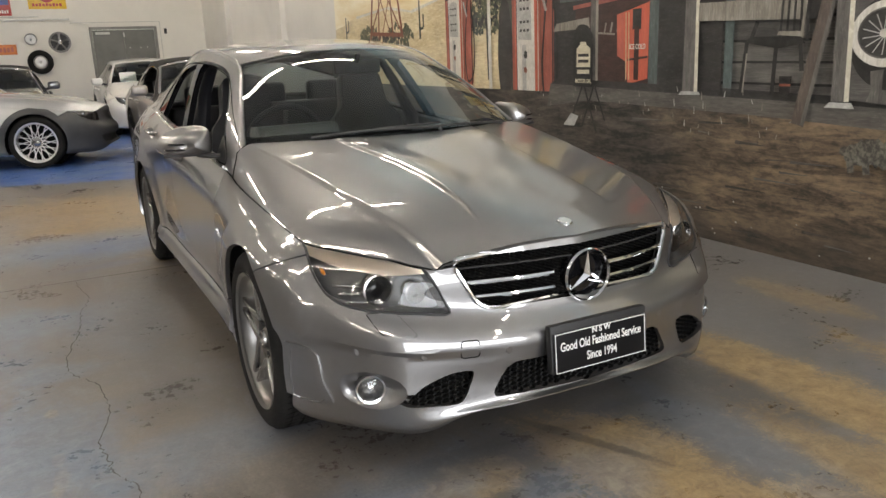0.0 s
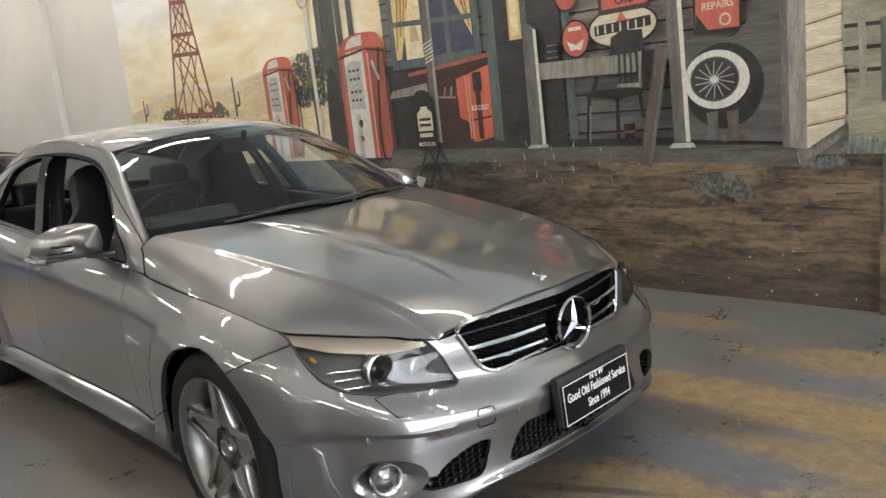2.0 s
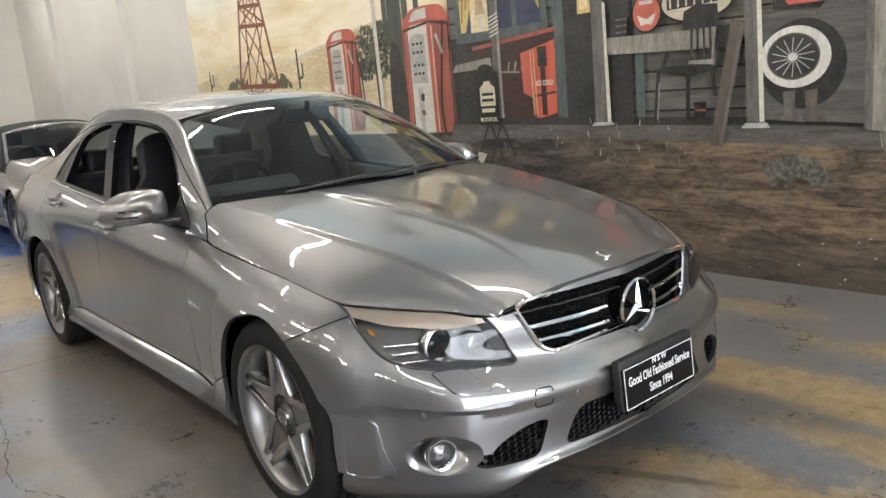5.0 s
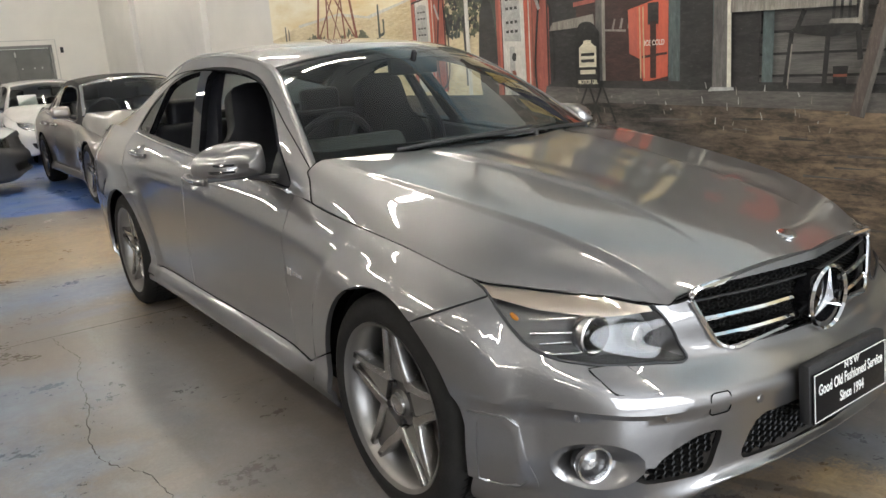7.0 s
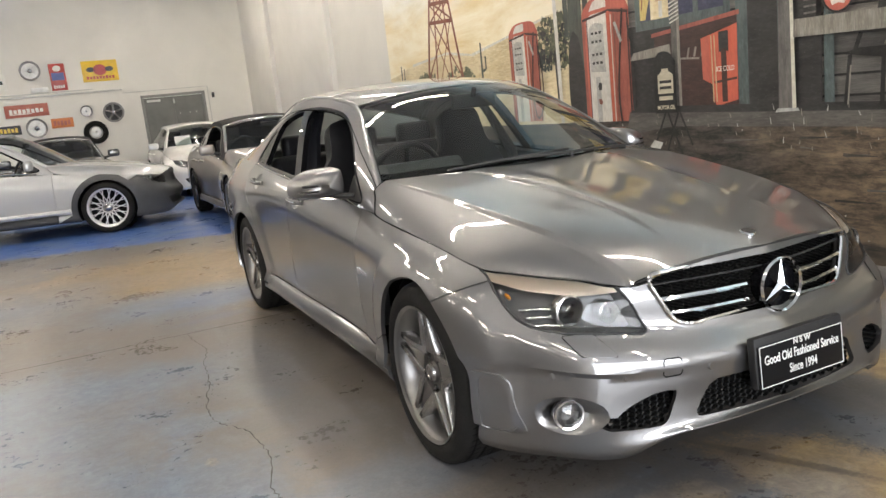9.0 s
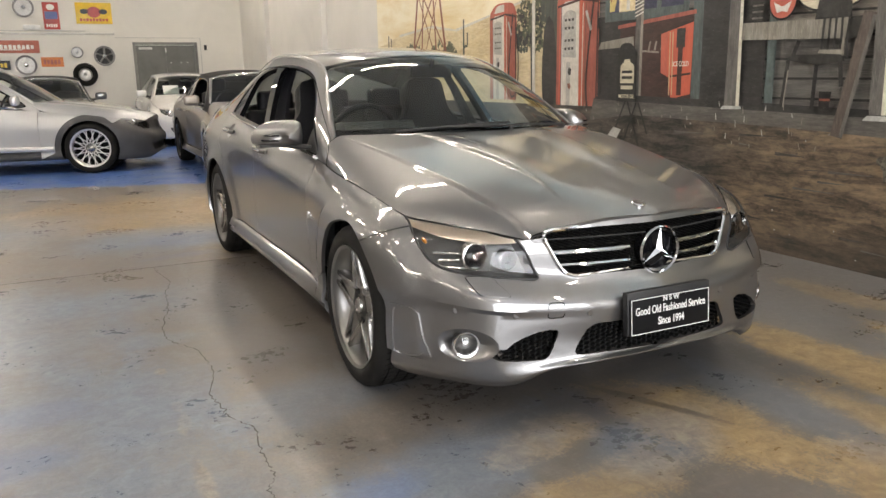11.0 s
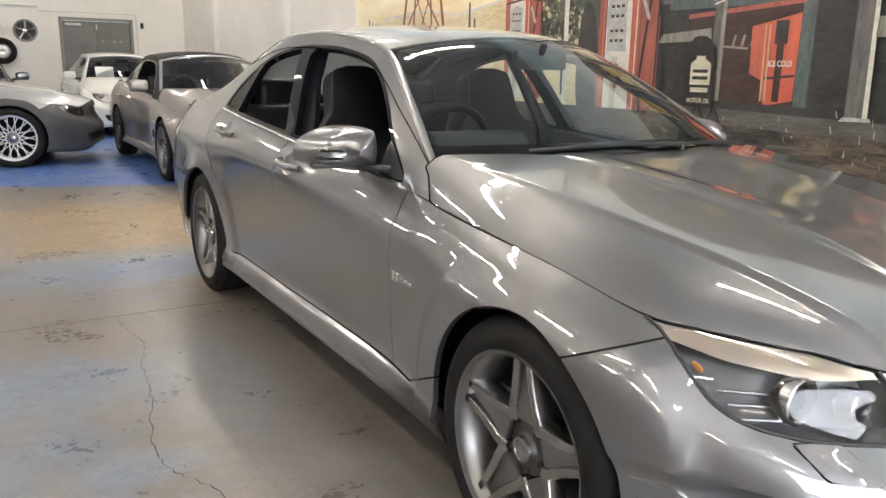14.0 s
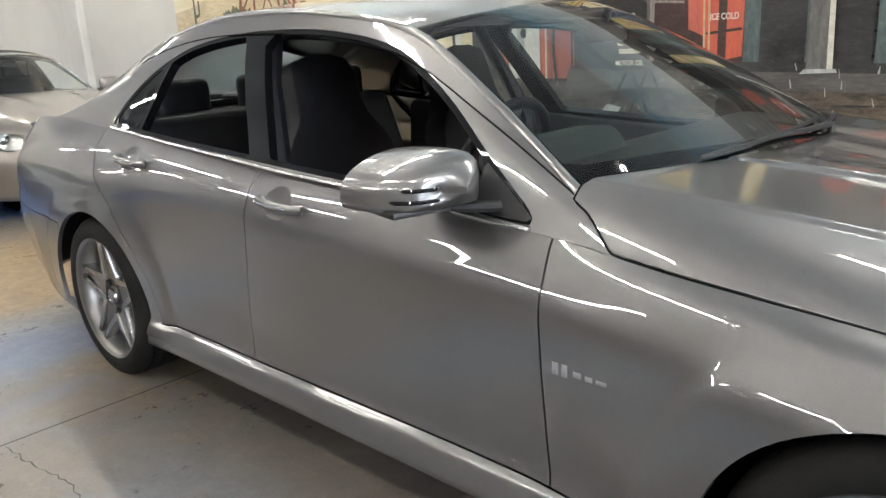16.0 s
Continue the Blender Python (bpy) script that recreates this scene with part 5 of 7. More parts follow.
    part("centre_cap", lathe([(.001, face + .008), (.022, face + .006), (.024, face + .003), (.031, face + .004), (.034, face + .014)], 32, "X"), ALLOY_FACE, w, "silver centre cap")
    part("brake_disc", lathe([(.05, .0), (.165, .0), (.165, .03), (.05, .03)], 48, "X"), DISC, w)
    part("caliper", box(.06, .10, .17, (-.005, .125, .02), .02), DULL_CHROME, w)
    # added black disc that stands in for the shade inside the barrel
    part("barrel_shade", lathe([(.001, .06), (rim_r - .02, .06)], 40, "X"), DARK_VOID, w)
    return w


def sedan_cabin(car):
    """Seats, dashboard, wheel, linings."""
    for x in (-.36, .36):
        cushion = box(.50, .52, .16, (x, 1.52, .44), .06, 3)
        st = part("front_seat", cushion, LEATHER, car, "black leather sports seat")
        for s in (-1, 1):
            part("bolster", box(.09, .50, .16, (x + s * .23, 1.52, .50), .04, 3), LEATHER, st)
        rot = Euler((radians(-17), 0, 0)).to_matrix()
        bm = bmesh.new()
        rows = [(.235, .50), (.245, .62), (.24, .78), (.215, .90), (.15, .985), (.135, 1.09), (.11, 1.18)]
        O = [(w, z) for w, z in rows]
        out = crom([(w, z, 0) for w, z in O] + [(-w, z, 0) for w, z in O[::-1]], 3, True)[:, :2]
        prism([(u, v) for u, v in out], -.05, .07, "Y", bm, .03)
        bmesh.ops.rotate(bm, verts=bm.verts, cent=(0, 0, .5), matrix=rot)
        bmesh.ops.translate(bm, verts=bm.verts, vec=(x, 1.78, .02))
        part("backrest", bm, LEATHER, st)
    rear = part("rear_bench", box(1.30, .52, .22, (0, 2.34, .45), .07, 3), LEATHER, car, "black leather rear bench")
    bm = box(1.30, .16, .56, (0, 2.66, .72), .06, 3, Euler((radians(-22), 0, 0)).to_matrix())
    part("backrest", bm, LEATHER, rear)
    for x in (-.42, 0, .42):
        part("headrest", box(.26, .10, .17, (x, 2.80, 1.04), .045, 3), LEATHER, rear)
    part("parcel_shelf", box(1.2, .45, .03, (0, 3.02, .955), .01), DASH, car)
    # dashboard with a hooded cluster
    bm = bmesh.new()
    prof = [(.62, .70), (.60, .86), (.66, .915), (.78, .925), (.93, .93), (1.02, .905), (1.05, .86), (1.03, .72), (.98, .60), (.75, .55)]
    prism(rounded(prof, .03, 3), -.69, .69, "X", bm)
    part("dashboard", bm, DASH, car, "dark grey dashboard")
    hood = bmesh.new()
    prism(rounded([(.86, .90), (.92, .985), (1.06, .975), (1.09, .93), (1.05, .86)], .03, 3), -.56, -.18, "X", hood, .015)
    part("cluster_hood", hood, DASH, car)
    part("console", box(.28, .9, .34, (0, 1.40, .42), .05, 3), DASH, car)
    # steering wheel
    tilt = Matrix.Translation((-.37, 1.16, .885)) @ Matrix.Rotation(radians(-68), 4, "X")
    ring = [(.185 * math.cos(2 * math.pi * k / 36), .185 * math.sin(2 * math.pi * k / 36), 0) for k in range(36)]
    sw = part("steering_wheel", tube(ring, .016, 10, True), LEATHER, car, "black leather steering wheel")
    sw.matrix_local = tilt
    part("airbag", box(.17, .13, .05, (0, -.005, -.01), .03, 3), DASH, sw)
    for a in (0, 180, 270):
        v = Vector((math.cos(radians(a)), math.sin(radians(a)), 0))
        part("wheel_spoke", tube([v * .06, v * .18], .014, 8, flat=.6), DULL_CHROME if a == 270 else LEATHER, sw)
    # linings
    RG = roof_grid([(x - .02, y, z - .03) for x, y, z in RAIL], [(x, y, z - .035) for x, y, z in CROWN])
    part("headlining", sheet(RG[15:42], flip=True), LINING, car)
    for sg in (-1, 1):
        bm = bmesh.new()
        prism(rounded([(.70, .30), (.70, .82), (1.2, .855), (1.95, .905), (2.60, .945), (2.62, .60), (2.3, .32)], .05, 3), sg * .70, sg * .735, "X", bm, .008)
        part("door_lining", bm, DASH, car)
        L = [(sg * x, y, z) for x, y, z in ((.66, 1.80, .60), (.65, 1.84, .90), (.58, 1.93, 1.12), (.50, 1.98, 1.28))]
        part("b_pillar_lining", tube(L, [.06, .055, .045, .035], 8, flat=.6), LEATHER, car)
    part("rear_view_mirror", box(.24, .03, .07, (0, 1.07, 1.23), .012), BLACK_PLASTIC, car)
    part("mirror_stalk", tube([(0, 1.05, 1.29), (0, 1.07, 1.24)], .012, 8), BLACK_PLASTIC, car)
    for x in (-.34, .34):
        part("sun_visor", box(.40, .16, .018, (x * .8, 1.42, 1.285), .008, 2, Euler((radians(12), 0, 0)).to_matrix()), LINING, car)


sedan = build_sedan()

# ---- the painted wall ----
def brush(name, a, b, scale=6.0, stretch=(1, 1, 1), detail=6, lo=0.35, hi=0.65, grime=0.35, rough=0.42):
    """Brushed wall paint in two tones, with scratches and a dusty film."""
    grey = lambda q: tuple(x * .80 + .20 * (.3 * q[0] + .6 * q[1] + .1 * q[2]) for x in q)
    a, b = grey(a), grey(b)
    n = Nodes(name)
    v = n.coords()
    s = n.noise(n.coords(stretch), scale, detail, 0.68, 0.35)
    c = n.mix(n.ramp(s, lo, hi), a, b)
    c = n.mix(n.ramp(n.noise(v, 1.3, 5, 0.6, 0.5), 0.4, 0.75, 0, grime), c, tuple(0.55 * x + 0.02 for x in a))
    strokes = n.noise(n.coords(tuple(q * r for q, r in zip(stretch, (1, 1.0, 1.3)))), 24, 5, 0.7, 0.5)
    c = n.mix(n.ramp(strokes, 0.52, 0.72, 0, 0.5), c, tuple(min(1, 1.5 * x + 0.012) for x in b))
    c = n.mix(n.ramp(strokes, 0.30, 0.46, 0.45, 0), c, tuple(0.45 * x for x in a))
    c = n.mix(n.ramp(n.noise(n.coords((1, .8, 1.6)), 3.2, 6, 0.7, 0.8), 0.50, 0.72, 0, 0.35), c, tuple(0.5 * x + 0.02 for x in a))
    c = n.mix(n.ramp(n.noise(v, 75, 4, 0.7, 1.0), 0.66, 0.74, 0, 0.45), c, (0.30, 0.285, 0.265))
    n.set(color=c, rough=n.ramp(n.noise(v, 9, 3), 0.3, 0.7, rough * 0.8, rough * 1.2))
    n.bump(n.noise(v, 40, 4), 0.08, 0.003)
    return n.mat


M_SAND = brush("painted_sand", (0.62, 0.47, 0.22), (0.76, 0.63, 0.38), 3.0, (1, .5, 2), 6, .35, .65, .12)
M_HILL = brush("painted_hill", (0.80, 0.70, 0.48), (0.66, 0.54, 0.32), 4.0, (1, .4, 3))
M_DIRT = brush("painted_dirt", (0.040, 0.031, 0.026), (0.27, 0.185, 0.115), 4.2, (1, .55, 3.4), 10, .40, .64, .35)
M_YARD = brush("painted_yard", (0.21, 0.195, 0.13), (0.36, 0.33, 0.225), 4, (1, .6, 2))
M_BEAM = brush("painted_beam", (0.075, 0.055, 0.045), (0.14, 0.105, 0.085), 6, (1, 3, .6))
M_BOARDB = brush("painted_grey_boards_light", (0.085, 0.080, 0.074), (0.185, 0.172, 0.155), 4.0, (1, .5, 7), 7, .35, .68)
M_DIRT2 = brush("painted_dark_ground", (0.022, 0.021, 0.020), (0.105, 0.085, 0.070), 3.4, (1, .5, 3.0), 8, .42, .70, .5)
M_BOARD = brush("painted_grey_boards", (0.058, 0.055, 0.052), (0.135, 0.125, 0.115), 4.0, (1, .5, 6), 6, .35, .68)
M_BOARD2 = brush("painted_brown_boards", (0.115, 0.100, 0.085), (0.235, 0.205, 0.165), 4.0, (1, .5, 6), 6, .35, .68)
M_BOARD2B = brush("painted_brown_boards_light", (0.155, 0.135, 0.112), (0.30, 0.262, 0.21), 4.0, (1, .5, 7), 7, .35, .68)
M_LINE = brush("painted_dark_line", (0.012, 0.011, 0.011), (0.03, 0.028, 0.026), 12)
M_DARK = brush("painted_shadow", (0.018, 0.017, 0.017), (0.050, 0.046, 0.044), 3, (1, .6, 1.5))
M_TEAL = brush("painted_teal_wood", (0.055, 0.085, 0.085), (0.115, 0.150, 0.145), 5, (1, 2, .5))
M_POST = brush("painted_weathered_post", (0.19, 0.168, 0.135), (0.345, 0.315, 0.26), 6, (1, 4, .6))
M_POSTD = brush("painted_post_shade", (0.085, 0.078, 0.072), (0.175, 0.160, 0.145), 6, (1, 4, .6))
M_EDGE = brush("painted_bright_edge", (0.62, 0.58, 0.44), (0.72, 0.69, 0.56), 8)
M_CREAM = brush("painted_cream_siding", (0.52, 0.45, 0.29), (0.68, 0.62, 0.45), 4, (1, .7, 4), grime=.15)
M_RUST = brush("painted_rust", (0.30, 0.075, 0.030), (0.20, 0.045, 0.022), 10)
M_RED = brush("painted_red", (0.62, 0.115, 0.055), (0.50, 0.075, 0.038), 5, (1, 3, .5))
M_REDD = brush("painted_red_shade", (0.33, 0.065, 0.038), (0.45, 0.095, 0.055), 5, (1, 3, .5))
M_ORANGE = brush("painted_orange_red", (0.68, 0.105, 0.030), (0.55, 0.065, 0.022), 6, (1, 3, .6))
M_WHITE = brush("painted_white", (0.62, 0.585, 0.51), (0.72, 0.695, 0.63), 6, (1, 3, .6))
M_GREYW = brush("painted_grey_white", (0.36, 0.36, 0.34), (0.50, 0.50, 0.47), 9)
M_BROWNRED = brush("painted_brown_red", (0.040, 0.018, 0.015), (0.070, 0.028, 0.022), 5, (1, .6, 2))
M_YELLOW = brush("painted_yellow", (0.62, 0.42, 0.06), (0.72, 0.55, 0.14), 9, (1, 3, .6))
M_LAMP = brush("painted_lamplight", (0.78, 0.58, 0.24), (0.85, 0.74, 0.46), 7)
M_NIGHT = brush("painted_night_blue", (0.030, 0.036, 0.085), (0.065, 0.070, 0.135), 5)
M_LEAF = brush("painted_leaves", (0.060, 0.070, 0.040), (0.155, 0.155, 0.085), 26, (1, 1, 1), 6, .4, .6)
M_CACT = brush("painted_cactus", (0.032, 0.042, 0.036), (0.095, 0.108, 0.088), 10, (1, 6, .5))
M_SHELL = brush("painted_tortoise", (0.060, 0.055, 0.045), (0.185, 0.170, 0.135), 34, (1, 1, 1), 3, .42, .58)
M_DRUM = brush("painted_drum", (0.022, 0.025, 0.030), (0.075, 0.080, 0.088), 5, (1, 3, .4))
M_DRUML = brush("painted_drum_light", (0.075, 0.12, 0.15), (0.17, 0.23, 0.26), 7, (1, 4, .4))
M_GRASS = brush("painted_grass", (0.060, 0.085, 0.080), (0.185, 0.220, 0.185), 20, (1, 3, .5))
M_TAN = brush("painted_tan_badge", (0.52, 0.33, 0.15), (0.62, 0.42, 0.21), 6)
M_PORCH = brush("painted_porch_edge", (0.072, 0.066, 0.060), (0.150, 0.135, 0.120), 5, (1, .5, 3))

mural = thing("wall_mural", "painted desert filling-station scene covering the side wall", "mural")


class Layer:
    """Keeps each paint shape a hair in front of the one before it."""
    step = 0


def shape(name, pts, mat, label=""):
    """One flat painted shape, outline in (y, z)."""
    Layer.step += 1
    x = X_WALL - 0.0006 * Layer.step * 0.25
    bm = bmesh.new()
    f = bm.faces.new([bm.verts.new((x, y, z)) for y, z in pts])
    f.normal_update()
    if f.normal.x > 0:
        f.normal_flip()
    return part(name, bm, mat, mural, label, smooth=False)


def quad(name, y0, z0, y1, z1, mat):
    return shape(name, [(y0, z0), (y1, z0), (y1, z1), (y0, z1)], mat)


def stroke(name, a, b, w, mat, w2=None):
    (y0, z0), (y1, z1) = a, b
    d = math.hypot(y1 - y0, z1 - z0)
    u, v = -(z1 - z0) / d / 2, (y1 - y0) / d / 2
    w2 = w if w2 is None else w2
    return shape(name, [(y0 + u * w, z0 + v * w), (y1 + u * w2, z1 + v * w2), (y1 - u * w2, z1 - v * w2), (y0 - u * w, z0 - v * w)], mat)


def oval(name, cy, cz, ry, rz, mat, n=32, ragged=0.0, seed=0):
    rng = random.Random(seed)
    return shape(name, [(cy + ry * math.cos(2 * math.pi * k / n) * (1 - ragged * rng.random()), cz + rz * math.sin(2 * math.pi * k / n) * (1 - ragged * rng.random())) for k in range(n)], mat)


def bend(pts, n=5):
    return [tuple(q[:2]) for q in crom([(a, b, 0) for a, b in pts], n)]


def words(text, size, y, z, mat, sx=1.0):
    Layer.step += 1
    x = X_WALL - 0.0006 * Layer.step * 0.25 - .0006
    return lettering(text, size, mat, mural, Matrix.Translation((x, y, z)) @ Matrix.Rotation(radians(-90), 4, "Z") @ Matrix.Rotation(radians(90), 4, "X") @ Matrix.Diagonal((sx, 1, 1, 1)), .001)


def sky_paint():
    """Painted sky: warm haze over the sand, paler above it and blue towards the roof."""
    n = Nodes("painted_sky")
    v = n.coords()
    sep = n.node("SeparateXYZ")
    n.link(v, sep.inputs[0])
    s = n.noise(n.coords((1, .35, 1.5)), 1.7, 8, 0.68, 0.35)
    warm = n.mix(n.ramp(s, .40, .60), (0.74, 0.60, 0.34), (0.88, 0.81, 0.63))
    z = n.math("ADD", sep.outputs[2], n.math("MULTIPLY", n.math("SUBTRACT", n.noise(n.coords((1, .5, 1)), 1.1, 5, 0.6, 0.4), 0.5), 1.3))
    c = n.mix(n.ramp(z, 2.2, 2.8), warm, n.mix(n.ramp(s, .42, .58), (0.70, 0.74, 0.74), (0.85, 0.87, 0.86)))
    c = n.mix(n.ramp(z, 3.0, 3.9, 0, .9), c, n.mix(n.ramp(s, .40, .60), (0.30, 0.54, 0.70), (0.62, 0.76, 0.84)))
    c = n.mix(n.ramp(n.noise(v, 75, 4, 0.7, 1.0), 0.66, 0.74, 0, 0.3), c, (0.45, 0.42, 0.38))
    n.set(color=c, rough=n.ramp(n.noise(v, 9, 3), 0.3, 0.7, 0.34, 0.5))
    n.bump(n.noise(v, 40, 4), 0.08, 0.003)
    return n.mat


def ground_paint():
    """Painted soil that is dark and bare by the pumps and browner towards the house corner."""
    n = Nodes("painted_ground")
    v = n.coords()
    sep = n.node("SeparateXYZ")
    n.link(v, sep.inputs[0])
    s = n.noise(n.coords((1, .55, 3.6)), 4.4, 10, 0.72, 0.5)
    f = n.noise(n.coords((1, .8, 2.0)), 16, 8, 0.75, 0.6)
    s = n.math("ADD", n.math("MULTIPLY", s, 0.65), n.math("MULTIPLY", f, 0.35))
    brown = n.mix(n.ramp(s, 0.41, 0.60), (0.042, 0.034, 0.028), (0.26, 0.185, 0.12))
    dark = n.mix(n.ramp(s, 0.44, 0.64), (0.018, 0.017, 0.016), (0.13, 0.108, 0.09))
    side = n.math("ADD", sep.outputs[1], n.math("MULTIPLY", n.math("SUBTRACT", n.noise(v, 2.2, 5), 0.5), 2.2))
    c = n.mix(n.ramp(side, 0.6, 1.7), brown, dark)
    low = n.math("ADD", sep.outputs[2], n.math("MULTIPLY", n.math("SUBTRACT", n.noise(v, 3.0, 6), 0.5), 0.5))
    c = n.mix(n.ramp(low, 0.05, 0.30, 0.65, 0.0), c, (0.038, 0.034, 0.030))
    c = n.mix(n.ramp(n.noise(v, 60, 5, 0.8, 1.5), 0.64, 0.74, 0, 0.55), c, (0.36, 0.33, 0.29))
    c = n.mix(n.ramp(n.noise(v, 34, 5, 0.8, 1.0), 0.60, 0.70, 0, 0.7), c, (0.016, 0.014, 0.012))
    n.set(color=c, rough=0.45)
    n.bump(f, 0.1, 0.004)
    return n.mat


def speckle(name, cy, cz, ry, rz, count, size, mat, seed):
    """Many small brush dabs spread over an oval, as one painted patch."""
    rng = random.Random(seed)
    Layer.step += 1
    x = X_WALL - 0.0006 * Layer.step * 0.25
    bm = bmesh.new()
    for k in range(count):
        a, d = 2 * math.pi * rng.random(), math.sqrt(rng.random())
        y, z = cy + ry * d * math.cos(a), cz + rz * d * math.sin(a)
        r, t = size * (.5 + rng.random()), math.pi * rng.random()
        x -= .000004
        q = [bm.verts.new((x, y + r * (math.cos(t + b) * (1 if i % 2 else .55)), z + r * (math.sin(t + b) * (1 if i % 2 else .55)))) for i, b in enumerate((0, 1.1, 2.1, 3.14, 4.2, 5.2))]
        f = bm.faces.new(q)
        f.normal_update()
        if f.normal.x > 0:
            f.normal_flip()
    return part(name, bm, mat, mural, smooth=False)


def paint_mural():
    top = 4.6
    quad("sky", 7.95, 1.3, -6, top, sky_paint())
    shape("sand", [(7.95, .9), (7.95, 1.62)] + bend([(7.6, 1.66), (7.15, 1.75), (6.6, 1.79), (6.16, 1.81), (5.5, 1.73), (5.0, 1.78), (4.66, 1.84), (4.0, 1.93), (3.4, 1.95)]) + [(2.6, 1.9), (2.6, .9)], M_SAND)
    for a, b in (((7.15, 1.74), (6.16, 1.80)), ((6.16, 1.80), (5.5, 1.72)), ((5.5, 1.72), (4.66, 1.83)), ((4.66, 1.83), (4.0, 1.92))):
        stroke("dune_crest", a, b, .035, M_WHITE, .02)
    # small cacti and the scrub under the derrick
    for y, z0, z1 in ((7.54, 1.46, 1.76), (5.30, 1.42, 1.83)):
        stroke("cactus_stem", (y, z0), (y, z1), .045, M_CACT, .03)
        stroke("cactus_arm", (y - .09, z0 + .12), (y - .09, z0 + .26), .03, M_CACT)
        stroke("cactus_arm", (y - .09, z0 + .12), (y, z0 + .10), .03, M_CACT)
    speckle("scrub", 6.75, 1.47, .32, .13, 120, .035, M_LEAF, 1)
    speckle("scrub", 5.85, 1.47, .36, .14, 120, .035, M_LEAF, 2)
    speckle("scrub", 6.3, 1.43, .5, .07, 90, .03, M_DARK, 3)
    # derrick
    def leg(z, s):
        return 6.23 - s * (.47 - (z - 1.47) * .228)
    for s in (-1, 1):
        stroke("derrick_leg", (leg(1.45, s), 1.45), (leg(3.45, s), 3.45), .05, M_RUST, .03)
        stroke("derrick_leg", (leg(1.45, s * .45), 1.45), (leg(3.45, s * .7), 3.45), .035, M_RUST, .025)
    zs = (1.50, 2.18, 2.40, 2.75, 3.05, 3.3)
    for z in zs:
        stroke("derrick_bar", (leg(z, -1), z + .02), (leg(z, 1), z - .02), .045, M_RUST)
    for z0, z1 in zip(zs, zs[1:]):
        stroke("derrick_brace", (leg(z0, -1), z0), (leg(z1, .5), z1), .025, M_RUST)
        stroke("derrick_brace", (leg(z0, 1), z0), (leg(z1, -.5), z1), .025, M_RUST)
        stroke("derrick_brace", (leg(z0, -.2), z0), (leg(z1, .9), z1), .02, M_RUST)
        stroke("derrick_brace", (leg(z0, .3), z0), (leg(z1, -.9), z1), .02, M_RUST)
    # trees and cactus behind the pumps
    for cy, cz, ry, rz, n, m, sd in ((3.98, 1.74, .22, .17, 150, M_LEAF, 4), (3.80, 1.58, .20, .17, 150, M_LEAF, 5), (4.02, 1.52, .14, .10, 70, M_CACT, 6), (3.72, 1.82, .13, .14, 90, M_LEAF, 7), (3.88, 1.66, .24, .22, 60, M_DARK, 8)):
        speckle("foliage", cy, cz, ry, rz, n, .026, m, sd)
    stroke("bush_stem", (3.85, 1.0), (3.87, 1.6), .03, M_DARK)
    for y, z0, z1, w in ((3.52, .9, 2.6, .20), (3.66, 1.7, 2.5, .07), (3.36, 1.6, 2.6, .08), (3.20, 1.9, 2.7, .07)):
        stroke("cactus_column", (y, z0), (y, z1), w, M_CACT)
    oval("tree_trunk", 3.55, 1.25, .13, .5, M_DARK, 24, .1, 5)
    # pumps
    def pump(y0, y1, z0, z1, k):
        w = y0 - y1
        r = w * .16
        shape("pump_body", [(y0, z0), (y0, z1 - r * 1.6)] + bend([(y0 - w * .02, z1 - r), (y0 - w * .2, z1 - r * .2), (y0 - w * .6, z1), (y1 + w * .12, z1 - r * .3), (y1, z1 - r * 1.4)], 4) + [(y1 + w * .02, z0)], M_RED)
        shape("pump_side", [(y0 - w * .66, z0), (y0 - w * .66, z1 - r * 1.2), (y1 + w * .02, z1 - r * 1.5), (y1, z0 + .02)], M_REDD)
        shape("pump_front", [(y0 - w * .12, z0), (y0 - w * .10, z1 - r * 1.9), (y0 - w * .2, z1 - r * 1.4), (y0 - w * .54, z1 - r * 1.3), (y0 - w * .56, z0)], M_WHITE)
        shape("pump_crown", bend([(y0 - w * .17, z1 - r * 1.1), (y0 - w * .28, z1 - r * .35), (y0 - w * .55, z1 - r * .15)], 4) + [(y0 - w * .55, z1 - r * 1.0)], M_WHITE)
        stroke("pump_edge_shade", (y0 - w * .03, z0), (y0 - w * .03, z1 - r * 1.8), w * .06, M_REDD)
        for u, m, q in ((.115, M_BROWNRED, .018), (.57, M_BROWNRED, .022), (.635, M_EDGE, .022), (.97, M_BROWNRED, .03), (.70, M_RUST, .03)):
            stroke("pump_moulding", (y0 - w * u, z0), (y0 - w * u, z1 - r * 1.7), w * q, m)
        stroke("pump_collar", (y0 - w * .02, z1 - r * 1.75), (y0 - w * .60, z1 - r * 1.35), w * .035, M_BROWNRED)
        stroke("pump_collar", (y0 - w * .60, z1 - r * 1.35), (y1 + w * .01, z1 - r * 1.75), w * .035, M_BROWNRED)
        stroke("pump_shine", (y0 - w * .30, z0), (y0 - w * .30, z1 - (z1 - z0) * .56), w * .10, M_GREYW)
        h = z1 - z0
        shape("pump_dial", bend([(y0 - w * .16, z1 - h * .52), (y0 - w * .15, z1 - h * .22), (y0 - w * .3, z1 - h * .18), (y0 - w * .47, z1 - h * .20)], 3) + [(y0 - w * .48, z1 - h * .53)], M_GREYW)
        for i, zz in enumerate((.25, .31, .40, .46)):
            for j in range(3):
                stroke("dial_mark", (y0 - w * (.20 + .085 * j), z1 - h * zz), (y0 - w * (.255 + .085 * j), z1 - h * zz), .022 * k, M_DARK)
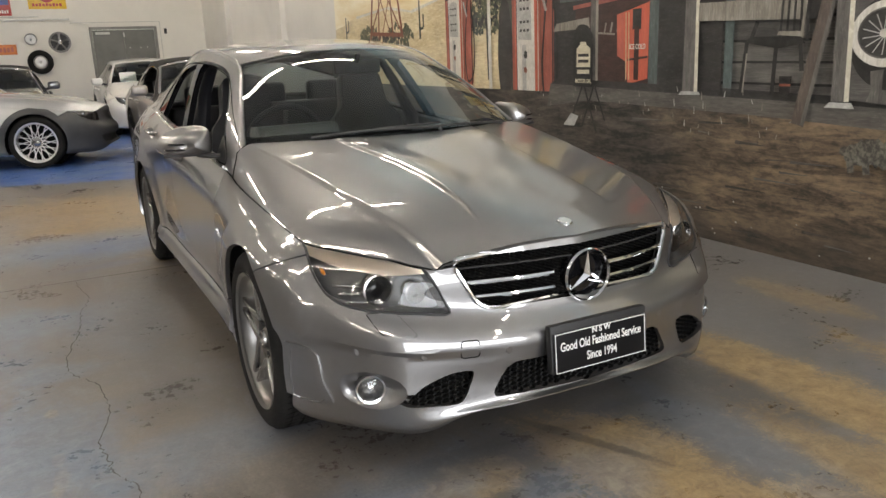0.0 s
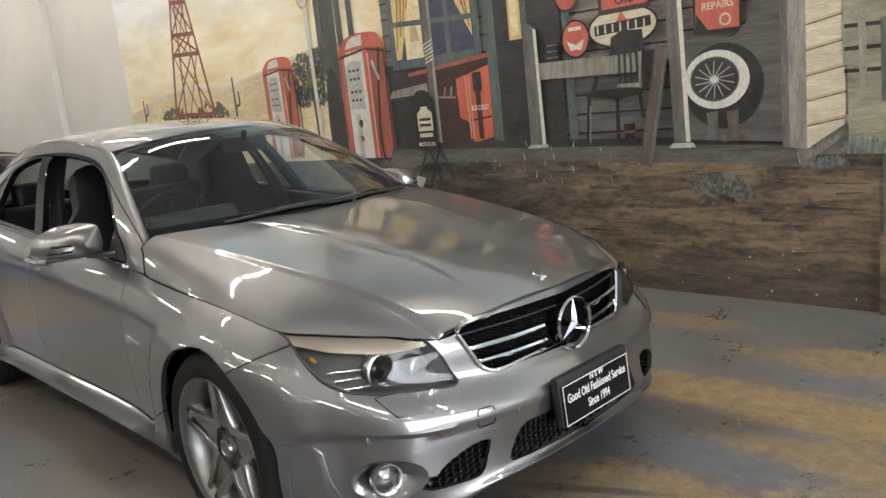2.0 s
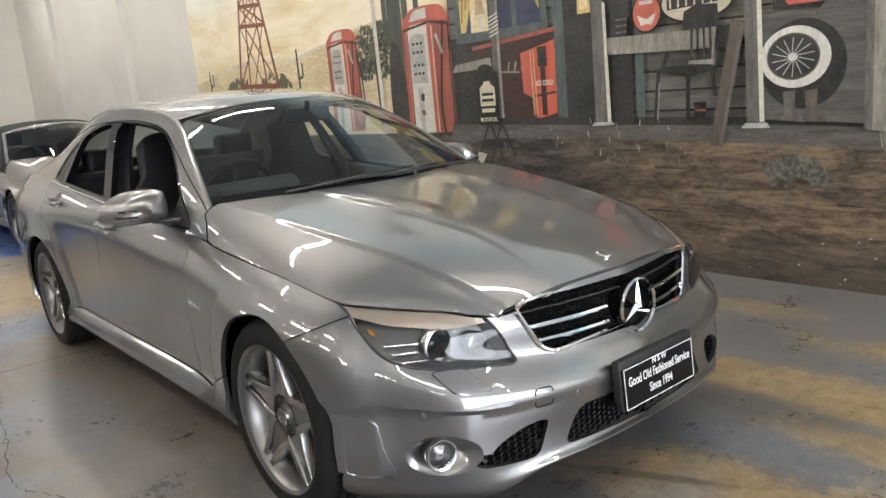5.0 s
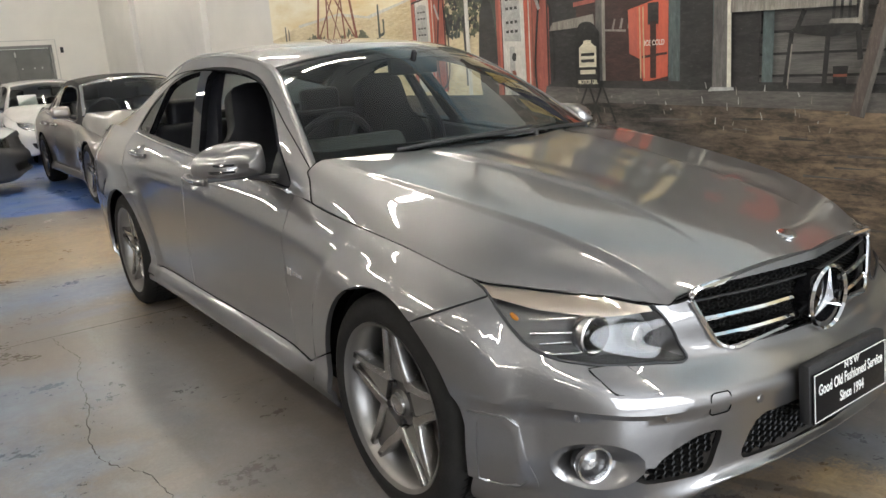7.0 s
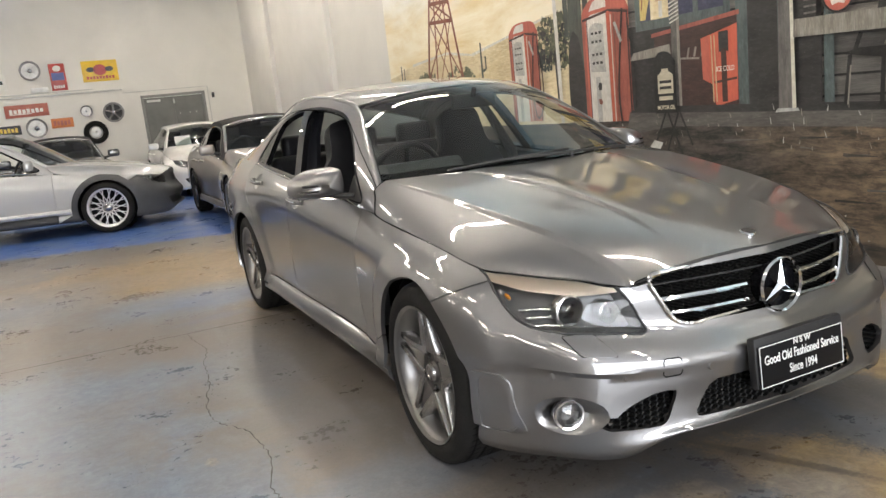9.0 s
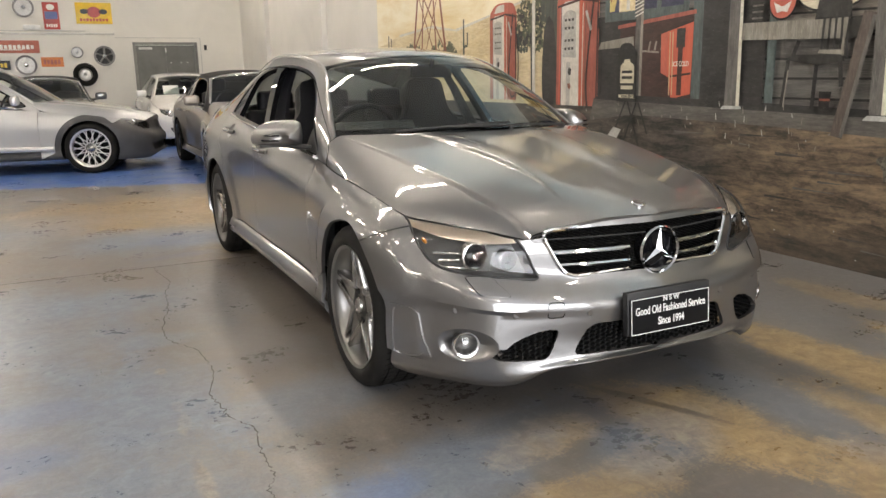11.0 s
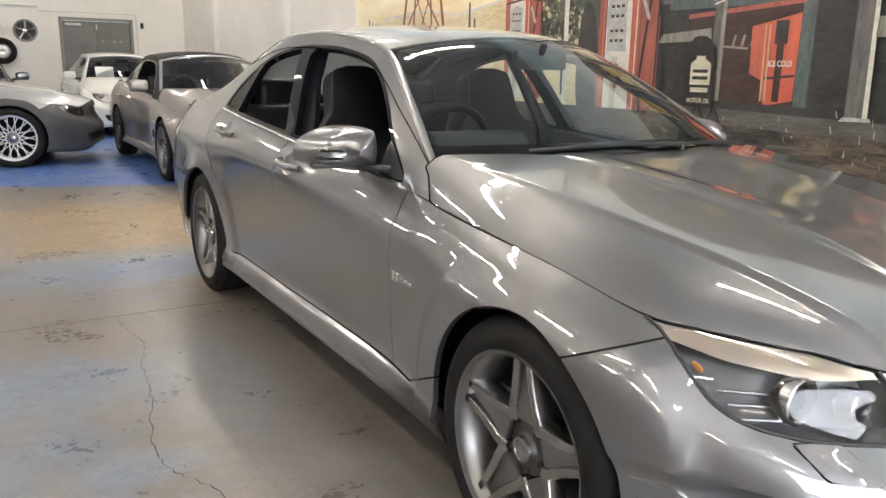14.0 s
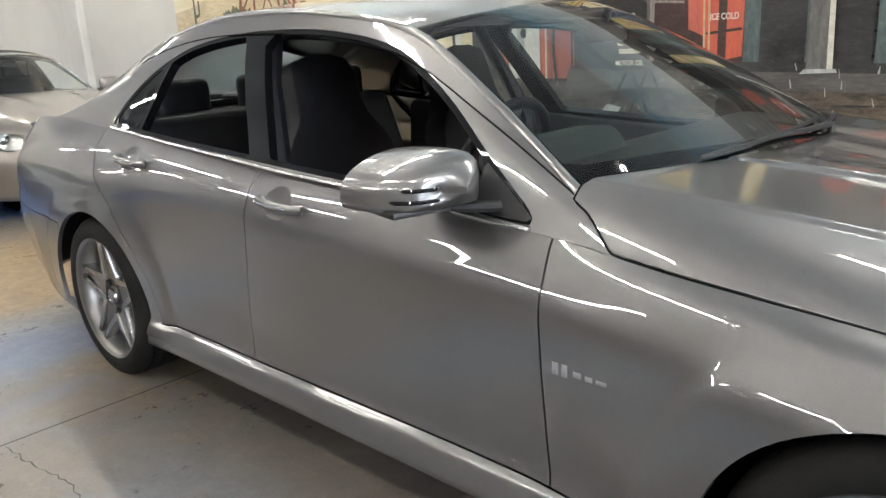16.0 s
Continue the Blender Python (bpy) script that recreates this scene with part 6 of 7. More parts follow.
        oval("pump_emblem", y0 - w * .34, z1 - h * .63, w * .05, w * .07, M_DARK, 10, .3, 1)
        oval("pump_emblem", y0 - w * .33, z1 - h * .74, w * .06, w * .06, M_RUST, 9, .5, 2)
        way = bend([(y0 - w * .88, z1 - h * .12), (y0 - w * .80, z1 - h * .40), (y0 - w * .74, z1 - h * .75), (y0 - w * .84, z1 - h * .97), (y0 - w * 1.02, z1 - h * .90), (y0 - w * 1.08, z1 - h * .55), (y0 - w * .98, z1 - h * .22)], 4)
        for p, q in zip(way, way[1:]):
            stroke("hose", p, q, w * .035, M_LINE)
        stroke("nozzle", (y0 - w * .72, z1 - h * .20), (y0 - w * .84, z1 - h * .34), w * .05, M_GREYW)
        stroke("pump_strip", (y0 - w * .60, z0), (y0 - w * .60, z1 - r * 1.4), w * .05, M_ORANGE)
    pump(4.68, 4.14, .95, 1.93, .7)
    stroke("sign_pole", (3.80, .9), (3.82, 2.35), .055, M_WHITE)
    oval("pole_sign", 3.84, 2.42, .10, .12, M_TAN)
    oval("pole_sign_face", 3.84, 2.42, .08, .10, M_WHITE)
    # building
    def boards(y0, y1, z0, z1, mat, step=.125):
        quad("board_wall", y0, z0, y1, z1, mat)
        rng = random.Random(int(y0 * 100))
        z = z0
        while z < min(z1, 2.6):
            if rng.random() < .5:
                quad("board", y0, z, y1, min(z1, z + step), M_BOARDB if mat is M_BOARD else M_BOARD2B)
            z += step
        z = z0 + step
        while z < z1:
            stroke("board_joint", (y0, z + .01), (y1, z - .01), .014, M_LINE)
            z += step
    boards(2.78, -.50, .90, 2.55, M_BOARD)
    boards(.12, -.48, .95, 2.54, M_BOARD2)
    boards(.98, .12, 1.42, 2.54, M_BOARD2)
    quad("shadow_wall", 2.78, .92, 2.26, 1.66, M_DARK)
    pump(3.40, 2.77, .78, 1.98, 1.0)
    # window with curtains
    quad("window_frame", 2.68, 1.62, 1.70, 2.45, M_TEAL)
    quad("window_dark", 2.62, 1.69, 1.76, 2.40, M_NIGHT)
    quad("window_glow", 2.50, 1.69, 2.30, 2.25, M_LAMP)
    shape("curtain", [(2.62, 1.70), (2.62, 2.4), (2.36, 2.4), (2.46, 2.0), (2.56, 1.70)], M_YELLOW)
    shape("curtain", [(1.77, 1.78), (1.77, 2.4), (2.06, 2.4), (1.92, 2.05)], M_YELLOW)
    for k in range(4):
        stroke("curtain_fold", (2.60 - .05 * k, 1.78 + .10 * k), (2.53 - .05 * k, 2.3), .012, M_RUST)
        stroke("curtain_fold", (1.79 + .03 * k, 1.85 + .08 * k), (1.86 + .04 * k, 2.3), .012, M_RUST)
    shape("lamp_shade", [(2.44, 1.82), (2.42, 1.96), (2.36, 1.96), (2.33, 1.82)], M_TAN)
    stroke("lamp_foot", (2.385, 1.70), (2.385, 1.82), .04, M_WHITE)
    for y in (2.26, 2.02):
        stroke("window_bar", (y, 1.66), (y, 2.42), .05, M_TEAL)
    stroke("window_bar", (2.66, 1.98), (1.72, 1.92), .04, M_TEAL)
    # door opening and its posts
    quad("doorway", 1.55, .92, .98, 2.5, M_DARK)
    quad("door_lamp", 1.42, 1.70, 1.31, 2.35, M_YELLOW)
    quad("door_lamp_core", 1.40, 1.73, 1.33, 2.3, M_LAMP)
    for y, w in ((1.60, .10), (.93, .07), (1.28, .05)):
        stroke("door_post", (y, .93), (y, 2.52), w, M_TEAL)
    # drinks cabinet and cooler
    shape("cabinet", [(2.47, 1.0), (2.47, 1.56), (1.64, 1.62), (1.64, 1.0)], M_BROWNRED)
    stroke("cabinet_top", (2.50, 1.57), (1.62, 1.63), .03, M_REDD)
    for k, (y, w) in enumerate(((2.12, .05), (2.05, .06), (1.98, .04))):
        stroke("cabinet_script", (y, 1.37), (y - .02, 1.44), w * .35, M_POST)
    stroke("cabinet_script", (2.20, 1.37), (2.0, 1.355), .014, M_POST)
    shape("cooler", [(1.97, 1.20), (1.98, 1.49), (1.83, 1.52), (1.64, 1.56), (1.645, 1.04), (1.85, 1.0), (1.88, 1.16)], M_ORANGE)
    shape("cooler_side", [(1.97, 1.20), (1.98, 1.49), (1.90, 1.50), (1.90, 1.18)], M_RED)
    quad("cooler_window", 1.81, 1.38, 1.72, 1.52, M_DARK)
    stroke("cooler_strip", (1.765, 1.03), (1.765, 1.40), .05, M_BROWNRED)
    stroke("cooler_line", (1.86, 1.17), (1.65, 1.19), .016, M_BROWNRED)
    for y in (1.87, 1.84):
        stroke("cooler_rib", (y, 1.03), (y + .01, 1.50), .012, M_TAN)
    words("ICE COLD", .05, 1.755, 1.245, M_WHITE, .75)
    shape("bench_top", [(2.76, 1.40), (2.72, 1.46), (2.30, 1.49), (2.29, 1.41)], M_POST)
    stroke("porch_post", (2.24, .98), (2.23, 2.6), .085, M_POSTD)
    stroke("porch_post_light", (2.205, .98), (2.20, 2.6), .03, M_POST)
    for k in range(6):
        stroke("rope", (2.29, 1.64 + .028 * k), (2.19, 1.67 + .028 * k), .010, M_WHITE)
    # porch edge and ground
    shape("porch", [(2.85, .84), (2.80, .99), (1.3, .95), (.1, .925), (-.52, .90), (-.54, .78), (.7, .83), (2.3, .86)], M_PORCH)
    shape("porch_floor", [(2.80, .985), (2.7, 1.03), (1.3, 1.0), (.1, .965), (-.52, .925), (-.52, .895), (.1, .92), (1.3, .945)], M_DARK)
    shape("ground", [(7.95, 0), (7.95, .92), (2.8, .92), (1.3, .88), (.4, .83), (-.54, .79), (-.56, .84), (-.95, .84), (-.95, 0)], ground_paint())
    shape("porch_step", [(2.85, .80), (2.80, .985), (1.3, .945), (.1, .92), (-.52, .892), (-.54, .785), (.7, .835), (2.3, .865)], M_PORCH)
    shape("porch_corner", [(-.52, .892), (-.545, .78), (-.58, .80), (-.82, .97), (-.80, 1.03)], M_POST)
    rng = random.Random(11)
    for k in range(34):
        y, z = 1.9 - 2.7 * rng.random(), .05 + .72 * rng.random()
        w = .06 + .26 * rng.random()
        stroke("ground_streak", (y, z), (y - w, z + .02 * (rng.random() - .5)), .008 + .014 * rng.random(), M_DIRT2 if k % 3 else M_PORCH, .004)
    for k in range(40):
        y, z = 3.0 - 2.6 * rng.random(), .68 + .28 * rng.random()
        stroke("paint_scuff", (y, z), (y + .03 * (rng.random() - .5), z + .01 + .04 * rng.random()), .004 + .008 * rng.random(), M_POST if k % 3 else M_GREYW, .003)
    for k in range(22):
        oval("paint_chip", 1.6 - 2.5 * rng.random(), .03 + .28 * rng.random(), .005 + .008 * rng.random(), .004 + .007 * rng.random(), M_GREYW, 7, .5, k)
    # folding sign
    for a, b in (((2.52, .66), (2.36, .97)), ((2.18, .62), (2.33, .97)), ((2.36, .66), (2.22, .97)), ((2.08, .72), (2.2, .97)), ((2.52, .66), (2.36, .66))):
        stroke("sign_leg", a, b, .018, M_LINE)
    shape("foot_rag", [(2.60, .66), (2.50, .76), (2.40, .74), (2.46, .66)], M_GREYW)
    shape("folding_sign", [(2.47, .97)] + bend([(2.47, 1.34), (2.42, 1.43), (2.30, 1.43), (2.23, 1.36)], 4) + [(2.23, .97)], M_LINE)
    shape("sign_can", [(2.43, 1.12), (2.43, 1.26), (2.385, 1.29), (2.385, 1.31), (2.31, 1.31), (2.31, 1.29), (2.26, 1.26), (2.26, 1.12)], M_CREAM)
    for z in (1.21, 1.165):
        stroke("sign_bar", (2.41, z), (2.28, z), .022, M_LINE)
    words("MOTOR OIL", .042, 2.345, 1.0, M_CREAM, .85)
    for z in (1.085,):
        stroke("sign_bar", (2.42, z), (2.27, z), .03, M_CREAM)
    # porch front post, rail and barrel
    shape("porch_post", [(1.29, .95), (1.28, 1.74), (1.23, 1.79), (1.17, 1.74), (1.155, .96)], M_POSTD)
    shape("post_edge", [(1.185, .96), (1.195, 1.75), (1.17, 1.74), (1.155, .96)], M_EDGE)
    shape("post_foot", [(1.32, .94), (1.30, .965), (1.14, .965), (1.13, .945)], M_GREYW)
    shape("rail", [(1.17, 1.405), (1.165, 1.515), (.30, 1.495), (.26, 1.375)], M_POST)
    shape("rail_end", [(.42, 1.38), (.36, 1.50), (.24, 1.505), (.22, 1.37)], M_LINE)
    quad("keg", 1.09, 1.515, 1.00, 1.64, M_LINE)
    for z in (1.54, 1.58, 1.62):
        stroke("keg_hoop", (1.09, z), (1.00, z), .012, M_POSTD)
    # signs on the house
    oval("round_sign_rim", .85, 1.635, .112, .122, M_LINE)
    oval("round_sign", .85, 1.635, .100, .110, M_RED)
    stroke("sign_bar", (.90, 1.70), (.80, 1.70), .022, M_WHITE)
    shape("sign_wings", [(.92, 1.63), (.86, 1.60), (.84, 1.60), (.78, 1.63), (.81, 1.56), (.85, 1.57), (.89, 1.56)], M_WHITE)
    oval("round_sign", .90, 1.92, .085, .095, M_RED)
    oval("oval_sign_rim", .50, 1.665, .25, .128, M_LINE)
    oval("oval_sign", .50, 1.665, .235, .114, M_CREAM)
    shape("oval_sign_lozenge", [(.56, 1.665), (.50, 1.76), (.44, 1.665), (.50, 1.57)], M_RED)
    stroke("sign_bar", (.70, 1.66), (.30, 1.675), .062, M_LINE)
    for k in range(7):
        stroke("sign_bar", (.675 - .055 * k, 1.64), (.675 - .055 * k, 1.69), .012, M_CREAM)
    quad("red_sign_rim", .66, 1.75, .295, 2.06, M_DARK)
    quad("red_sign", .635, 1.78, .315, 2.04, M_RED)
    words("OIL", .085, .475, 1.80, M_LINE)
    shape("poster_rim", [(.03, 1.55), (.02, 2.2), (-.255, 2.2), (-.25, 1.545)], M_LINE)
    shape("poster", [(.015, 1.565), (.005, 2.2), (-.245, 2.2), (-.24, 1.56)], M_RED)
    shape("poster_corner", [(.015, 1.565), (.01, 1.66), (-.06, 1.56)], M_LINE)
    words("REPAIRS", .055, -.118, 1.675, M_CREAM, .95)
    words("S", .14, -.115, 1.77, M_CREAM)
    oval("poster_ring", -.16, 1.61, .035, .035, M_CREAM, 20)
    oval("poster_ring", -.16, 1.61, .024, .024, M_RED, 20)
    # chair
    shape("chair_top", [(.60, 1.50), (.58, 1.61), (.50, 1.64), (.36, 1.63), (.35, 1.50)], M_LINE)
    for k in range(5):
        stroke("chair_slat", (.54 - .045 * k, 1.26), (.53 - .04 * k, 1.53), .016, M_LINE if k % 2 else M_DARK)
    stroke("chair_slat", (.40, 1.26), (.38, 1.5), .018, M_POST)
    shape("chair_seat", [(.80, 1.265), (.74, 1.295), (.40, 1.29), (.37, 1.25), (.55, 1.225)], M_LINE)
    shape("chair_arm", [(.56, 1.30), (.55, 1.32), (.38, 1.315), (.38, 1.285)], M_POST)
    for a, b in (((.77, 1.26), (.80, .97)), ((.56, 1.24), (.57, .96)), ((.40, 1.26), (.38, 1.10)), ((.70, 1.38), (.74, 1.28))):
        stroke("chair_leg", a, b, .028, M_LINE)
    stroke("chair_leg_light", (.765, 1.20), (.785, .97), .010, M_POST)
    shape("bucket", [(.52, .97), (.525, 1.07), (.44, 1.07), (.45, .96)], M_LINE)
    stroke("bucket_hoop", (.52, 1.02), (.445, 1.02), .014, M_RUST)
    # porch post, leaning beam, wheel and boots
    shape("wall_shadow", [(.10, .95), (.10, 1.52), (-.20, 1.50), (-.30, 1.60), (-.33, 2.54), (-.46, 2.54), (-.46, .92)], M_BOARD)
    oval("tyre", -.135, 1.245, .235, .24, M_LINE)
    oval("white_wall", -.095, 1.285, .195, .165, M_WHITE)
    oval("tyre_inner", -.085, 1.288, .148, .126, M_POSTD)
    oval("tyre_well", -.085, 1.288, .140, .118, M_DARK)
    for k in range(14):
        a = 2 * math.pi * k / 14
        stroke("wire_spoke", (-.085 + .02 * math.cos(a), 1.285 + .02 * math.sin(a)), (-.085 + .12 * math.cos(a + .25), 1.285 + .104 * math.sin(a + .25)), .006, M_GREYW)
    oval("wheel_hub", -.085, 1.287, .026, .022, M_WHITE)
    for dy in (0, -.12):
        shape("boot", [(-.03 + dy, 1.10), (-.04 + dy, 1.0), (-.02 + dy, .945), (-.15 + dy, .93), (-.14 + dy, .97), (-.10 + dy, 1.0), (-.10 + dy, 1.11)], M_BEAM if dy else M_POSTD)
    stroke("porch_post", (.13, .94), (.167, 2.6), .10, M_POSTD)
    stroke("post_edge", (.09, .94), (.127, 2.6), .028, M_EDGE)
    shape("post_foot", [(.22, .905), (.19, .935), (.06, .935), (.04, .905)], M_GREYW)
    stroke("leaning_beam", (.38, .80), (.23, 1.52), .085, M_BEAM)
    stroke("beam_light", (.35, .80), (.20, 1.50), .025, M_POSTD)
    # house corner with pale boards on the end wall
    shape("corner_post", [(-.46, .89), (-.467, 2.6), (-.597, 2.6), (-.59, .87)], M_POST)
    shape("corner_shade", [(-.46, .89), (-.467, 2.6), (-.50, 2.6), (-.50, .885)], M_POSTD)
    shape("end_wall", [(-.59, .875), (-.597, 2.6), (-.77, 2.5), (-.785, 1.0)], M_CREAM)
    for k in range(11):
        z = .99 + .13 * k
        stroke("end_board_shade", (-.592, z + .014), (-.79, z + .049), .012, M_TAN)
        stroke("end_board_joint", (-.592, z + .004), (-.79, z + .039), .007, M_BEAM)
    # roof edge with a row of pennants, and the telegraph pole behind the pumps
    shape("roof_edge", [(2.95, 2.50), (2.90, 2.66), (-.80, 2.60), (-.84, 2.46), (-.5, 2.50), (2.0, 2.52)], M_POSTD)
    shape("roof", [(2.90, 2.66), (2.55, 2.86), (-.55, 2.80), (-.80, 2.60)], M_BOARD2)
    for k in range(20):
        y = 2.66 - .16 * k
        shape("pennant", [(y, 2.50), (y - .09, 2.50), (y - .045, 2.38)], M_GREYW if k % 3 else M_RUST)
    stroke("telegraph_pole", (3.46, 2.45), (3.52, 3.52), .065, M_BEAM, .05)
    for z, w in ((3.36, .42), (3.20, .36)):
        stroke("cross_arm", (3.51 + w, z + .05), (3.51 - w, z - .05), .045, M_BEAM)
    for a, b in (((3.51, 3.0), (3.86, 3.33)), ((3.51, 3.0), (3.20, 3.18))):
        stroke("pole_brace", a, b, .02, M_BEAM)
    # yard beyond the house
    shape("yard", [(-.80, .84), (-.79, 1.35), (-1.0, 1.35), (-1.0, .84)], M_YARD)
    quad("yard_far", -.775, 1.3, -1.0, 2.4, M_YARD)
    speckle("yard_scrub", -.87, .99, .08, .10, 90, .02, M_YARD, 21)
    speckle("yard_scrub", -.87, .88, .10, .04, 90, .018, M_GRASS, 22)
    speckle("weed_patch", -.68, .80, .12, .03, 60, .014, M_GRASS, 23)
    for z in (1.48, 1.37, 1.26):
        stroke("fence_rail", (-.78, z), (-1.0, z - .005), .02, M_LINE)
    stroke("fence_post", (-.87, 1.17), (-.86, 1.55), .035, M_POST)
    stroke("fence_post", (-.965, 1.1), (-.96, 1.5), .03, M_POSTD)
    for k in range(7):
        oval("tortoise_part", .02 - .045 * k, .655 + .035 * math.sin(k * .55 + .2), .06, .07 + .012 * math.sin(k * .5), M_SHELL, 16, .3, k)
    oval("tortoise_head", .065, .68, .035, .03, M_SHELL, 12, .2, 9)
    for y in (.03, -.06, -.20, -.28):
        stroke("tortoise_leg", (y, .63), (y - .01, .57), .04, M_SHELL)


paint_mural()


def drum_panel():
    """The board that stands proud of the wall, painted with an oil drum."""
    board = tagged(obj("painted_board", box(.05, 5.0, 4.2, (X_WALL - .025, -.945 - 2.5, 2.1), .003), M_DIRT, None, "", False), "board standing proud of the wall, painted with an oil drum", "painted board")
    Layer.x = X_WALL - .0512

    def sh(name, pts, mat):
        Layer.x -= .0004
        bm = bmesh.new()
        f = bm.faces.new([bm.verts.new((Layer.x, y, z)) for y, z in pts])
        f.normal_update()
        if f.normal.x > 0:
            f.normal_flip()
        return part(name, bm, mat, board, smooth=False)

    def ov(name, cy, cz, ry, rz, mat, n=32):
        return sh(name, [(cy + ry * math.cos(2 * math.pi * k / n), cz + rz * math.sin(2 * math.pi * k / n)) for k in range(n)], mat)

    sh("yard", [(-.95, .45), (-.95, 1.2), (-5.4, 1.2), (-5.4, .45)], M_GRASS)
    sh("yard_far", [(-.95, 1.15), (-.95, 2.35), (-5.4, 2.35), (-5.4, 1.15)], M_YARD)
    sh("sky", [(-.95, 2.3), (-.95, 4.15), (-5.4, 4.15), (-5.4, 2.3)], sky_paint())
    for z in (1.60, 1.47, 1.36):
        sh("fence_rail", [(-.95, z), (-.95, z + .02), (-1.12, z + .015), (-1.12, z - .005)], M_LINE)
    def arm(way, w):
        C = np.array(crom([(a, b, 0) for a, b in way], 8))[:, :2]
        d = np.gradient(C, axis=0)
        d /= np.linalg.norm(d, axis=1, keepdims=True)
        nrm = np.stack([-d[:, 1], d[:, 0]], 1)
        for lo, hi, m in ((-1, 1, M_LINE), (-.86, .86, M_CACT), (-.62, -.50, M_LINE), (-.28, -.16, M_DARK), (.05, .14, M_DARK), (.2, .30, M_LINE), (.55, .66, M_DARK), (.70, .76, M_LEAF)):
            sh("cactus_arm", [tuple(p) for p in C + nrm * w * lo] + [tuple(p) for p in (C + nrm * w * hi)[::-1]], m)
    arm([(-1.28, 1.2), (-1.28, 1.7), (-1.28, 2.3), (-1.28, 2.9)], .13)
    arm([(-1.24, 1.42), (-1.12, 1.50), (-1.04, 1.68), (-1.01, 2.0), (-1.02, 2.4)], .075)
    arm([(-1.32, 1.40), (-1.46, 1.48), (-1.55, 1.68), (-1.57, 2.0), (-1.55, 2.4)], .085)
    c, r = -1.27, .29
    sh("drum", [(c + r, .48), (c + r, 1.26), (c - r, 1.26), (c - r, .48)], M_DRUM)
    ov("drum_top", c, 1.26, r, .055, M_DRUML)
    ov("drum_lid", c, 1.262, r - .02, .042, M_DRUM)
    for y, w in ((-1.36, .03), (-1.405, .05), (-1.455, .035), (-1.51, .06)):
        sh("drum_shine", [(y - w / 2, .5), (y - w / 2, 1.22), (y + w / 2, 1.22), (y + w / 2, .5)], M_DRUML)
    for y, w in ((-1.405, .018), (-1.50, .022), (-1.45, .008)):
        sh("drum_glint", [(y - w / 2, .52), (y - w / 2, 1.20), (y + w / 2, 1.20), (y + w / 2, .52)], M_GREYW)
    for z in (1.10, 1.07, .72, .69, .66):
        sh("drum_hoop", bend([(c + r + .004, z), (c, z - .03), (c - r - .004, z)], 6) + bend([(c - r - .004, z - .013), (c, z - .043), (c + r + .004, z - .013)], 6), M_LINE)
    ov("badge_rim", -1.22, .90, .185, .155, M_LINE)
    ov("badge", -1.22, .90, .17, .142, M_TAN)
    for k in range(4):
        y = -1.11 - .073 * k
        sh("badge_bar", [(y + .024, .895), (y + .024, .965), (y - .010, .965), (y - .024, .945), (y - .024, .895)], M_DRUM)
        sh("badge_bar_gap", [(y + .006, .915), (y + .006, .945), (y - .008, .945), (y - .008, .915)], M_TAN)
    lettering("OIL", .085, M_LINE, board, Matrix.Translation((Layer.x - .001, -1.22, .80)) @ Matrix.Rotation(radians(-90), 4, "Z") @ Matrix.Rotation(radians(90), 4, "X"), .001)
    rng = random.Random(3)
    for k in range(60):
        y = -.96 - .9 * rng.random()
        h = .06 + .12 * rng.random()
        sh("grass_blade", [(y, .42), (y + .012, .42), (y + .006 + .03 * (rng.random() - .5), .44 + h)], M_GRASS if k % 3 else M_DRUML)
    sh("soil", [(-.947, .003), (-.947, .43), (-5.4, .45), (-5.4, .003)], ground_paint())


drum_panel()

# ---- other cars in the hall ----
AUDI_SILVER = paint("pale_silver_paint", (0.60, 0.605, 0.615), 0.72, 0.42)
BRONZE = paint("bronze_grey_paint", (0.30, 0.27, 0.245), 0.7, 0.4)
WHITE_CAR = paint("white_car_paint", (0.80, 0.79, 0.76), 0.0, 0.35)
DARK_CAR = paint("dark_grey_paint", (0.10, 0.10, 0.105), 0.5, 0.4)
WAGON_ALLOY = plain("bright_alloy", (0.78, 0.77, 0.76), 0.3, 0.7, 0.05)
CLADDING = plain("grey_cladding", (0.055, 0.056, 0.06), 0.45, 0, 0.1)
SOFT_TOP = plain("black_soft_top", (0.018, 0.017, 0.018), 0.85, 0, 0.2, 30, 0.1)
PAPER = plain("white_paper", (0.82, 0.82, 0.80), 0.7, 0, 0.03)


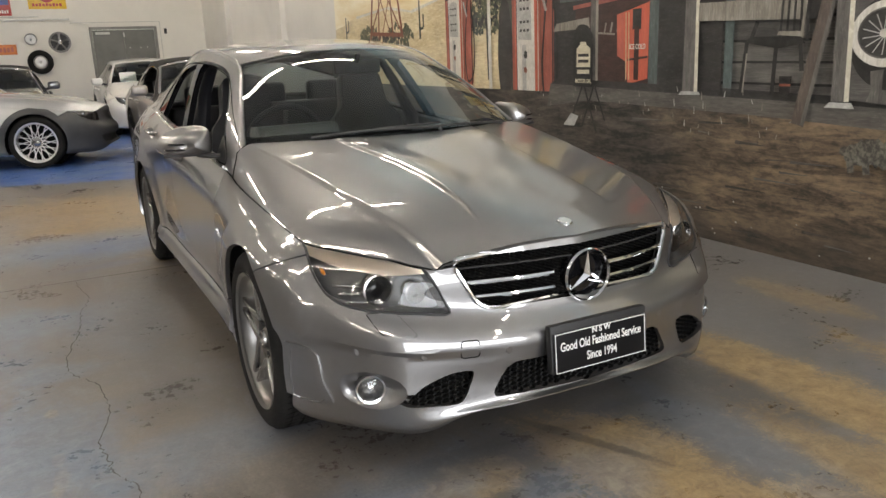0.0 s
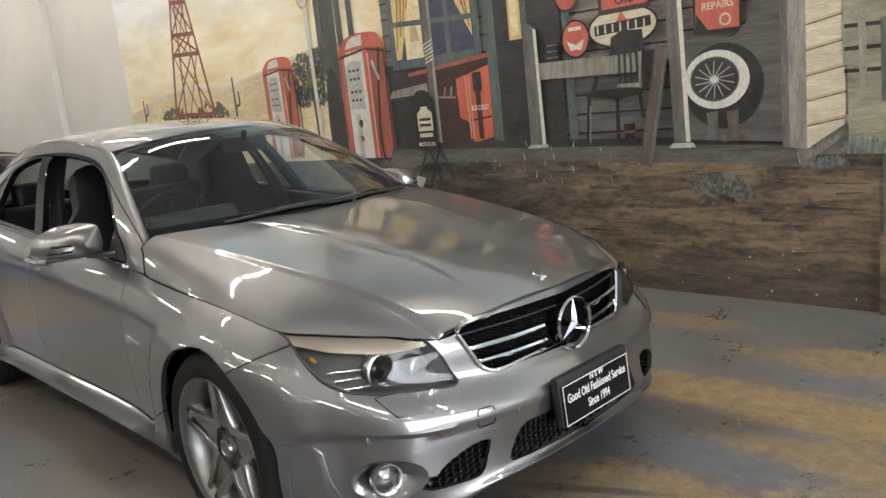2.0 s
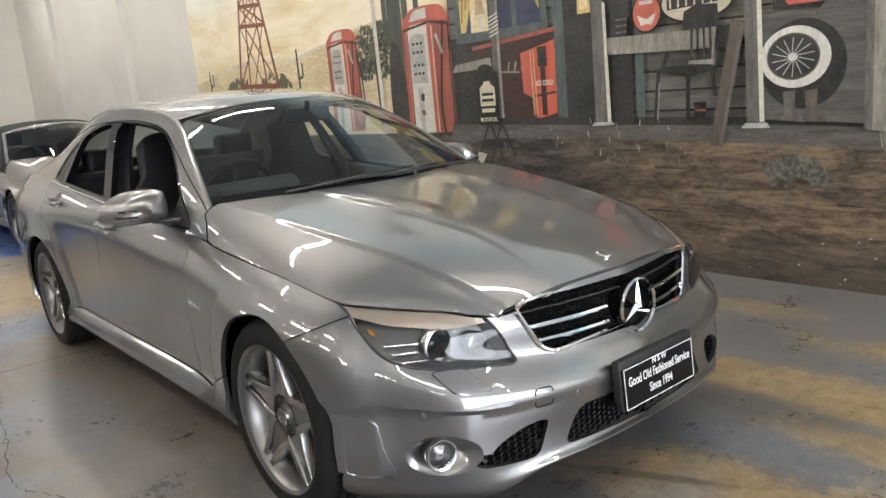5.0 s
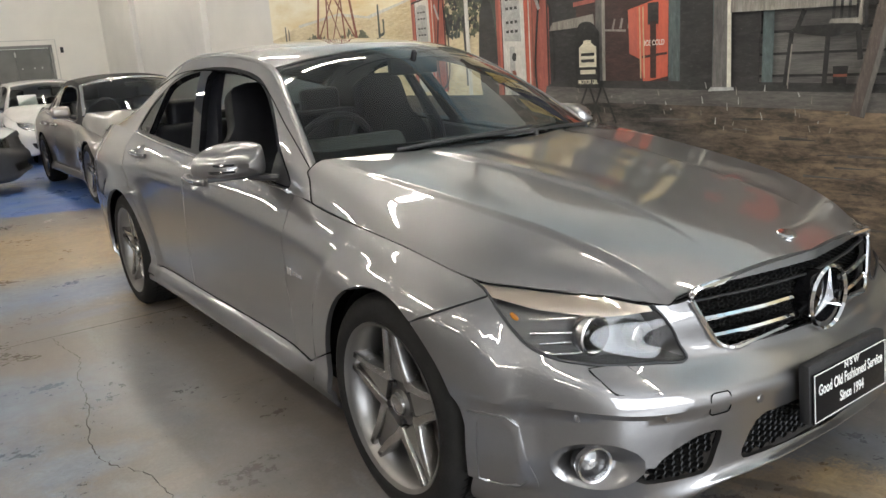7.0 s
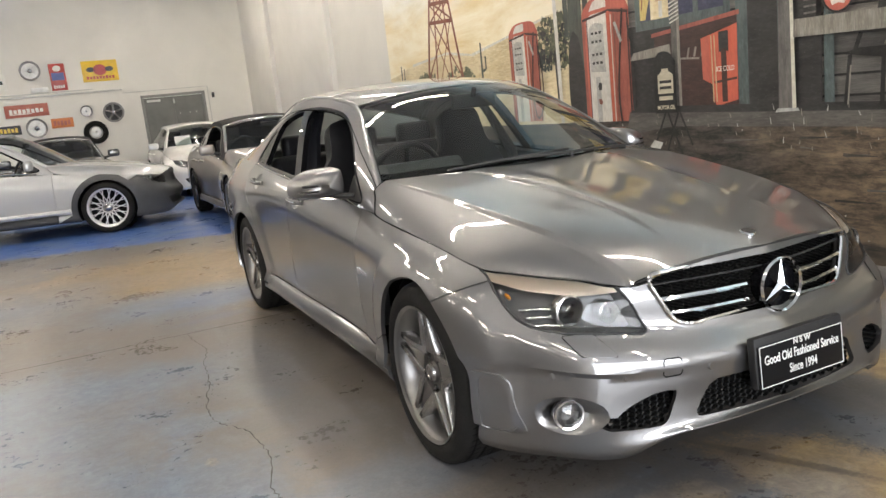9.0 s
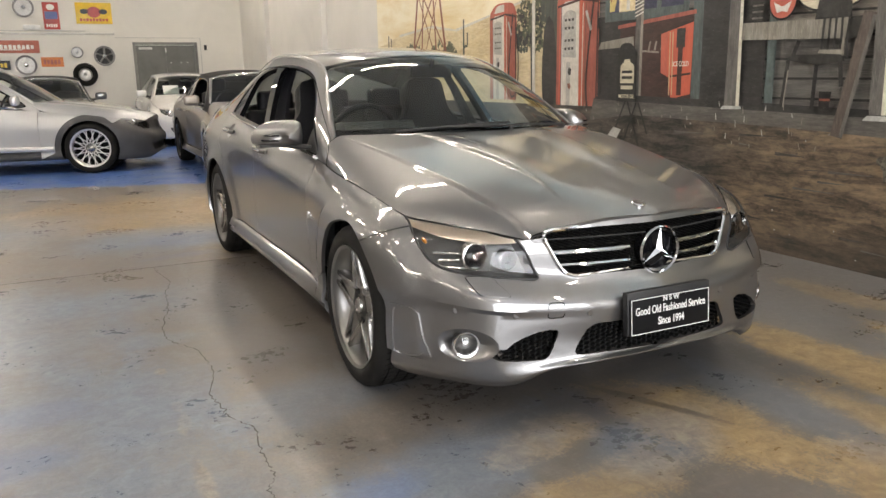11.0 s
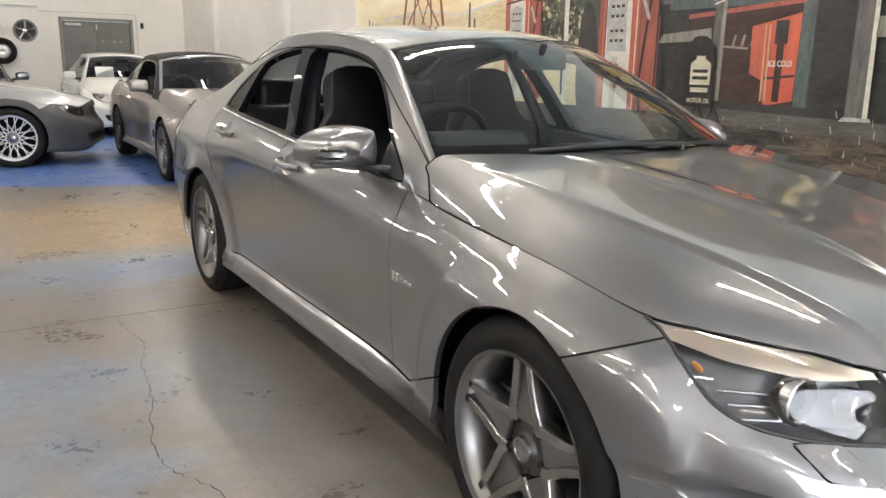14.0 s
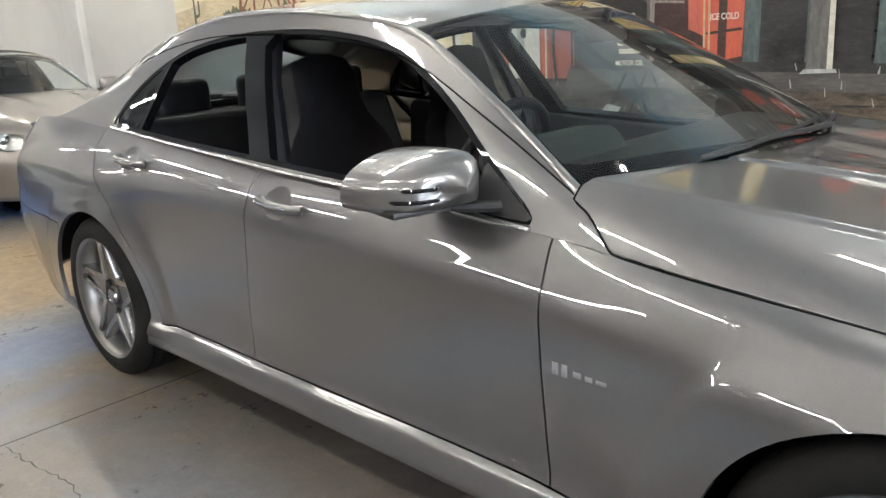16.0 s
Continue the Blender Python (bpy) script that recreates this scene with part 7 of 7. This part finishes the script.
def mesh_wheel(r, width):
    """Multi-spoke crossed alloy wheel, its outer face along -x."""
    h, rim_r = width / 2, r - .085
    w = part("wheel", lathe([(rim_r - .012, -h + .014), (rim_r + .008, -h + .004), (rim_r + .012, -h + .012), (rim_r - .012, -h + .05), (rim_r - .02, h * .4), (rim_r + .008, h)], 48, "X"), WAGON_ALLOY, None, "silver cross-spoke alloy wheel")
    part("tyre", lathe([(rim_r + .006, -h + .010), (rim_r + .022, -h), (r - .04, -h - .002), (r - .012, -h + .012), (r, -h + .04), (r, h - .04), (r - .012, h - .01), (rim_r, h)], 56, "X"), RUBBER, w, angle=60)
    for k in range(14):
        a = 2 * math.pi * k / 14
        bm = bmesh.new()
        for s in (-1, 1):
            b = a + s * .30
            tube([(-h + .035, -.06 * math.sin(a - s * .26), .06 * math.cos(a - s * .26)), (-h + .022, -(rim_r - .01) * math.sin(b), (rim_r - .01) * math.cos(b))], .0065, 6, bm=bm)
        part("spoke", bm, WAGON_ALLOY, w)
    part("hub", lathe([(.001, -h + .024), (.026, -h + .024), (.05, -h + .034), (.066, -h + .06)], 32, "X"), ALLOY_FACE, w)
    # black disc in place of the barrel's inner shade
    part("barrel_shade", lathe([(.001, .0), (rim_r - .015, .0)], 32, "X"), DARK_VOID, w)
    return w


def parked_car(name, label, at, body, front=.86, wb=2.8, rear=1.0, width=.89, tall=1.0, rail=RAIL, crown=CROWN, belt=BELT, dlo=None, top=None, bumper=None, wheel=road_wheel, radius=.33, lamps=(), clad=False, open_sides=True, post=1.78):
    car = thing(name, label, "car", "", at)
    top, bumper = top or body, bumper or body

    def warp(bm):
        for v in bm.verts:
            x, y, z = v.co
            y = y * front / .79 if y < 0 else y * wb / 2.765 if y < 2.765 else wb + (y - 2.765) * rear / 1.16
            v.co = (x * width / .892, y, z * tall)
        bm.normal_update()
        return bm

    lower = warp(sheet(loft(body_rows(), .045, 3)))
    A = lambda p: np.abs(p[:, 0])
    neg = lambda f: (lambda p: -f(p))
    off = lambda f, d=.003: (lambda p: f(p) - d)
    ra = radius + .035
    arches = lambda p: np.where(A(p) > .4, np.maximum(ra - np.hypot(p[:, 1], p[:, 2] - radius), ra - np.hypot(p[:, 1] - wb, p[:, 2] - radius)), -1)
    lamp_f = [poly_sd(o) for o in lamps]
    holes = lambda p: np.where(p[:, 1] < -.15, np.max([f(A(p), p[:, 2]) for f in lamp_f], axis=0), -1)
    seam = lambda p: (-.30 - (p[:, 2] - .66) * 2.0 - p[:, 1]) / 2.2
    door_a, door_b = (lambda p: p[:, 1] - .62), (lambda p: p[:, 1] - post)
    door_c = lambda p: p[:, 1] - np.interp(p[:, 2], [.3, .5, .75, .95], [wb - .45, wb - .40, wb - .12, wb - .02])
    sill = lambda p: p[:, 2] - .30 * tall
    right, left = (lambda p: -p[:, 0]), (lambda p: p[:, 0])

    def panel(nm, fs, mat, src=None):
        bm = (src or lower).copy()
        for f in fs:
            cut(bm, f)
        return part(nm, skin(bm, .012), mat, car)

    gr = poly_sd(rounded([(-.30, .66), (.30, .66), (.24, .54), (-.24, .54)], .03))
    low = poly_sd(rounded([(-.62, .36), (.62, .36), (.55, .26), (-.55, .26)], .03))
    grf = lambda p: np.where(p[:, 1] < -.3, np.maximum(gr(p[:, 0], p[:, 2] / tall), low(p[:, 0], p[:, 2] / tall)), -1)
    panel("front_bumper", [off(seam), neg(holes), neg(arches), neg(grf)], bumper)
    void = cut(lower.copy(), lambda p: grf(p) + .01)
    bmesh.ops.translate(void, verts=void.verts, vec=(0, .03, 0))
    part("grille", void, BLACK_PLASTIC, car)
    for side in (right, left):
        panel("front_fender", [off(neg(seam)), off(neg(door_a)), neg(arches), neg(holes), side], body)
        panel("front_door", [off(door_a), off(neg(door_b)), off(sill), side], body)
        panel("rear_door", [off(door_b), off(neg(door_c)), off(sill), neg(arches), side], body)
        panel("sill", [off(door_a), lambda p: wb - .4 - p[:, 1], off(neg(sill)), neg(arches), side], CLADDING if clad else body)
        panel("rear_fender", [off(door_c), neg(arches), side], body)
        if clad:
            for yc in (0, wb):
                bm = cut(cut(cut(lower.copy(), neg(arches)), lambda p: ra + .075 - np.hypot(p[:, 1] - yc, p[:, 2] - radius)), side)
                bmesh.ops.translate(bm, verts=bm.verts, vec=(.008 if side is left else -.008, 0, 0))
                part("arch_cladding", skin(bm, .012), CLADDING, car)
            sg = 1 if side is left else -1
            part("sill_strip", tube([(sg * width * .985, .45, .335 * tall), (sg * width * .985, wb - .5, .345 * tall)], .034, 8, flat=1.0), WAGON_ALLOY, car)
    # bonnet
    xs, ys = np.linspace(-.80, .80, 41), np.linspace(-.75, .74, 36)
    X, Y = np.meshgrid(xs, ys)
    hood = sheet(np.stack([X, Y, hood_z(X, Y)], axis=2), mirror=False)
    edge = [(0, -.703), (.25, -.672), (.44, -.625), (.465, -.612), (.57, -.497), (.68, -.359), (.742, -.265), (.773, 0), (.776, .42), (.758, .585), (.723, .642), (.697, .684), (.66, .662), (.5, .585), (.25, .50), (0, .47)]
    half = crom([(x, y, 0) for x, y in edge], 4)[:, :2]
    f_hood = poly_sd([tuple(q) for q in half] + [(-x, y) for x, y in half[::-1][1:-1]])
    cut(hood, lambda p: f_hood(p[:, 0], p[:, 1]) - .002)
    part("bonnet", skin(warp(hood), .012), body, car)
    # glasshouse
    RG = roof_grid(rail, crown, 6, 12)
    part("roof", skin(sheet(RG[12:36 + 1]), .01), top, car)
    ws = part("windscreen", sheet(RG[:12 + 1]), WINDSCREEN, car)
    for sg in (-1, 1):
        part("screen_pillar", tube([(sg * abs(p[0]), p[1], p[2]) for p in RG[:13, -1]], .02, 8), top if top is not SOFT_TOP else DULL_CHROME, car)
    part("screen_header", tube([(-p[0], p[1], p[2]) for p in RG[12][::-1]] + [tuple(p) for p in RG[12][1:]], .018, 8), top if top is not SOFT_TOP else DULL_CHROME, car)
    part("rear_window", sheet(RG[36:]), TINTED if top is not SOFT_TOP else SOFT_TOP, car)
    SG = side_grid(rail, belt, 6, 12)
    fd = poly_sd(crom([(a, b, 0) for a, b in dlo], 4, True)[:, :2])
    D = lambda p: fd(p[:, 1], p[:, 2])
    pst = lambda p: np.abs(p[:, 1] - post - (p[:, 2] - .95) * .2) - .045
    for side, sg in ((right, -1), (left, 1)):
        frame = cut(sheet(SG), side)
        trim = frame.copy()
        cut(frame, neg(D))
        part("side_frame", skin(frame, .02), top, car)
        cut(trim, D)
        glass_bm = trim.copy()
        inner = lambda p: np.minimum(D(p) - .014, pst(p))
        cut(trim, neg(inner))
        part("window_trim", skin(trim, .02), BLACK_GLOSS, car)
        if not open_sides:
            cut(glass_bm, inner)
            part("side_window", glass_bm, TINTED, car)
        else:
            cut(glass_bm, inner)
            cut(glass_bm, lambda p: p[:, 1] - post)
            part("side_window", glass_bm, WINDSCREEN, car)
        b = crom(np.array(belt), 4)
        part("belt_moulding", tube([(sg * (x + .004), y, z + .006) for x, y, z in b[2:-3]], .008, 6), DULL_CHROME, car)
    # lamps
    for side, sg in ((right, -1), (left, 1)):
        for f in lamp_f:
            lens = cut(cut(lower.copy(), lambda p: np.where(p[:, 1] < -.15, f(A(p), p[:, 2]) - .002, -1)), side)
            if not lens.verts:
                continue
            bowl = lens.copy()
            bmesh.ops.translate(bowl, verts=bowl.verts, vec=(-sg * .02, .035, 0))
            hl = part("head_lamp", bowl, DULL_CHROME, car)
            c = sum((v.co for v in lens.verts), Vector()) / len(lens.verts)
            part("projector", lathe([(.001, -.015), (.03, -.01), (.045, .0), (.05, .02)], 24, "Y", at=(c.x, c.y + .02, c.z)), CHROME, hl)
            part("lens", lens, LENS, hl)
    # mirrors, handles, wheels
    for sg in (-1, 1):
        bm = box(.20, .09, .13, (sg * (width + .02), .84, .965 * tall), .045, 3)
        mir = part("wing_mirror", bm, body, car)
        part("mirror_foot", tube([(sg * .74, .80, .90 * tall), (sg * (width - .03), .84, .925 * tall)], .022, 8), BLACK_PLASTIC, mir)
        for y in (post - .22, wb - .30):
            part("door_handle", tube([(sg * width * .955, y - .1, .80 * tall), (sg * (width * .955 + .03), y - .05, .80 * tall), (sg * (width * .955 + .03), y + .05, .805 * tall), (sg * width * .955, y + .1, .805 * tall)], .014, 8), body, car)
        for y in (0, wb):
            w = wheel(radius, .225)
            w.parent = car
            w.matrix_local = Matrix.Translation((sg * (width - .125), y, radius)) @ (Matrix() if sg < 0 else Matrix.Rotation(math.pi, 4, "Z"))
            part("well_back", lathe([(.001, sg * .5), (ra + .01, sg * .5)], 24, "X", at=(0, y, radius)), DARK_VOID, car)
            well = bmesh.new()
            prev = None
            for k in range(17):
                a = math.pi * (-.1 + 1.2 * k / 16)
                q = [well.verts.new((sg * xx, y + (ra - .002) * math.cos(a), radius + (ra - .002) * math.sin(a))) for xx in (width - .02, .5)]
                if prev:
                    well.faces.new((prev[0], q[0], q[1], prev[1]))
                prev = q
            part("wheel_well", well, DARK_VOID, car)
    part("floor_pan", box(width * 1.8, wb + .8, .06, (0, wb / 2, .22), .02), DARK_VOID, car)
    # cabin
    part("dashboard", box(1.3, .42, .30, (0, .86, .78 * tall), .08, 3), DASH, car)
    sw = part("steering_wheel", tube([(.18 * math.cos(2 * math.pi * k / 24), .18 * math.sin(2 * math.pi * k / 24), 0) for k in range(24)], .016, 8, True), LEATHER, car)
    sw.matrix_local = Matrix.Translation((-.36, 1.12, .90)) @ Matrix.Rotation(radians(-65), 4, "X")
    for x in (-.36, .36):
        st = part("front_seat", box(.48, .5, .16, (x, 1.5, .46), .06, 3), LEATHER, car)
        part("backrest", box(.46, .13, .58, (x, 1.80, .76), .06, 3, Euler((radians(-14), 0, 0)).to_matrix()), LEATHER, st)
        part("headrest", box(.25, .10, .17, (x, 1.90, 1.13), .04, 3), LEATHER, st)
    part("rear_bench", box(1.25, .16, .6, (0, 2.65, .72), .06, 3, Euler((radians(-18), 0, 0)).to_matrix()), LEATHER, car)
    part("rear_view_mirror", box(.22, .03, .06, (0, 1.05, 1.22 * tall), .012), BLACK_PLASTIC, car)
    return car


LAMP_SLANT = rounded([(.44, .62), (.48, .70), (.60, .72), (.73, .72), (.72, .63), (.62, .565), (.47, .55)], .02)
WAGON_RAIL = [(.675, .66, .93), (.61, 1.0, 1.15), (.55, 1.36, 1.345), (.555, 1.7, 1.40), (.56, 2.3, 1.41), (.56, 3.0, 1.395), (.565, 3.45, 1.35), (.60, 3.70, 1.17), (.64, 3.82, 1.0)]
WAGON_CROWN = [(0, .47, .955), (0, .82, 1.19), (0, 1.22, 1.40), (0, 1.6, 1.455), (0, 2.3, 1.47), (0, 3.0, 1.45), (0, 3.5, 1.40), (0, 3.80, 1.20), (0, 3.92, 1.0)]
WAGON_BELT = [(.752, .60, .825), (.767, 1.0, .885), (.768, 1.36, .905), (.767, 1.7, .92), (.764, 2.3, .945), (.760, 3.0, .965), (.745, 3.4, .975), (.72, 3.65, .985), (.68, 3.78, .985)]
WAGON_DLO = [(.76, .90), (1.36, .925), (2.3, .962), (3.2, .985), (3.5, 1.0), (3.45, 1.15), (3.3, 1.29), (2.8, 1.335), (2.0, 1.345), (1.6, 1.325), (1.36, 1.28), (1.0, 1.075)]
wagon = parked_car("estate_car", "pale silver estate car with grey cladding, parked across the blue bay", pose(0, 0, 0), AUDI_SILVER, .90, 2.83, 1.08, .91, 1.02, WAGON_RAIL, WAGON_CROWN, WAGON_BELT, WAGON_DLO,
                   None, CLADDING, mesh_wheel, .335, (LAMP_SLANT,), True, True, 1.72)
wagon.matrix_world = pose(-1.46, 8.78, 0, 0, 0, 78) @ pose(.80, 0, 0)
for sg in (-1, 1):
    part("roof_rail", tube([(sg * .575, 1.65, 1.42), (sg * .58, 1.75, 1.46), (sg * .58, 2.5, 1.475), (sg * .58, 3.25, 1.455), (sg * .58, 3.38, 1.40)], .014, 8), CHROME, wagon)

COUPE_RAIL = [(.675, .72, .885), (.61, 1.0, 1.05), (.54, 1.33, 1.215), (.53, 1.6, 1.275), (.535, 1.95, 1.295), (.55, 2.3, 1.25), (.58, 2.6, 1.13), (.62, 2.82, 1.0), (.64, 2.9, .955)]
COUPE_CROWN = [(0, .50, .925), (0, .82, 1.10), (0, 1.2, 1.285), (0, 1.5, 1.33), (0, 1.95, 1.345), (0, 2.35, 1.31), (0, 2.65, 1.18), (0, 2.9, 1.02), (0, 2.98, .97)]
COUPE_BELT = [(.752, .60, .80), (.767, .95, .835), (.768, 1.33, .85), (.767, 1.6, .86), (.764, 1.95, .875), (.76, 2.3, .89), (.75, 2.55, .90), (.73, 2.75, .91), (.70, 2.85, .92)]
COUPE_DLO = [(.80, .855), (1.33, .87), (1.95, .895), (2.3, .91), (2.42, .925), (2.40, 1.0), (2.3, 1.11), (2.1, 1.20), (1.8, 1.235), (1.5, 1.215), (1.33, 1.175), (1.0, .99)]
OVALS = ([(.60 + .095 * math.cos(2 * math.pi * k / 24), .615 + .078 * math.sin(2 * math.pi * k / 24)) for k in range(24)], [(.445 + .055 * math.cos(2 * math.pi * k / 20), .60 + .06 * math.sin(2 * math.pi * k / 20)) for k in range(20)])
coupe = parked_car("convertible", "bronze-grey convertible with raised black soft top", pose(0, 0, 0), BRONZE, .80, 2.72, 1.05, .87, .985, COUPE_RAIL, COUPE_CROWN, COUPE_BELT, COUPE_DLO, SOFT_TOP, None, road_wheel, .318, OVALS, False, True, 1.95)
coupe.matrix_world = pose(.645, 6.98, 0)
white = parked_car("hatchback", "white car with a paper sign behind its windscreen", pose(0, 0, 0), WHITE_CAR, .80, 2.66, .85, .89, 1.0, RAIL, CROWN, BELT, [(.80, .86), (1.35, .89), (1.95, .922), (2.4, .95), (2.70, .975), (2.55, 1.16), (2.3, 1.25), (1.85, 1.29), (1.6, 1.28), (1.36, 1.225), (1.1, 1.09)],
                   None, None, road_wheel, .32, (LAMP_SLANT,), False, False)
white.matrix_world = pose(.62, 13.0, 0)
sign = tagged(obj("paper_notice", box(.30, .004, .20, (0, 0, 0), .001), PAPER, None, "", False), "white paper notice behind the windscreen of the white car", "notice")
sign.matrix_world = white.matrix_world @ pose(-.36, .70, 1.03, -30, 0, 0)
cabrio = parked_car("cabriolet", "dark grey cabriolet with raised soft top, parked by the back wall", pose(0, 0, 0), DARK_CAR, .80, 2.7, 1.0, .87, .99, COUPE_RAIL, COUPE_CROWN, COUPE_BELT, COUPE_DLO, SOFT_TOP, None, road_wheel, .318, (LAMP_SLANT,), False, True, 1.95)
cabrio.matrix_world = pose(-1.95, 12.3, 0)

# ---- signs and wheels on the back wall ----
ENAMEL_YELLOW = plain("yellow_enamel", (0.72, 0.47, 0.03), 0.3, 0, 0.12)
ENAMEL_RED = plain("red_enamel", (0.42, 0.045, 0.035), 0.3, 0, 0.15)
ENAMEL_BLUE = plain("blue_enamel", (0.06, 0.08, 0.26), 0.3, 0, 0.15)
ENAMEL_GREEN = plain("green_enamel", (0.06, 0.18, 0.07), 0.3, 0, 0.15)
ENAMEL_ORANGE = plain("orange_enamel", (0.62, 0.19, 0.045), 0.35, 0, 0.15)
ENAMEL_BLACK = plain("black_enamel", (0.02, 0.02, 0.02), 0.35)
ENAMEL_WHITE = plain("cream_enamel", (0.78, 0.76, 0.70), 0.35, 0, 0.05)
FADED_RED = plain("faded_red_enamel", (0.42, 0.12, 0.08), 0.4, 0, 0.2)
STEEL = plain("dull_steel", (0.45, 0.44, 0.42), 0.35, 0.8, 0.15)


def wall_sign(label, x0, z0, x1, z1, face, bars, blobs=()):
    """Enamel sign on the back wall; bars and blobs as shares of its width and height."""
    y = Y_BACK
    s = thing("wall_sign", label, "sign", "signs on the back wall")
    w, h = x1 - x0, z1 - z0
    part("plate", box(w, .012, h, ((x0 + x1) / 2, y - .008, (z0 + z1) / 2), .004), face, s)
    for u0, v0, u1, v1, m in bars:
        part("bar", box((u1 - u0) * w, .004, (v1 - v0) * h, (x0 + (u0 + u1) / 2 * w, y - .017, z0 + (v0 + v1) / 2 * h), .001), m, s, smooth=False)
    for u, v, r, q, m in blobs:
        bm = lathe([(.001, -.003), (r * h, -.003), (r * h, .002)], 28, "Y")
        bmesh.ops.scale(bm, verts=bm.verts, vec=(q, 1, 1))
        bmesh.ops.translate(bm, verts=bm.verts, vec=(x0 + u * w, y - .017, z0 + v * h))
        part("roundel", bm, m, s)
    return s


def script(u0, u1, v0, v1, n, m):
    """A row of separate strokes in place of unreadable or branded lettering."""
    d = (u1 - u0) / n
    return [(u0 + k * d, v0 + (.08 if k % 3 == 1 else 0) * (v1 - v0), u0 + k * d + d * .72, v1 - (.12 if k % 2 else 0) * (v1 - v0), m) for k in range(n)]


wall_sign("yellow enamel sign with a dark emblem", -1.21, 2.50, -.46, 2.96, ENAMEL_YELLOW, script(.1, .9, .12, .26, 9, ENAMEL_RED), [(.5, .55, .26, 1.2, ENAMEL_RED), (.24, .58, .12, 1.6, ENAMEL_BLACK), (.76, .58, .12, 1.6, ENAMEL_BLACK)])
wall_sign("tall red and blue enamel sign", -1.87, 2.37, -1.55, 2.95, ENAMEL_RED, [(.1, .38, .9, .66, ENAMEL_BLUE)] + script(.14, .86, .08, .2, 5, ENAMEL_WHITE), [(.5, .82, .11, 1.3, ENAMEL_WHITE)])
wall_sign("green sign with a red stripe", -3.88, 2.40, -3.46, 3.0, ENAMEL_GREEN, [(.3, .05, .62, .95, ENAMEL_RED), (.1, .4, .25, .8, ENAMEL_GREEN)])
wall_sign("white sign with dark lettering bars", -3.28, 2.45, -2.74, 2.80, ENAMEL_WHITE, script(.08, .92, .38, .62, 6, ENAMEL_BLACK) + script(.3, .7, .12, .22, 5, STEEL), [(.5, .82, .10, 1.2, ENAMEL_RED)])
wall_sign("long faded red sign with white script", -2.88, 1.86, -2.02, 2.13, FADED_RED, script(.1, .9, .3, .66, 8, ENAMEL_WHITE) + [(.1, .22, .6, .29, ENAMEL_WHITE)])
wall_sign("small orange sign with dark letters", -2.02, 1.56, -1.57, 1.77, ENAMEL_ORANGE, script(.1, .9, .25, .75, 5, FADED_RED))
wall_sign("black sign with yellow letters", -3.38, 1.50, -2.63, 1.70, ENAMEL_BLACK, script(.06, .94, .25, .75, 9, ENAMEL_YELLOW))
wall_sign("narrow upright red sign with white letters", -3.80, 1.58, -3.66, 2.20, ENAMEL_RED, [(.3, .06 + .115 * k, .72, .14 + .115 * k, ENAMEL_WHITE) for k in range(8)])


def wall_wheel(label, x, z, r, kind, spokes=5, name="wheel_rim"):
    y = Y_BACK
    w = thing(name, label, "wheel", "wheels on the back wall")
    if kind == "tyre":
        part("tyre", lathe([(r * .55, -.10), (r * .7, -.13), (r * .95, -.12), (r, -.06), (r * .95, -.01)], 40, "Y", at=(x, y, z)), RUBBER, w)
        part("rim", lathe([(.01, -.07), (r * .2, -.085), (r * .45, -.07), (r * .56, -.10)], 32, "Y", at=(x, y, z)), STEEL, w)
        return
    part("rim", lathe([(r * .80, -.05), (r * .86, -.085), (r, -.09), (r, -.02)], 40, "Y", at=(x, y, z)), ALLOY, w)
    part("dish", lathe([(.01, -.015), (r * .82, -.015)], 32, "Y", at=(x, y, z)), BLACK_PLASTIC if kind == "spoke" else STEEL, w)
    part("centre", lathe([(.001, -.075), (r * .16, -.07), (r * .24, -.05), (r * .26, -.02)], 24, "Y", at=(x, y, z)), CHROME, w)
    for k in range(spokes):
        a = 2 * math.pi * (k + .25) / spokes
        part("spoke", tube([(x + r * .2 * math.cos(a), y - .055, z + r * .2 * math.sin(a)), (x + r * .84 * math.cos(a), y - .06, z + r * .84 * math.sin(a))], r * (.10 if spokes < 8 else .045), 6), ALLOY if kind == "spoke" else STEEL, w)


wall_wheel("silver alloy wheel rim hung on the wall", -4.27, 1.83, .235, "spoke", 12)
wall_wheel("silver alloy wheel rim hung on the wall", -3.25, 1.97, .235, "spoke", 5)
wall_wheel("dull steel hub cap hung on the wall", -2.32, 1.60, .215, "cap", 10)
wall_wheel("small steel hub cap hung on the wall", -1.27, 1.87, .125, "cap", 8)
wall_wheel("silver alloy wheel rim with five spokes hung on the wall", -.71, 1.79, .225, "spoke", 5)
wall_wheel("dark tyre and steel rim hung on the wall", -1.15, 1.38, .26, "tyre", name="spare_wheel")
wall_wheel("steel hub cap hung on the wall", -2.24, 2.83, .21, "cap", 10)
light = thing("emergency_light", "white emergency light box on the back wall", "lamp")
part("case", box(.34, .06, .10, (-2.12, Y_BACK - .035, 2.41), .015), BATTEN_WHITE, light)
box_ = thing("switch_box", "small dark switch box beside the door", "switch")
part("case", box(.06, .04, .12, (1.56, Y_BACK - .022, 1.98), .008), BLACK_PLASTIC, box_)
